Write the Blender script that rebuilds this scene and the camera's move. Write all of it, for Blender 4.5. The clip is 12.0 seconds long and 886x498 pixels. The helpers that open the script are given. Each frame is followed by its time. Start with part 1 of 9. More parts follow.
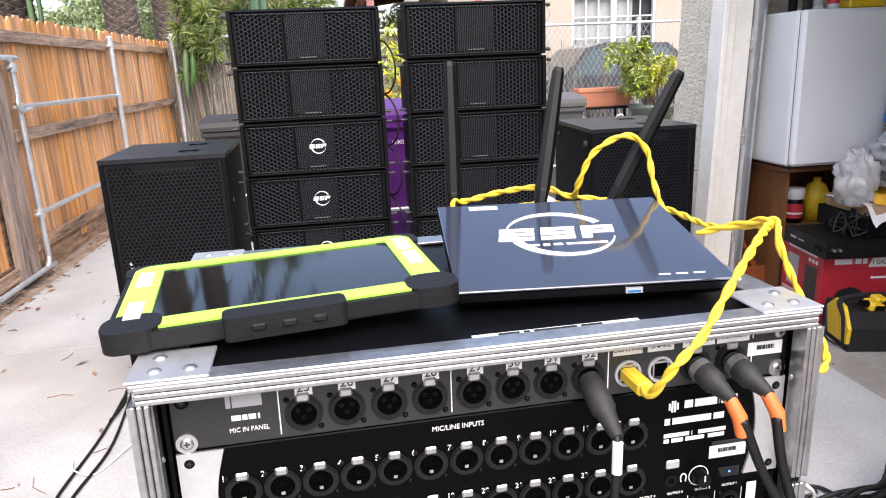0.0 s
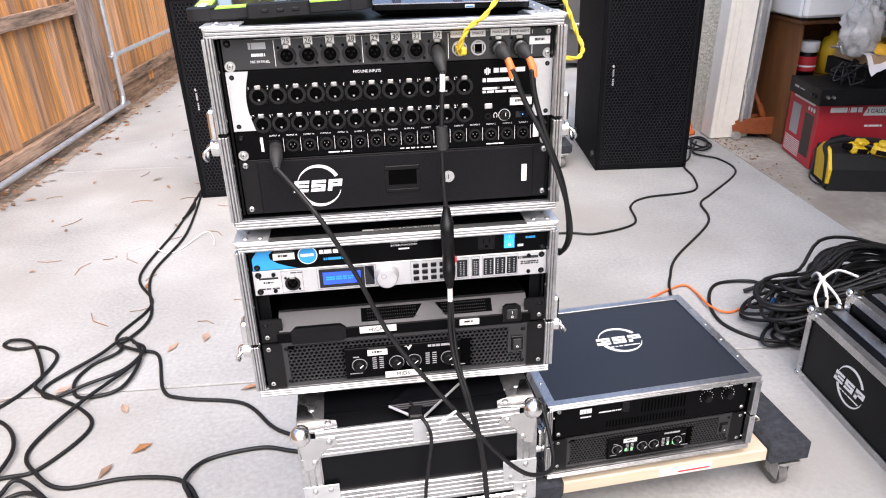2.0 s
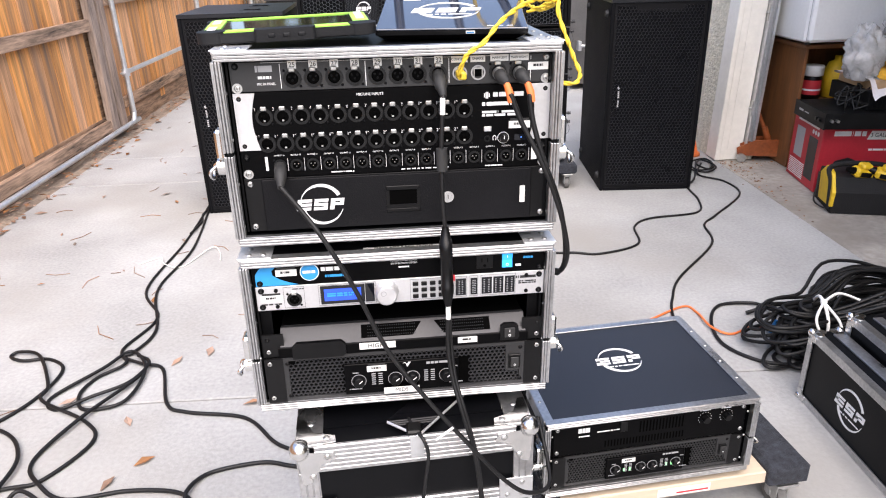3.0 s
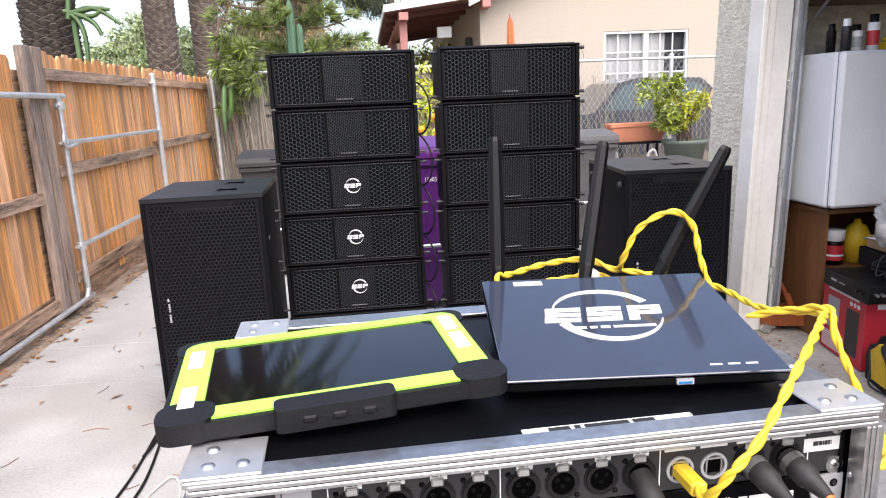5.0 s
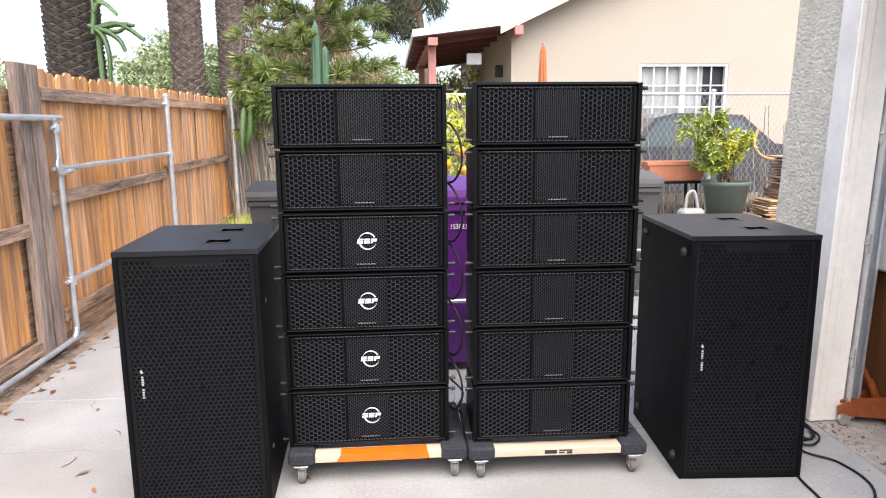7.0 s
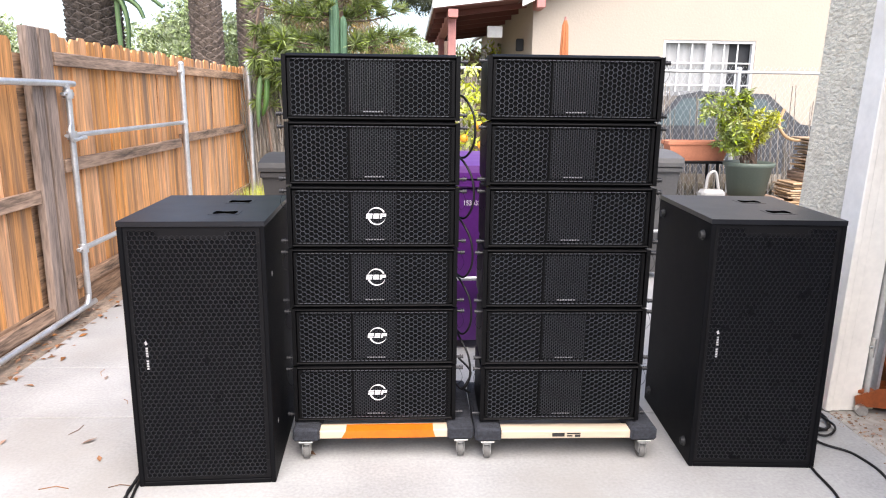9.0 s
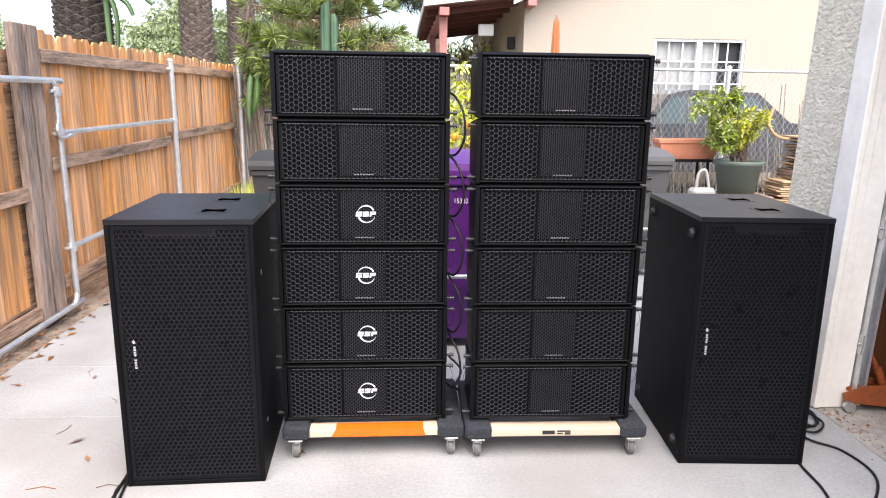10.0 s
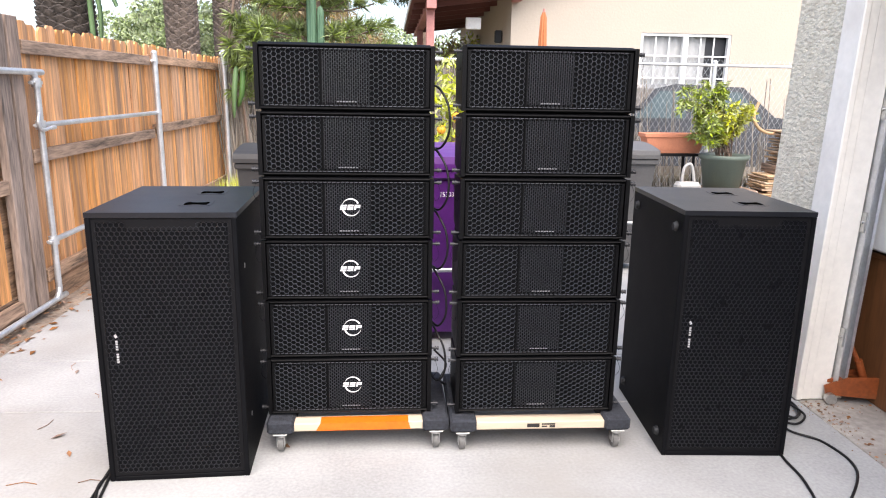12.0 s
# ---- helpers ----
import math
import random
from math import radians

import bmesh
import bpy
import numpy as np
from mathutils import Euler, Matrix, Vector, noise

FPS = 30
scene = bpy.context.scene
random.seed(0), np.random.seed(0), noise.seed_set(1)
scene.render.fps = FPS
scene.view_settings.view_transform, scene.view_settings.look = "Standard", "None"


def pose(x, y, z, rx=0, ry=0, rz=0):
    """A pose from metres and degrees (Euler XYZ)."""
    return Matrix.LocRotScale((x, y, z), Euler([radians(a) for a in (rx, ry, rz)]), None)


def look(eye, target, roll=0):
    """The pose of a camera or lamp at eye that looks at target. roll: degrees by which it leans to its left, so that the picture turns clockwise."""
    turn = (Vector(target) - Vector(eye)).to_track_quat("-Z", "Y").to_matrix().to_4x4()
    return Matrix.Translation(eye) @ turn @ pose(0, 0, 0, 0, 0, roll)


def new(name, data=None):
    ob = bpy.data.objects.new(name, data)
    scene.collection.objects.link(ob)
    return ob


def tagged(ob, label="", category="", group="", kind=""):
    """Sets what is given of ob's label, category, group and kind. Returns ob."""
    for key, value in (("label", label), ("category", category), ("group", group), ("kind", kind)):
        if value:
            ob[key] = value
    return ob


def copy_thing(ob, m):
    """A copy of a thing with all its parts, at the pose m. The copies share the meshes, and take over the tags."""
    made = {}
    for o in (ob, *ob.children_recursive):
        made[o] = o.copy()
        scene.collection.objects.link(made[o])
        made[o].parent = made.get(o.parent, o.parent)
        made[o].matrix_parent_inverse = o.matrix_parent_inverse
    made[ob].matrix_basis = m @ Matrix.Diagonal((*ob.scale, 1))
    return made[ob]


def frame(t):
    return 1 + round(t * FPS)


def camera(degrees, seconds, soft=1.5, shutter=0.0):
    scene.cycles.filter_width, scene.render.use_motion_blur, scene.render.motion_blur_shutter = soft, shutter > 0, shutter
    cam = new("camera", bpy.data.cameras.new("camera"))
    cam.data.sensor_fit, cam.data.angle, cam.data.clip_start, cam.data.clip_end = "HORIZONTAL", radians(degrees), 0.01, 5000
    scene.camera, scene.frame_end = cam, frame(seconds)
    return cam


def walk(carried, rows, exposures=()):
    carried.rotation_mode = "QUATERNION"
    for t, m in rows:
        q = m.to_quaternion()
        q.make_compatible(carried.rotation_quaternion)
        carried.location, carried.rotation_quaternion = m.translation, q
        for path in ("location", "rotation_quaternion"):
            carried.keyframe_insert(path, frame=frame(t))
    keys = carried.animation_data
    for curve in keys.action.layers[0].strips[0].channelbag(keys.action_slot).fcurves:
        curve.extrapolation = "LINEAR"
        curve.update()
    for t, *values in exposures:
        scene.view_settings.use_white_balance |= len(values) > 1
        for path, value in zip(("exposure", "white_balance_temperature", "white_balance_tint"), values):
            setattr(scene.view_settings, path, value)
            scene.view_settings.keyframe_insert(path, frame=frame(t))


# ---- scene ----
cam = camera(65.55, 12.0, soft=1.1)
PATH = [
    (0, (0.8921, 1.0218, 1.4397), (1.1657, 2.9344, 0.9229), -2.50),
    (0.5, (0.8483, 0.8178, 1.4117), (1.0825, 2.7087, 0.8037), -2.83),
    (1, (0.8766, 0.6553, 1.3935), (1.0543, 2.5187, 0.6890), -2.70),
    (1.5, (0.9849, 0.5166, 1.3580), (1.1086, 2.3505, 0.5696), -2.60),
    (2, (1.0144, 0.4539, 1.3622), (1.1046, 2.2632, 0.5147), -2.21),
    (2.5, (1.0199, 0.4357, 1.3567), (1.0906, 2.2435, 0.5042), -1.90),
    (3, (1.0258, 0.4330, 1.3731), (1.0994, 2.2644, 0.5729), -1.71),
    (3.5, (0.9953, 0.5021, 1.4301), (1.0907, 2.3713, 0.7250), -1.81),
    (3.7, (0.9701, 0.5595, 1.4421), (1.0808, 2.4446, 0.7832), -1.95),
    (5.3, (0.8635, 1.1452, 1.5066), (1.0699, 3.0960, 1.1171), -2.30),
    (5.5, (0.8509, 1.2174, 1.5238), (1.0594, 3.1723, 1.1569), -2.13),
    (6, (0.8269, 1.3845, 1.5508), (1.0299, 3.3446, 1.2089), -1.77),
    (6.5, (0.8781, 1.5198, 1.5628), (1.0583, 3.4825, 1.2229), -1.12),
    (7, (0.9009, 1.6042, 1.5688), (1.0429, 3.5661, 1.2071), -0.43),
    (9, (0.9300, 1.6707, 1.5646), (1.0242, 3.6209, 1.1314), 0.69),
    (9.5, (0.9337, 1.6745, 1.5625), (1.0397, 3.6233, 1.1255), 0.73),
    (10, (0.9386, 1.6751, 1.5624), (1.0562, 3.6231, 1.1247), 0.78),
    (10.5, (0.9447, 1.6766, 1.5631), (1.0723, 3.6239, 1.1250), 0.81),
    (11, (0.9438, 1.6747, 1.5610), (1.0801, 3.6207, 1.1198), 0.88),
    (11.5, (0.9452, 1.6736, 1.5606), (1.0902, 3.6174, 1.1128), 0.94),
    (12, (0.9508, 1.6781, 1.5594), (1.1038, 3.6198, 1.1051), 1.02),
]
walk(cam, [(t, look(eye, target, roll)) for t, eye, target, roll in PATH],
     [(0.0, 1.36, 6520, 14), (3.7, 1.30, 6520, 14), (6.0, 1.32, 6520, 13), (9.0, 1.50, 6480, 13), (12.0, 1.50, 6480, 13)])


# ---- world and light ----
world = bpy.data.worlds.new("world")
scene.world = world
world.use_nodes = True
wn = world.node_tree
sky = wn.nodes.new("ShaderNodeTexSky")
sky.sky_type, sky.sun_disc = "NISHITA", False
SUN_EL, SUN_AZ = 56.0, 170.0
sky.sun_elevation, sky.sun_rotation = radians(SUN_EL), radians(SUN_AZ)
sky.air_density, sky.dust_density, sky.ozone_density = 1.0, 3.0, 1.0
wn.nodes["Background"].inputs["Strength"].default_value = 0.15
haze = wn.nodes.new("ShaderNodeHueSaturation")
haze.inputs["Saturation"].default_value, haze.inputs["Value"].default_value = 0.9, 1.04
wn.links.new(sky.outputs[0], haze.inputs["Color"])
wn.links.new(haze.outputs[0], wn.nodes["Background"].inputs["Color"])
sun = new("sun", bpy.data.lights.new("sun", "SUN"))
sun.data.energy, sun.data.angle, sun.data.color = 1.8, radians(75), (1.0, 0.95, 0.88)
sun_way = Vector((math.sin(radians(SUN_AZ)) * math.cos(radians(SUN_EL)), math.cos(radians(SUN_AZ)) * math.cos(radians(SUN_EL)), math.sin(radians(SUN_EL))))
sun.rotation_euler = sun_way.to_track_quat("Z", "Y").to_euler()
sun.location = (0, -4, 9)


# ---- materials ----
def mat(name, col, rough=0.5, metal=0.0, var=0.12, scale=6.0, fine=60.0, bump=0.0, bscale=90.0, rand=0.0, col2=None, c2at=0.62, stretch=(1, 1, 1), spec=0.5, coat=0.0, rvar=0.1, island=0.0, dist=0.003):
    m = bpy.data.materials.new(name)
    m.use_nodes = True
    n, l = m.node_tree.nodes, m.node_tree.links
    p = n["Principled BSDF"]
    tc = n.new("ShaderNodeTexCoord")
    mp = n.new("ShaderNodeMapping")
    mp.inputs["Scale"].default_value = stretch
    l.new(tc.outputs["Object"], mp.inputs[0])
    vec = mp.outputs[0]
    if rand or island:
        src = n.new("ShaderNodeObjectInfo").outputs["Random"] if rand else n.new("ShaderNodeNewGeometry").outputs["Random Per Island"]
        add = n.new("ShaderNodeVectorMath")
        add.operation = "MULTIPLY_ADD"
        cmb = n.new("ShaderNodeCombineXYZ")
        for k in range(3):
            l.new(src, cmb.inputs[k])
        l.new(cmb.outputs[0], add.inputs[0])
        add.inputs[1].default_value = (13.7, 17.1, 9.3)
        l.new(vec, add.inputs[2])
        vec = add.outputs[0]
    big = n.new("ShaderNodeTexNoise")
    big.inputs["Scale"].default_value, big.inputs["Detail"].default_value = scale, 5
    l.new(vec, big.inputs["Vector"])
    sm = n.new("ShaderNodeTexNoise")
    sm.inputs["Scale"].default_value, sm.inputs["Detail"].default_value = fine, 4
    l.new(vec, sm.inputs["Vector"])
    ramp = n.new("ShaderNodeValToRGB")
    e = ramp.color_ramp.elements
    lo = [max(0, c * (1 - var * 1.6)) for c in col] + [1]
    hi = [min(1, c * (1 + var * 1.6)) for c in col] + [1]
    e[0].position, e[0].color, e[1].position, e[1].color = 0.3, lo, 0.7, hi
    mixf = n.new("ShaderNodeMath")
    mixf.operation = "MULTIPLY_ADD"
    mixf.inputs[1].default_value = 0.4
    l.new(sm.outputs[0], mixf.inputs[0])
    half = n.new("ShaderNodeMath")
    half.operation = "MULTIPLY"
    half.inputs[1].default_value = 0.6
    l.new(big.outputs[0], half.inputs[0])
    l.new(half.outputs[0], mixf.inputs[2])
    l.new(mixf.outputs[0], ramp.inputs[0])
    out = ramp.outputs[0]
    if col2:
        n2 = n.new("ShaderNodeTexNoise")
        n2.inputs["Scale"].default_value, n2.inputs["Detail"].default_value = scale * 0.45, 6
        l.new(vec, n2.inputs["Vector"])
        r2 = n.new("ShaderNodeValToRGB")
        r2.color_ramp.elements[0].position, r2.color_ramp.elements[1].position = c2at - 0.14, c2at + 0.1
        l.new(n2.outputs[0], r2.inputs[0])
        mx = n.new("ShaderNodeMixRGB")
        l.new(r2.outputs[0], mx.inputs[0])
        l.new(out, mx.inputs[1])
        mx.inputs[2].default_value = (*col2, 1)
        out = mx.outputs[0]
    if rand or island:
        hsv = n.new("ShaderNodeHueSaturation")
        mr = n.new("ShaderNodeMapRange")
        a = rand or island
        mr.inputs["To Min"].default_value, mr.inputs["To Max"].default_value = 1 - a, 1 + a
        l.new(src, mr.inputs[0])
        l.new(mr.outputs[0], hsv.inputs["Value"])
        ms = n.new("ShaderNodeMath")
        ms.operation = "FRACT"
        mm = n.new("ShaderNodeMath")
        mm.operation, mm.inputs[1].default_value = "MULTIPLY", 7.31
        l.new(src, mm.inputs[0])
        l.new(mm.outputs[0], ms.inputs[0])
        mr2 = n.new("ShaderNodeMapRange")
        mr2.inputs["To Min"].default_value, mr2.inputs["To Max"].default_value = 1 - a, 1 + a * 0.4
        l.new(ms.outputs[0], mr2.inputs[0])
        l.new(mr2.outputs[0], hsv.inputs["Saturation"])
        l.new(out, hsv.inputs["Color"])
        out = hsv.outputs[0]
    l.new(out, p.inputs["Base Color"])
    rr = n.new("ShaderNodeMapRange")
    rr.inputs["To Min"].default_value, rr.inputs["To Max"].default_value = max(0.02, rough - rvar), min(1, rough + rvar)
    l.new(big.outputs[0], rr.inputs[0])
    l.new(rr.outputs[0], p.inputs["Roughness"])
    p.inputs["Metallic"].default_value = metal
    p.inputs["Specular IOR Level"].default_value = spec
    p.inputs["Coat Weight"].default_value = coat
    if bump:
        b = n.new("ShaderNodeTexNoise")
        b.inputs["Scale"].default_value, b.inputs["Detail"].default_value = bscale, 5
        l.new(vec, b.inputs["Vector"])
        bp = n.new("ShaderNodeBump")
        bp.inputs["Strength"].default_value, bp.inputs["Distance"].default_value = bump, dist
        l.new(b.outputs[0], bp.inputs["Height"])
        l.new(bp.outputs[0], p.inputs["Normal"])
    return m


def flat(name, col, rough=0.5, metal=0.0, emit=0.0, spec=0.5):
    m = mat(name, col, rough, metal, var=0.05, scale=20, fine=120, rvar=0.05, spec=spec)
    if emit:
        p = m.node_tree.nodes["Principled BSDF"]
        p.inputs["Emission Color"].default_value, p.inputs["Emission Strength"].default_value = (*col, 1), emit
    return m


M = {}
M["concrete"] = mat("concrete", (0.345, 0.346, 0.342), 0.85, var=0.17, scale=1.9, fine=70, bump=0.4, bscale=160, col2=(0.300, 0.287, 0.265), c2at=0.60, dist=0.002)
M["garage_floor"] = mat("garage_concrete", (0.42, 0.395, 0.36), 0.8, var=0.34, scale=2.5, fine=30, bump=0.5, bscale=90, col2=(0.22, 0.195, 0.17), c2at=0.57)
M["dirt"] = mat("dirt", (0.26, 0.20, 0.15), 0.95, var=0.3, scale=4, fine=40, bump=0.8, bscale=60, dist=0.01)
M["earth"] = mat("earth", (0.22, 0.19, 0.13), 0.95, var=0.3, scale=0.8, fine=8, bump=0.5, bscale=20)
M["picket"] = mat("cedar", (0.68, 0.305, 0.108), 0.8, var=0.36, scale=9, fine=40, bump=0.9, bscale=40, rand=0.17, col2=(0.22, 0.140, 0.095), c2at=0.61, stretch=(3, 3, 0.15))
M["oldwood"] = mat("weathered_wood", (0.30, 0.190, 0.120), 0.85, var=0.6, scale=6, fine=30, bump=0.8, bscale=40, rand=0.15, stretch=(3, 0.3, 3))
M["oldpost"] = mat("weathered_post", (0.26, 0.185, 0.14), 0.85, var=0.5, scale=6, fine=30, bump=0.6, bscale=40, rand=0.15, stretch=(3, 3, 0.3))
M["galv"] = mat("galvanised_steel", (0.62, 0.63, 0.64), 0.42, 0.75, var=0.12, scale=10, fine=60, bump=0.1, bscale=60)
M["stucco"] = mat("stucco", (0.72, 0.665, 0.53), 0.9, var=0.14, scale=20, fine=80, bump=1.0, bscale=34, dist=0.016, col2=(0.60, 0.54, 0.42), c2at=0.64, stretch=(1, 1, 1.7))
M["housewall"] = mat("cream_stucco", (0.43, 0.372, 0.305), 0.9, var=0.03, scale=0.8, fine=20, bump=0.4, bscale=25, dist=0.01)
M["white"] = mat("white_paint", (0.88, 0.835, 0.755), 0.55, var=0.06, scale=4, fine=30, bump=0.2, bscale=40, col2=(0.70, 0.64, 0.56), c2at=0.70)
M["whiteplain"] = flat("white_trim", (0.80, 0.80, 0.79), 0.5)
M["paleplastic"] = mat("pale_plastic", (0.34, 0.33, 0.31), 0.5, var=0.08, scale=6)
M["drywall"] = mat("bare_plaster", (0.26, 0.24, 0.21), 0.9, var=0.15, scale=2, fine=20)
M["rafter"] = mat("red_brown_paint", (0.16, 0.06, 0.05), 0.7, var=0.15, scale=3)
M["pinkpaint"] = mat("faded_pink_paint", (0.45, 0.20, 0.18), 0.7, var=0.15, scale=5)
M["roof"] = mat("roof_felt", (0.35, 0.33, 0.30), 0.9, var=0.15, scale=3, bump=0.4)
M["black"] = mat("black_paint", (0.0030, 0.0032, 0.0042), 0.62, var=0.25, scale=9, fine=160, bump=0.6, bscale=300, dist=0.0010, rvar=0.06, spec=0.10)
# the cabinets' black paint again, lighter and bluer: sky sheen put into the colour
M["sheenblack"] = mat("sky_sheen_black_paint", (0.0070, 0.0078, 0.0110), 0.38, var=0.35, scale=5, fine=120, bump=0.35, bscale=300, dist=0.0007, rvar=0.06, spec=0.40)
M["blackgrille"] = mat("black_grille_steel", (0.036, 0.040, 0.049), 0.32, var=0.15, scale=12, fine=90, bump=0.1, bscale=300, spec=0.5)
M["drawerblack"] = mat("textured_black_steel", (0.0060, 0.0060, 0.0070), 0.55, var=0.15, scale=10, fine=200, bump=0.25, bscale=400, spec=0.12)
# near black without gloss: shade inside holes and recesses, put in as colour
M["shadeblack"] = flat("recess_shade_black", (0.0022, 0.0022, 0.0022), 1.0, spec=0.0)
M["scrim"] = flat("black_scrim", (0.0048, 0.0050, 0.0056), 0.9, spec=0.10)
M["subgrille"] = mat("black_sub_grille_steel", (0.0105, 0.0112, 0.0142), 0.30, var=0.15, scale=12, fine=90, bump=0.1, bscale=300, spec=0.5)
M["subscrim"] = flat("black_sub_scrim", (0.0036, 0.0039, 0.0050), 0.9, spec=0.10)
# pale grey standing in for glints on the black grille edge
M["edgeglint"] = flat("grille_edge_glint", (0.13, 0.135, 0.15), 0.35)
M["plate"] = flat("dull_nameplate", (0.22, 0.22, 0.23), 0.4)
M["rigging"] = mat("black_rigging_steel", (0.0022, 0.0022, 0.0027), 0.5, var=0.2, scale=20, spec=0.14)
M["lam"] = mat("black_laminate", (0.0024, 0.0026, 0.0034), 0.42, var=0.2, scale=6, fine=200, bump=0.35, bscale=520, dist=0.0006, spec=0.14)
M["lamblue"] = mat("dark_laminate_top", (0.013, 0.016, 0.024), 0.45, var=0.15, scale=5, fine=200, bump=0.3, bscale=480, dist=0.0006)
M["alu"] = mat("aluminium_extrusion", (0.48, 0.48, 0.485), 0.32, 0.92, var=0.22, scale=8, fine=120, bump=0.2, bscale=120, stretch=(1, 1, 1), rvar=0.14)
M["chrome"] = mat("chrome_plate", (0.72, 0.72, 0.71), 0.2, 1.0, var=0.07, scale=20, fine=90, rvar=0.08)
M["screw"] = mat("screw_steel", (0.56, 0.56, 0.55), 0.35, 0.95, var=0.15, scale=40)
M["panelgrey"] = mat("grey_anodised_panel", (0.026, 0.026, 0.027), 0.45, 0.2, var=0.10, scale=15, fine=200, bump=0.1, bscale=300)
M["panelblack"] = mat("black_panel", (0.0014, 0.0014, 0.0017), 0.32, 0.0, var=0.15, scale=8, fine=150, bump=0.1, bscale=300, stretch=(0.2, 1, 3), spec=0.07)
M["panelsilver"] = mat("silver_panel", (0.60, 0.60, 0.61), 0.4, 0.6, var=0.06, scale=12, fine=180)
M["gunmetal"] = mat("gunmetal_panel", (0.034, 0.034, 0.037), 0.4, 0.4, var=0.10, scale=12, fine=180)
M["plastic"] = mat("black_plastic", (0.0030, 0.0030, 0.0034), 0.36, var=0.15, scale=30, spec=0.22)
M["socketblack"] = mat("black_socket_shell", (0.0050, 0.0050, 0.0054), 0.4, var=0.15, scale=30, spec=0.32)
M["hornmesh"] = mat("black_horn_mesh_steel", (0.016, 0.0175, 0.022), 0.36, var=0.15, scale=12, fine=90, spec=0.4)
M["rubber"] = mat("black_rubber", (0.018, 0.018, 0.018), 0.65, var=0.2, scale=30, fine=200, bump=0.15, bscale=200)
M["cable"] = mat("cable_jacket", (0.006, 0.006, 0.0065), 0.5, var=0.2, scale=15, spec=0.35)
M["greyrubber"] = mat("charcoal_rubber", (0.0075, 0.0078, 0.0090), 0.6, var=0.15, scale=30, fine=200, bump=0.2, bscale=250, spec=0.3)
M["lime"] = mat("lime_plastic", (0.36, 0.72, 0.085), 0.45, var=0.06, scale=20)
M["yellow"] = mat("yellow_cable", (0.75, 0.52, 0.035), 0.5, var=0.08, scale=30)
M["orange"] = mat("orange_paint", (0.85, 0.155, 0.004), 0.55, var=0.12, scale=10, fine=60)
M["orangecord"] = flat("orange_cord", (0.75, 0.17, 0.04), 0.5)
M["jackorange"] = mat("orange_enamel", (0.26, 0.065, 0.016), 0.45, var=0.25, scale=12, col2=(0.12, 0.06, 0.03), c2at=0.68)
M["glossblack"] = flat("gloss_black", (0.006, 0.007, 0.010), 0.06)
# blue grey base adds the sky's reflection to a black gloss lid
M["routertop"] = mat("gloss_lid_sky_tint", (0.030, 0.038, 0.060), 0.09, var=0.1, scale=10, rvar=0.03, spec=0.9)
M["screen"] = flat("tablet_glass", (0.004, 0.004, 0.005), 0.05)
M["print"] = flat("white_print", (0.80, 0.80, 0.80), 0.5)
M["printgrey"] = flat("grey_print", (0.35, 0.35, 0.36), 0.5)
M["ink"] = flat("black_ink", (0.02, 0.02, 0.02), 0.6)
M["tape"] = mat("white_label_tape", (0.76, 0.75, 0.72), 0.55, var=0.05, scale=25)
M["blue"] = flat("blue_print", (0.02, 0.28, 0.62), 0.45)
M["lcd"] = flat("lit_blue_display", (0.02, 0.07, 0.55), 0.25, emit=0.35)
M["bluelamp"] = flat("lit_blue_rocker", (0.02, 0.30, 0.75), 0.3, emit=0.5)
M["ledblue"] = flat("lit_blue_led", (0.1, 0.3, 1.0), 0.3, emit=1.2)
M["ledgreen"] = flat("lit_green_led", (0.2, 0.75, 0.25), 0.3, emit=0.8)
M["usb"] = flat("blue_usb_tongue", (0.02, 0.16, 0.42), 0.4)
M["pine"] = mat("pine_board", (0.62, 0.51, 0.38), 0.6, var=0.12, scale=5, fine=22, bump=0.1, stretch=(0.3, 3, 3))
M["carpet"] = mat("charcoal_carpet", (0.030, 0.033, 0.042), 1.0, var=0.45, scale=60, fine=320, bump=1.0, bscale=380, dist=0.004)
M["wheel"] = mat("grey_wheel", (0.13, 0.128, 0.122), 0.5, var=0.3, scale=25)
M["purple"] = mat("purple_plastic", (0.095, 0.016, 0.165), 0.4, var=0.12, scale=4)
M["binblack"] = mat("dark_bin_plastic", (0.030, 0.028, 0.027), 0.55, var=0.15, scale=5)
M["bingrey"] = mat("grey_bin_plastic", (0.105, 0.102, 0.100), 0.55, var=0.12, scale=5)
M["terracotta"] = mat("terracotta", (0.52, 0.20, 0.11), 0.75, var=0.12, scale=6)
M["potgreen"] = mat("green_pot_plastic", (0.095, 0.12, 0.095), 0.55, var=0.1, scale=5)
M["soil"] = mat("potting_soil", (0.10, 0.075, 0.055), 1.0, var=0.3, scale=15, bump=0.8)
M["leaf"] = mat("shrub_leaf", (0.075, 0.16, 0.035), 0.55, var=0.15, scale=3, island=0.35)
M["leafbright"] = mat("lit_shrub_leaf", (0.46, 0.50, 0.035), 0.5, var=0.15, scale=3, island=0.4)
M["leafyellow"] = mat("yellowing_shrub_leaf", (0.48, 0.49, 0.03), 0.5, var=0.15, scale=3, island=0.45)
M["leafmid"] = mat("fresh_shrub_leaf", (0.27, 0.34, 0.03), 0.5, var=0.15, scale=3, island=0.45)
M["leafpine"] = mat("pine_needle", (0.175, 0.23, 0.045), 0.6, var=0.15, scale=3, island=0.4)
M["leafdark"] = mat("dark_pine_needle", (0.055, 0.070, 0.030), 0.7, var=0.2, scale=3, island=0.4)
M["leafdry"] = mat("dry_foliage", (0.27, 0.20, 0.09), 0.8, var=0.2, scale=3, island=0.4)
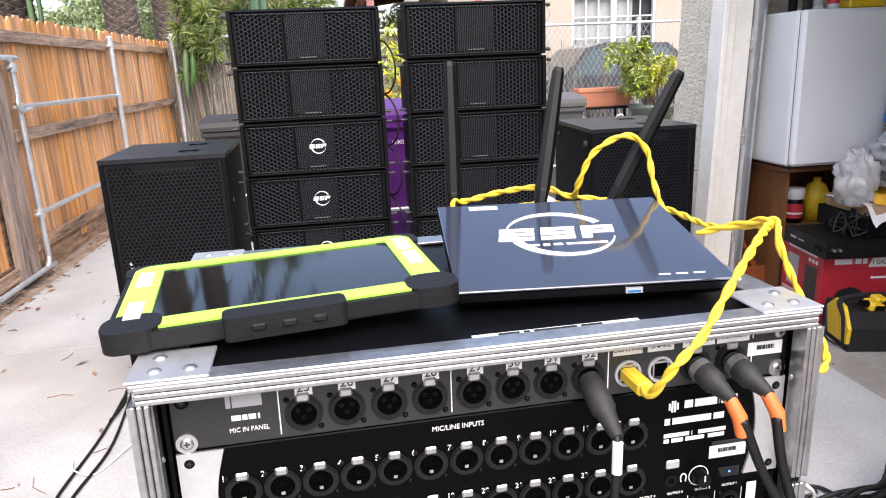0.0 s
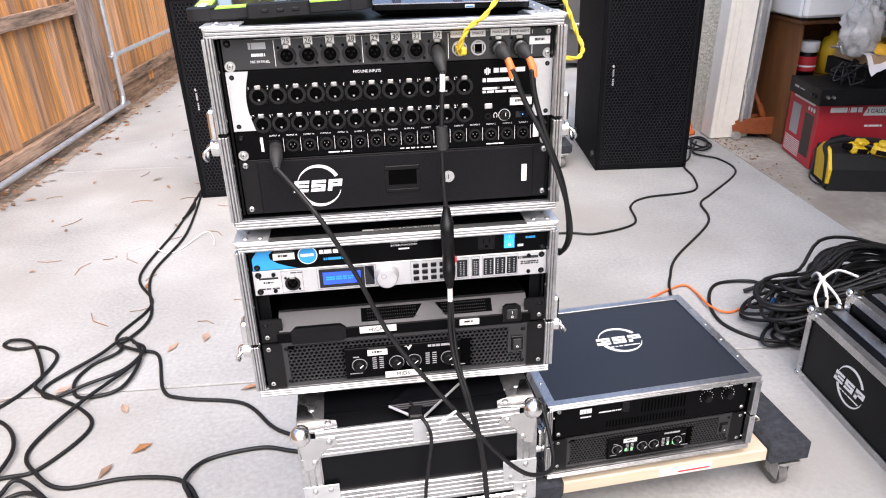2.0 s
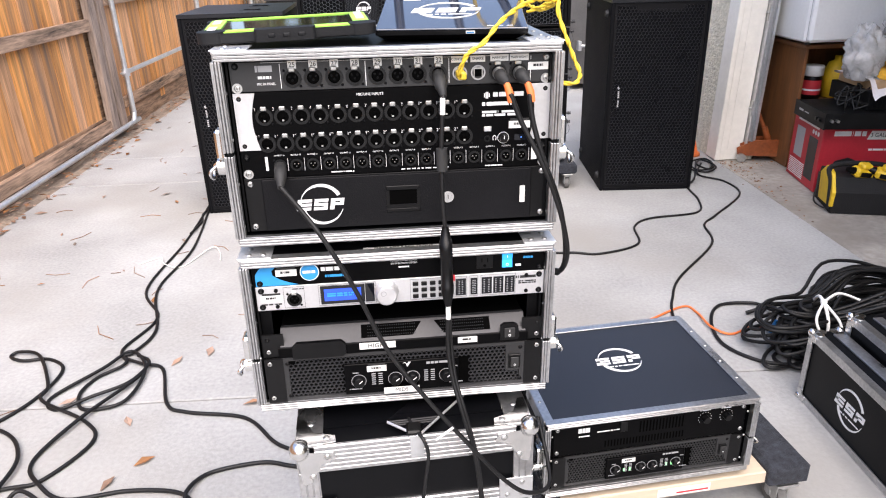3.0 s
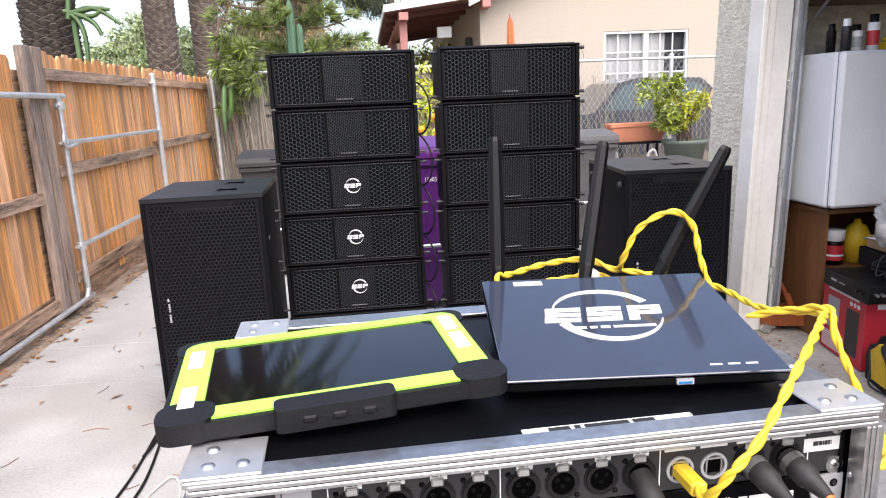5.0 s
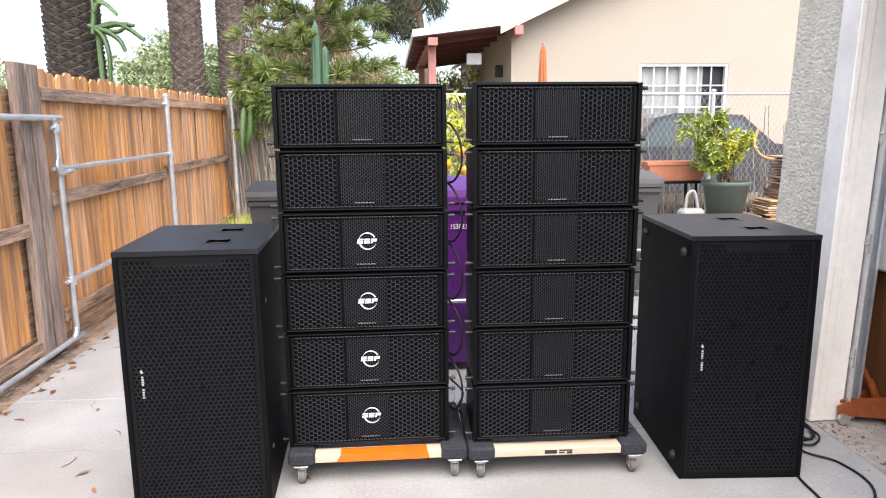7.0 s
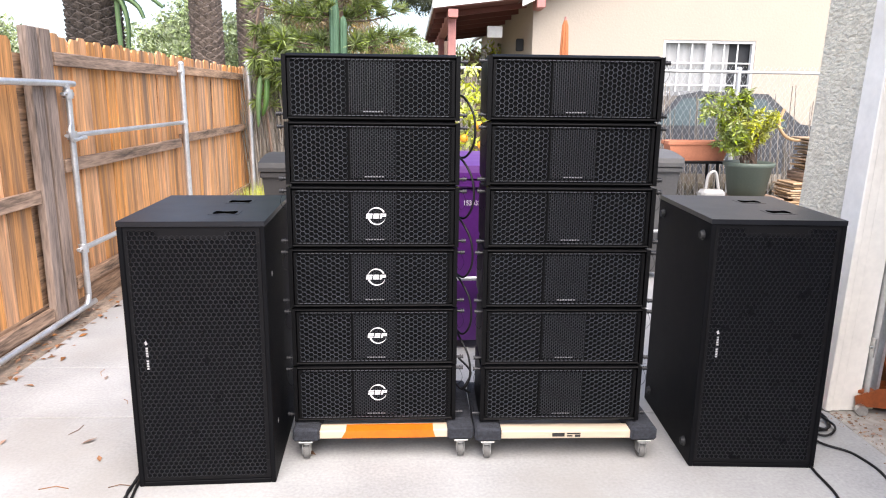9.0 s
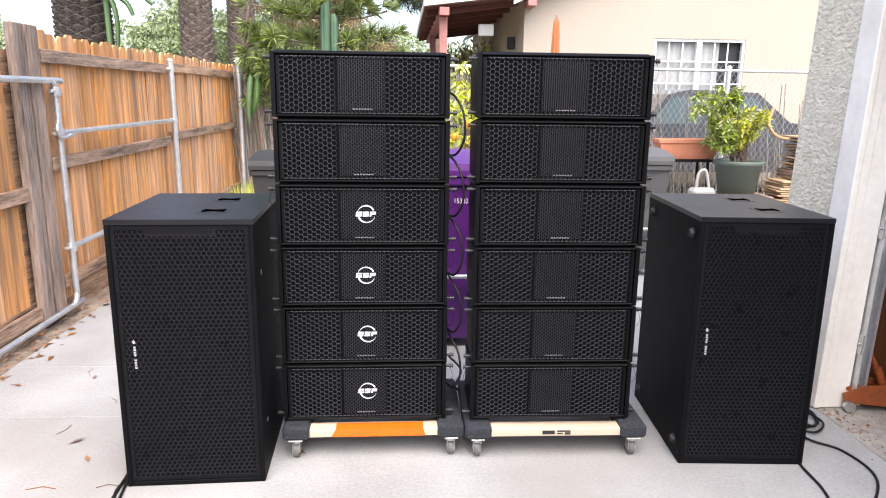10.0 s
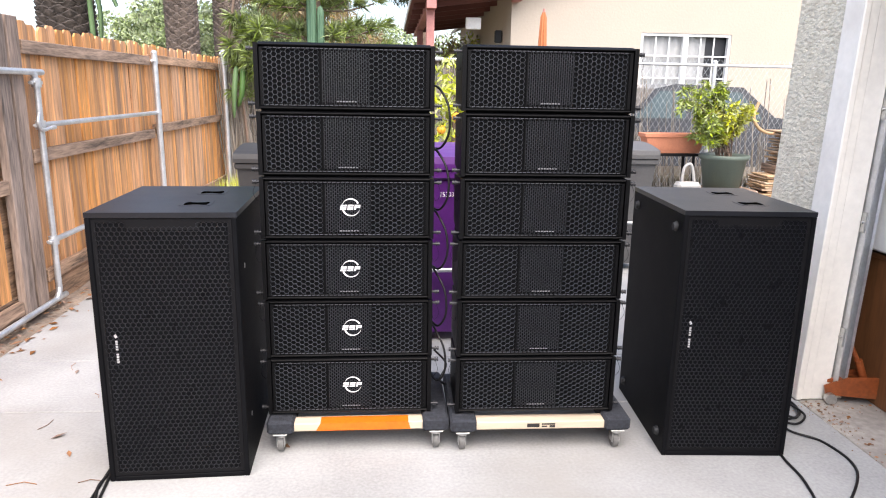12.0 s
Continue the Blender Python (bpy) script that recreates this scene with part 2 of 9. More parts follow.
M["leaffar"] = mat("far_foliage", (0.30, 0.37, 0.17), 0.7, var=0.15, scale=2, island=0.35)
M["deadleaf"] = mat("fallen_leaf", (0.26, 0.12, 0.05), 0.8, var=0.2, scale=20, island=0.5)
M["bark"] = mat("bark", (0.16, 0.11, 0.08), 0.9, var=0.3, scale=6, bump=0.8, stretch=(2, 2, 0.4))
M["palm"] = mat("palm_trunk", (0.15, 0.118, 0.098), 0.95, var=0.4, scale=7, fine=40, bump=0.9, bscale=30, dist=0.02)
M["palmdark"] = mat("dark_palm_trunk", (0.062, 0.050, 0.043), 0.95, var=0.4, scale=7, fine=40, bump=0.9, bscale=30, dist=0.02)
M["cactus"] = mat("cactus_skin", (0.085, 0.165, 0.095), 0.6, var=0.12, scale=5)
M["reed"] = mat("reed", (0.24, 0.205, 0.165), 0.9, var=0.2, scale=6, island=0.4)
M["fruit"] = flat("orange_fruit", (0.75, 0.33, 0.02), 0.5)
M["carpaint"] = mat("dark_car_paint", (0.06, 0.065, 0.075), 0.3, var=0.08, scale=4, coat=0.6)
M["carglass"] = flat("car_glass", (0.10, 0.135, 0.145), 0.08)
M["curtain"] = mat("curtain", (0.36, 0.365, 0.36), 0.9, var=0.06, scale=6)
M["darkroom"] = flat("dark_interior", (0.02, 0.022, 0.026), 0.6)
M["umbrella"] = mat("rust_canvas", (0.45, 0.155, 0.06), 0.85, var=0.12, scale=8)
M["enamel"] = mat("white_enamel", (0.74, 0.745, 0.75), 0.35, var=0.04, scale=3)
M["walnut"] = mat("brown_wood_veneer", (0.17, 0.070, 0.026), 0.5, var=0.25, scale=5, fine=25, stretch=(3, 3, 0.35))
M["redcard"] = mat("red_printed_carton", (0.45, 0.022, 0.035), 0.5, var=0.08, scale=8)
M["card"] = mat("cardboard", (0.40, 0.26, 0.14), 0.85, var=0.1, scale=8)
M["dirtyblack"] = mat("dusty_black_metal", (0.0050, 0.0050, 0.0054), 0.5, var=0.3, scale=12, spec=0.18)
M["toolyellow"] = mat("yellow_tool_plastic", (0.72, 0.47, 0.02), 0.5, var=0.08, scale=15)
M["nylon"] = mat("black_nylon", (0.006, 0.006, 0.0065), 0.85, var=0.2, scale=20, bump=0.6, bscale=200)
M["clothyellow"] = mat("yellow_cloth", (0.72, 0.38, 0.03), 0.85, var=0.12, scale=12, bump=0.4)
M["clothwhite"] = mat("white_cloth", (0.72, 0.68, 0.68), 0.85, var=0.08, scale=10, bump=0.4)
M["bagfilm"] = mat("milky_plastic_film", (0.85, 0.85, 0.84), 0.18, var=0.12, scale=9, bump=0.9, bscale=25, dist=0.01)
M["bagfilm"].node_tree.nodes["Principled BSDF"].inputs["Transmission Weight"].default_value = 0.6
M["redlabel"] = flat("red_label", (0.50, 0.03, 0.04), 0.45)
M["paper"] = mat("aged_paper", (0.42, 0.28, 0.16), 0.85, var=0.2, scale=12, rand=0.2)


# ---- mesh kit ----
class Kit:
    """Collects faces for one mesh."""

    def __init__(self):
        self.v, self.f, self.s = [], [], []

    def add(self, verts, faces, smooth=False):
        o = len(self.v)
        self.v += [tuple(p) for p in verts]
        self.f += [tuple(o + i for i in q) for q in faces]
        self.s += [smooth] * len(faces)
        return self

    def box(self, x0, x1, y0, y1, z0, z1, b=0.0):
        if b <= 0:
            p = [(x, y, z) for z in (z0, z1) for y in (y0, y1) for x in (x0, x1)]
            return self.add(p, [(0, 2, 3, 1), (4, 5, 7, 6), (0, 1, 5, 4), (1, 3, 7, 5), (3, 2, 6, 7), (2, 0, 4, 6)])
        b = min(b, (x1 - x0) / 2.01, (y1 - y0) / 2.01, (z1 - z0) / 2.01)
        c = Vector(((x0 + x1) / 2, (y0 + y1) / 2, (z0 + z1) / 2))
        h = Vector(((x1 - x0) / 2, (y1 - y0) / 2, (z1 - z0) / 2))
        p, idx = [], {}
        for sx in (-1, 1):
            for sy in (-1, 1):
                for sz in (-1, 1):
                    for a in range(3):
                        q = [sx * (h.x - (b if a != 0 else 0)), sy * (h.y - (b if a != 1 else 0)), sz * (h.z - (b if a != 2 else 0))]
                        idx[(sx, sy, sz, a)] = len(p)
                        p.append((c.x + q[0], c.y + q[1], c.z + q[2]))
        f = []
        for a in range(3):
            u, w = [(1, 2), (2, 0), (0, 1)][a]
            for s in (-1, 1):
                quad = []
                for su, sw in ((-1, -1), (1, -1), (1, 1), (-1, 1)):
                    k = [0, 0, 0]
                    k[a], k[u], k[w] = s, su, sw
                    quad.append(idx[(*k, a)])
                f.append(tuple(quad if s > 0 else quad[::-1]))
        for a in range(3):
            u, w = [(1, 2), (2, 0), (0, 1)][a]
            for su in (-1, 1):
                for sw in (-1, 1):
                    k0, k1 = [0, 0, 0], [0, 0, 0]
                    k0[a], k0[u], k0[w] = -1, su, sw
                    k1[a], k1[u], k1[w] = 1, su, sw
                    quad = (idx[(*k0, u)], idx[(*k1, u)], idx[(*k1, w)], idx[(*k0, w)])
                    f.append(quad if su * sw < 0 else quad[::-1])
        for sx in (-1, 1):
            for sy in (-1, 1):
                for sz in (-1, 1):
                    t = (idx[(sx, sy, sz, 0)], idx[(sx, sy, sz, 1)], idx[(sx, sy, sz, 2)])
                    f.append(t if sx * sy * sz > 0 else t[::-1])
        return self.add(p, f)

    def tube(self, pts, r, n=8, caps=True, radii=None):
        """A round bar through points."""
        pts = [Vector(p) for p in pts]
        rings, up = [], None
        for i, p in enumerate(pts):
            d = (pts[min(i + 1, len(pts) - 1)] - pts[max(i - 1, 0)])
            d = d.normalized() if d.length > 1e-9 else Vector((0, 0, 1))
            if up is None:
                up = d.orthogonal().normalized()
            up = up - d * up.dot(d)
            up = up.normalized() if up.length > 1e-6 else d.orthogonal().normalized()
            side = d.cross(up)
            rr = radii[i] if radii else r
            rings.append([p + rr * (math.cos(2 * math.pi * k / n) * up + math.sin(2 * math.pi * k / n) * side) for k in range(n)])
        o = [q for ring in rings for q in ring]
        f = [(i * n + k, i * n + (k + 1) % n, (i + 1) * n + (k + 1) % n, (i + 1) * n + k) for i in range(len(pts) - 1) for k in range(n)]
        self.add(o, f, True)
        if caps:
            self.add(rings[0], [tuple(range(n))[::-1]])
            self.add(rings[-1], [tuple(range(n))])
        return self

    def cyl(self, a, b, r, n=16, r2=None):
        return self.tube([a, b], r, n, True, [r, r if r2 is None else r2])

    def ball(self, c, r, n=12, m=8, squash=(1, 1, 1)):
        p, f = [], []
        for i in range(m + 1):
            th = math.pi * i / m
            for k in range(n):
                ph = 2 * math.pi * k / n
                p.append((c[0] + r * squash[0] * math.sin(th) * math.cos(ph), c[1] + r * squash[1] * math.sin(th) * math.sin(ph), c[2] + r * squash[2] * math.cos(th)))
        for i in range(m):
            for k in range(n):
                f.append((i * n + k, (i + 1) * n + k, (i + 1) * n + (k + 1) % n, i * n + (k + 1) % n))
        return self.add(p, f, True)

    def ring(self, c, axis, r0, r1, depth, n=24):
        """A flat washer that faces along -axis, with thickness."""
        ax = Vector(axis).normalized()
        u = ax.orthogonal().normalized()
        w = ax.cross(u)
        c = Vector(c)
        p = []
        for d in (0, depth):
            for r in (r0, r1):
                p += [c + ax * d + r * (math.cos(2 * math.pi * k / n) * u + math.sin(2 * math.pi * k / n) * w) for k in range(n)]
        f = []
        for k in range(n):
            j = (k + 1) % n
            f += [(k, n + k, n + j, j), (2 * n + k, 2 * n + j, 3 * n + j, 3 * n + k), (n + k, 3 * n + k, 3 * n + j, n + j), (k, j, 2 * n + j, 2 * n + k)]
        return self.add(p, f)

    def prism(self, poly, y0, y1):
        """A polygon in x, z, counter-clockwise seen from -y, from y0 back to y1."""
        n = len(poly)
        p = [(x, y0, z) for x, z in poly] + [(x, y1, z) for x, z in poly]
        f = [tuple(range(n)), tuple(range(2 * n - 1, n - 1, -1))] + [(k, k + n, (k + 1) % n + n, (k + 1) % n) for k in range(n)]
        return self.add(p, f)

    def prism_x(self, poly, x0, x1):
        """A polygon in y, z between x0 and x1."""
        n = len(poly)
        p = [(x0, y, z) for y, z in poly] + [(x1, y, z) for y, z in poly]
        f = [tuple(range(n))[::-1], tuple(range(n, 2 * n))] + [(k, (k + 1) % n, (k + 1) % n + n, k + n) for k in range(n)]
        return self.add(p, f)

    def prism_z(self, poly, z0, z1):
        n = len(poly)
        p = [(x, y, z0) for x, y in poly] + [(x, y, z1) for x, y in poly]
        f = [tuple(range(n))[::-1], tuple(range(n, 2 * n))] + [(k, (k + 1) % n, (k + 1) % n + n, k + n) for k in range(n)]
        return self.add(p, f)

    def lathe(self, c, prof, n=28):
        """Turned round a vertical line: rows of radius, height."""
        p = [(c[0] + r * math.cos(2 * math.pi * k / n), c[1] + r * math.sin(2 * math.pi * k / n), c[2] + z) for r, z in prof for k in range(n)]
        f = [(i * n + k, i * n + (k + 1) % n, (i + 1) * n + (k + 1) % n, (i + 1) * n + k) for i in range(len(prof) - 1) for k in range(n)]
        return self.add(p, f, True)

    def cells(self, centres, outer, inner, depth):
        """Pierced sheet: a rim round a hole for each centre, in the x, z plane, holes running back in y."""
        n = len(outer)
        for cx, cz in centres:
            p = [(cx + a, 0, cz + b) for a, b in outer] + [(cx + a, 0, cz + b) for a, b in inner] + [(cx + a, depth, cz + b) for a, b in inner]
            f = []
            for k in range(n):
                j = (k + 1) % n
                f += [(k, j, n + j, n + k), (n + k, n + j, 2 * n + j, 2 * n + k)]
            self.add(p, f)
        return self

    def move(self, m):
        self.v = [tuple(m @ Vector(p)) for p in self.v]
        return self

    def mesh(self, name, material):
        me = bpy.data.meshes.new(name)
        me.from_pydata(self.v, [], self.f)
        me.polygons.foreach_set("use_smooth", self.s)
        me.materials.append(material)
        me.update()
        return me


# where a stack of things stands: set before the things of that stack
BASE = Matrix.Identity(4)


def stood(old, at, turn, lean):
    """Turns and leans a stack about a point and carries that point to its place."""
    return pose(*at, 0, lean, turn) @ Matrix.Translation(old).inverted()


def thing(name, at, label, category, group="", kind="", rz=0.0):
    ob = tagged(new(name), label, category, group, kind)
    ob.empty_display_size = 0.05
    ob.matrix_basis = BASE @ pose(*at, 0, 0, rz)
    return ob


SMALL = ("rivets", "fixings", "pins", "print", "segments", "marks", "slots", "mesh", "limbs", "stems")


def part(name, kit, material, parent, label=""):
    ob = new(name, kit.mesh(name, M[material] if isinstance(material, str) else material))
    ob.parent = parent
    return tagged(ob, label, kind="stuff" if name in SMALL else "")


def single(name, kit, material, label, category, group="", kind="", at=(0, 0, 0), rz=0.0):
    ob = tagged(new(name, kit.mesh(name, M[material])), label, category, group, kind)
    ob.matrix_basis = BASE @ pose(*at, 0, 0, rz)
    return ob


def spline(pts, k=6, closed=False):
    """Catmull-Rom through points."""
    pts = [Vector(p) for p in pts]
    out, n = [], len(pts)
    for i in range(n - 1):
        a, b, c, d = pts[max(i - 1, 0)], pts[i], pts[i + 1], pts[min(i + 2, n - 1)]
        for j in range(k):
            t = j / k
            out.append(0.5 * ((2 * b) + (c - a) * t + (2 * a - 5 * b + 4 * c - d) * t * t + (3 * b - a - 3 * c + d) * t ** 3))
    out.append(pts[-1])
    return out


TEXTS = {}


def words(text, size, parent, at, material="print", name="lettering", align="CENTER", turn=(90, 0, 0), squeeze=1.0, thick=0.0):
    """Lettering as a thin mesh, its middle at a place on the front of a thing."""
    key = (text, size, align, squeeze)
    if key not in TEXTS:
        cu = bpy.data.curves.new("lettering", "FONT")
        cu.body, cu.size, cu.align_x, cu.align_y, cu.extrude = text, size, align, "CENTER", 0.0002
        cu.resolution_u = 2
        tmp = bpy.data.objects.new("lettering", cu)
        me = bpy.data.meshes.new_from_object(tmp)
        me.transform(Matrix.Diagonal((squeeze, 1, 1, 1)))
        bpy.data.objects.remove(tmp)
        TEXTS[key] = me
    me = TEXTS[key]
    if len(me.materials) == 0:
        me.materials.append(M[material])
    elif me.materials[0] != M[material]:
        me = me.copy()
        me.materials[0] = M[material]
    ob = new(name, me)
    ob.parent = parent
    ob.matrix_basis = pose(*at, *turn)
    return ob


def bars(kit, x, z, width, height, rows=1, y=0.0, gap=0.45, seed=1, pieces=5):
    """Writing too small to read: short bars."""
    rnd = random.Random(seed)
    h = height * 0.8 / (rows + (rows - 1) * gap)
    for r in range(rows):
        zz = z + height / 2 - h / 2 - r * h * (1 + gap)
        cuts = sorted(rnd.uniform(0.1, 0.9) for _ in range(pieces - 1))
        edges = [0] + cuts + [rnd.uniform(0.85, 1.0)]
        for a, b in zip(edges, edges[1:]):
            if b - a > 0.03:
                kit.box(x - width / 2 + a * width, x - width / 2 + (b - 0.035) * width, y - 0.0004, y, zz - h / 2, zz + h / 2)
    return kit


def emblem(r, y=0.0, t=0.0006, tail=True):
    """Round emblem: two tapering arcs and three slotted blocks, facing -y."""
    k = Kit()

    def arc(a0, a1, w0, w1, w2):
        n = 28
        out, inn = [], []
        for i in range(n + 1):
            s = i / n
            a = radians(a0 + (a1 - a0) * s)
            w = (w0 + (w1 - w0) * min(1, s * 2)) if s < 0.5 else (w1 + (w2 - w1) * (s - 0.5) * 2)
            out.append((r * math.cos(a), r * math.sin(a)))
            inn.append(((r - w * r) * math.cos(a), (r - w * r) * math.sin(a)))
        for i in range(n):
            k.prism([inn[i], out[i], out[i + 1], inn[i + 1]] if a1 < a0 else [out[i], out[i + 1], inn[i + 1], inn[i]], y - t, y)

    arc(28, 165, 0.17, 0.13, 0.02)
    arc(-15, -160, 0.02, 0.12, 0.19)
    s = r * 0.62
    for i, (x0, x1) in enumerate(((-1.14, -0.48), (-0.36, 0.28), (0.40, 1.02))):
        for j, (z0, z1) in enumerate(((0.13, 0.27), (-0.065, 0.065), (-0.27, -0.13))):
            a, b = x0, x1
            if i == 2 and j == 2:
                b = x0 + 0.20
            sl = 0.18
            k.prism([((a + sl * z0) * r, z0 * r), ((b + sl * z0) * r, z0 * r), ((b + sl * z1) * r, z1 * r), ((a + sl * z1) * r, z1 * r)], y - t, y)
    # short uprights joining the bars
    for x0, x1, z0, z1 in ((-1.14, -0.94, -0.13, 0.13), (-0.36, -0.18, 0.065, 0.13), (0.10, 0.28, -0.13, -0.065), (0.40, 0.60, -0.13, 0.13), (0.84, 1.02, 0.065, 0.13)):
        k.prism([((x0 + 0.18 * z0) * r, z0 * r), ((x1 + 0.18 * z0) * r, z0 * r), ((x1 + 0.18 * z1) * r, z1 * r), ((x0 + 0.18 * z1) * r, z1 * r)], y - t, y)
    if tail:
        bars(k, 0.15 * r, -0.50 * r, 1.8 * r, 0.09 * r, 1, y, pieces=4, seed=4)
    return k


# ---- ground and driveway ----
k = Kit()
k.box(-400, 400, -200, 600, -0.6, -0.09)
single("ground", k, "earth", "bare brown earth reaching to the horizon", "ground", kind="structure")
driveway = thing("pavement", (0, 0, 0), "pale grey concrete driveway slabs with dirty joints", "driveway", kind="structure")
FENCE_X, GAR_X = -1.47, 3.085
ys = [-6.0, -2.6, -0.1, 2.40, 4.875, 7.4, 9.9, 12.45]
for a, b in zip(ys, ys[1:]):
    k = Kit()
    if a >= 4.8:
        k.box(-1.30, 8.5 if a > 5 else 8.5, a + (0.65 if a < 5 else 0.004), b - 0.004, -0.1, 0, 0.004)
    else:
        k.box(-1.30, GAR_X - 0.004, a + 0.004, b - 0.004, -0.1, 0, 0.004)
    part("slab", k, "concrete", driveway)
k = Kit()
k.box(-1.30, GAR_X - 0.004, 4.879, 5.52, -0.1, 0, 0.004)
part("slab", k, "concrete", driveway)
k = Kit()
k.box(GAR_X - 0.01, 8.5, -6, 5.52, -0.12, -0.012)
k.box(-1.31, GAR_X, -6, 12.46, -0.12, -0.014)
single("ground_fill", k, "dirt", "dark dirt showing in the slab joints", "ground", kind="structure")
k = Kit()
k.box(GAR_X + 0.004, 8.4, -3.0, 5.25, -0.1, -0.004, 0.004)
single("floor", k, "garage_floor", "stained grey concrete garage floor", "floor", kind="structure")
k = Kit()
nx, ny = 5, 160
for j in range(ny + 1):
    for i in range(nx + 1):
        x, y = -1.62 + 0.33 * i / nx, -4 + 16.4 * j / ny
        k.v.append((x, y, -0.02 + 0.035 * noise.noise((x * 7, y * 4, 0)) + (0.03 if i < 2 else 0)))
k.f = [(j * (nx + 1) + i, j * (nx + 1) + i + 1, (j + 1) * (nx + 1) + i + 1, (j + 1) * (nx + 1) + i) for j in range(ny) for i in range(nx)]
k.s = [True] * len(k.f)
single("ground_strip", k, "dirt", "strip of dirt along the fence foot", "ground", kind="structure")
# fallen leaves and twigs
rnd = random.Random(5)
k = Kit()
for i in range(560):
    near = i < 490
    x = -1.33 + rnd.uniform(-0.18, 0.13) * rnd.uniform(0.3, 1) if near else rnd.uniform(-1.2, 0.5)
    y = rnd.uniform(3.5, 12) if near else rnd.uniform(2.0, 9)
    a, s = rnd.uniform(0, 6.28), rnd.uniform(0.012, 0.038)
    c, sn = math.cos(a), math.sin(a)
    z = 0.004 + (0.012 if x < -1.3 else 0)
    q = [(-s, 0, 0), (0, -s * 0.4, s * rnd.uniform(0.05, 0.3)), (s, 0, s * rnd.uniform(0, 0.2)), (0, s * 0.4, s * rnd.uniform(0, 0.35))]
    k.add([(x + u * c - v * sn, y + u * sn + v * c, z + w) for u, v, w in q], [(0, 1, 2, 3)])
single("fallen_leaves", k, "deadleaf", "dry reddish brown leaves scattered along the fence", "leaves", kind="stuff")
k = Kit()
for i in range(46):
    x, y, a, s = rnd.uniform(-1.25, 0.35), rnd.uniform(2.2, 6.5), rnd.uniform(0, 6.28), rnd.uniform(0.04, 0.16)
    p = [(x, y, 0.003), (x + s * 0.5 * math.cos(a), y + s * 0.5 * math.sin(a), 0.005), (x + s * math.cos(a + 0.3), y + s * math.sin(a + 0.3), 0.003)]
    k.tube(p, 0.0016, 4)
single("twigs", k, "deadleaf", "thin dry twigs lying on the driveway", "twigs", kind="stuff")

# crumbled dirt and paint chips along the garage threshold
rnd = random.Random(6)
k = Kit()
for i in range(300):
    u = rnd.random()
    if i < 140:
        x, y = GAR_X + rnd.gauss(0.05, 0.05), 4.86 - abs(rnd.gauss(0, 0.45))
    else:
        x, y = GAR_X + rnd.uniform(-0.10, 1.0), 4.78 + rnd.gauss(0, 0.06)
    if y > 4.84 and x > GAR_X - 0.03:
        continue
    s = 0.003 + 0.010 * u ** 3
    a = rnd.uniform(0, 6.28)
    q = [(s * math.cos(a + b) * rnd.uniform(0.6, 1.2), s * math.sin(a + b) * rnd.uniform(0.5, 1.1)) for b in (0, 1.6, 3.1, 4.7)]
    k.add([(x + u0, y + v0, 0.0005) for u0, v0 in q] + [(x, y, 0.002 + s * rnd.uniform(0.2, 0.6))], [(0, 1, 4), (1, 2, 4), (2, 3, 4), (3, 0, 4)])
single("threshold_debris", k, "deadleaf", "crumbled brown dirt and chips along the garage threshold", "debris", kind="stuff")

# ---- wooden fence ----
fence = thing("wooden_fence", (FENCE_X, 0, 0), "orange brown weathered cedar picket fence with grey rails", "fence", kind="structure")
meshes = []
for s in range(8):
    k, w, t = Kit(), 0.134, 0.016
    rnd = random.Random(40 + s)
    h, e = 1.905 + rnd.uniform(-0.015, 0.02), 0.03
    k.prism_x([(-w / 2, 0.05), (w / 2, 0.05), (w / 2, h - e), (w / 2 - e, h), (-w / 2 + e, h), (-w / 2, h - e)], -t, 0)
    meshes.append(k.mesh("picket", M["picket"]))
y, i = -3.0, 0
rnd = random.Random(9)
while y < 12.15:
    if not 6.20 < y < 6.50:
        ob = new("picket", meshes[rnd.randrange(8)])
        ob.parent = fence
        ob.matrix_basis = pose(-0.03 + rnd.uniform(-0.003, 0.003), y, 0.03 * (y > 6.5), rnd.uniform(-0.3, 0.3), rnd.uniform(-0.4, 0.4), 0)
    y += 0.1420
for y0, y1, z in ((6.56, 9.03, 1.78), (9.06, 12.15, 1.80), (6.56, 9.03, 1.06), (9.06, 12.15, 1.10), (6.56, 9.03, 0.22), (9.06, 12.15, 0.22), (-3, 6.2, 0.90), (-3, 6.2, 0.10)):
    k = Kit()
    k.box(-0.022, 0.018, y0, y1, z - 0.045, z + 0.045, 0.004)
    part("rail", k, "oldwood", fence, "grey weathered rail")
for y0, w in ((6.22, 0.13), (6.38, 0.14)):
    k = Kit()
    k.box(-0.03, 0.025, y0, y0 + w, 0.0, 1.965, 0.005)
    part("post", k, "oldpost", fence, "grey weathered wooden post")
# added sheet, blocks the light that would show between the pickets
k = Kit()
k.box(-0.075, -0.060, -3, 12.15, 0.05, 1.80)
part("backing", k, "oldwood", fence, "sheet added behind the pickets to keep their gaps dark")
k = Kit()
k.box(-0.05, -0.028, -3, 12.15, -0.03, 0.17, 0.003)
part("kickboard", k, "oldwood", fence, "grey board along the fence foot")

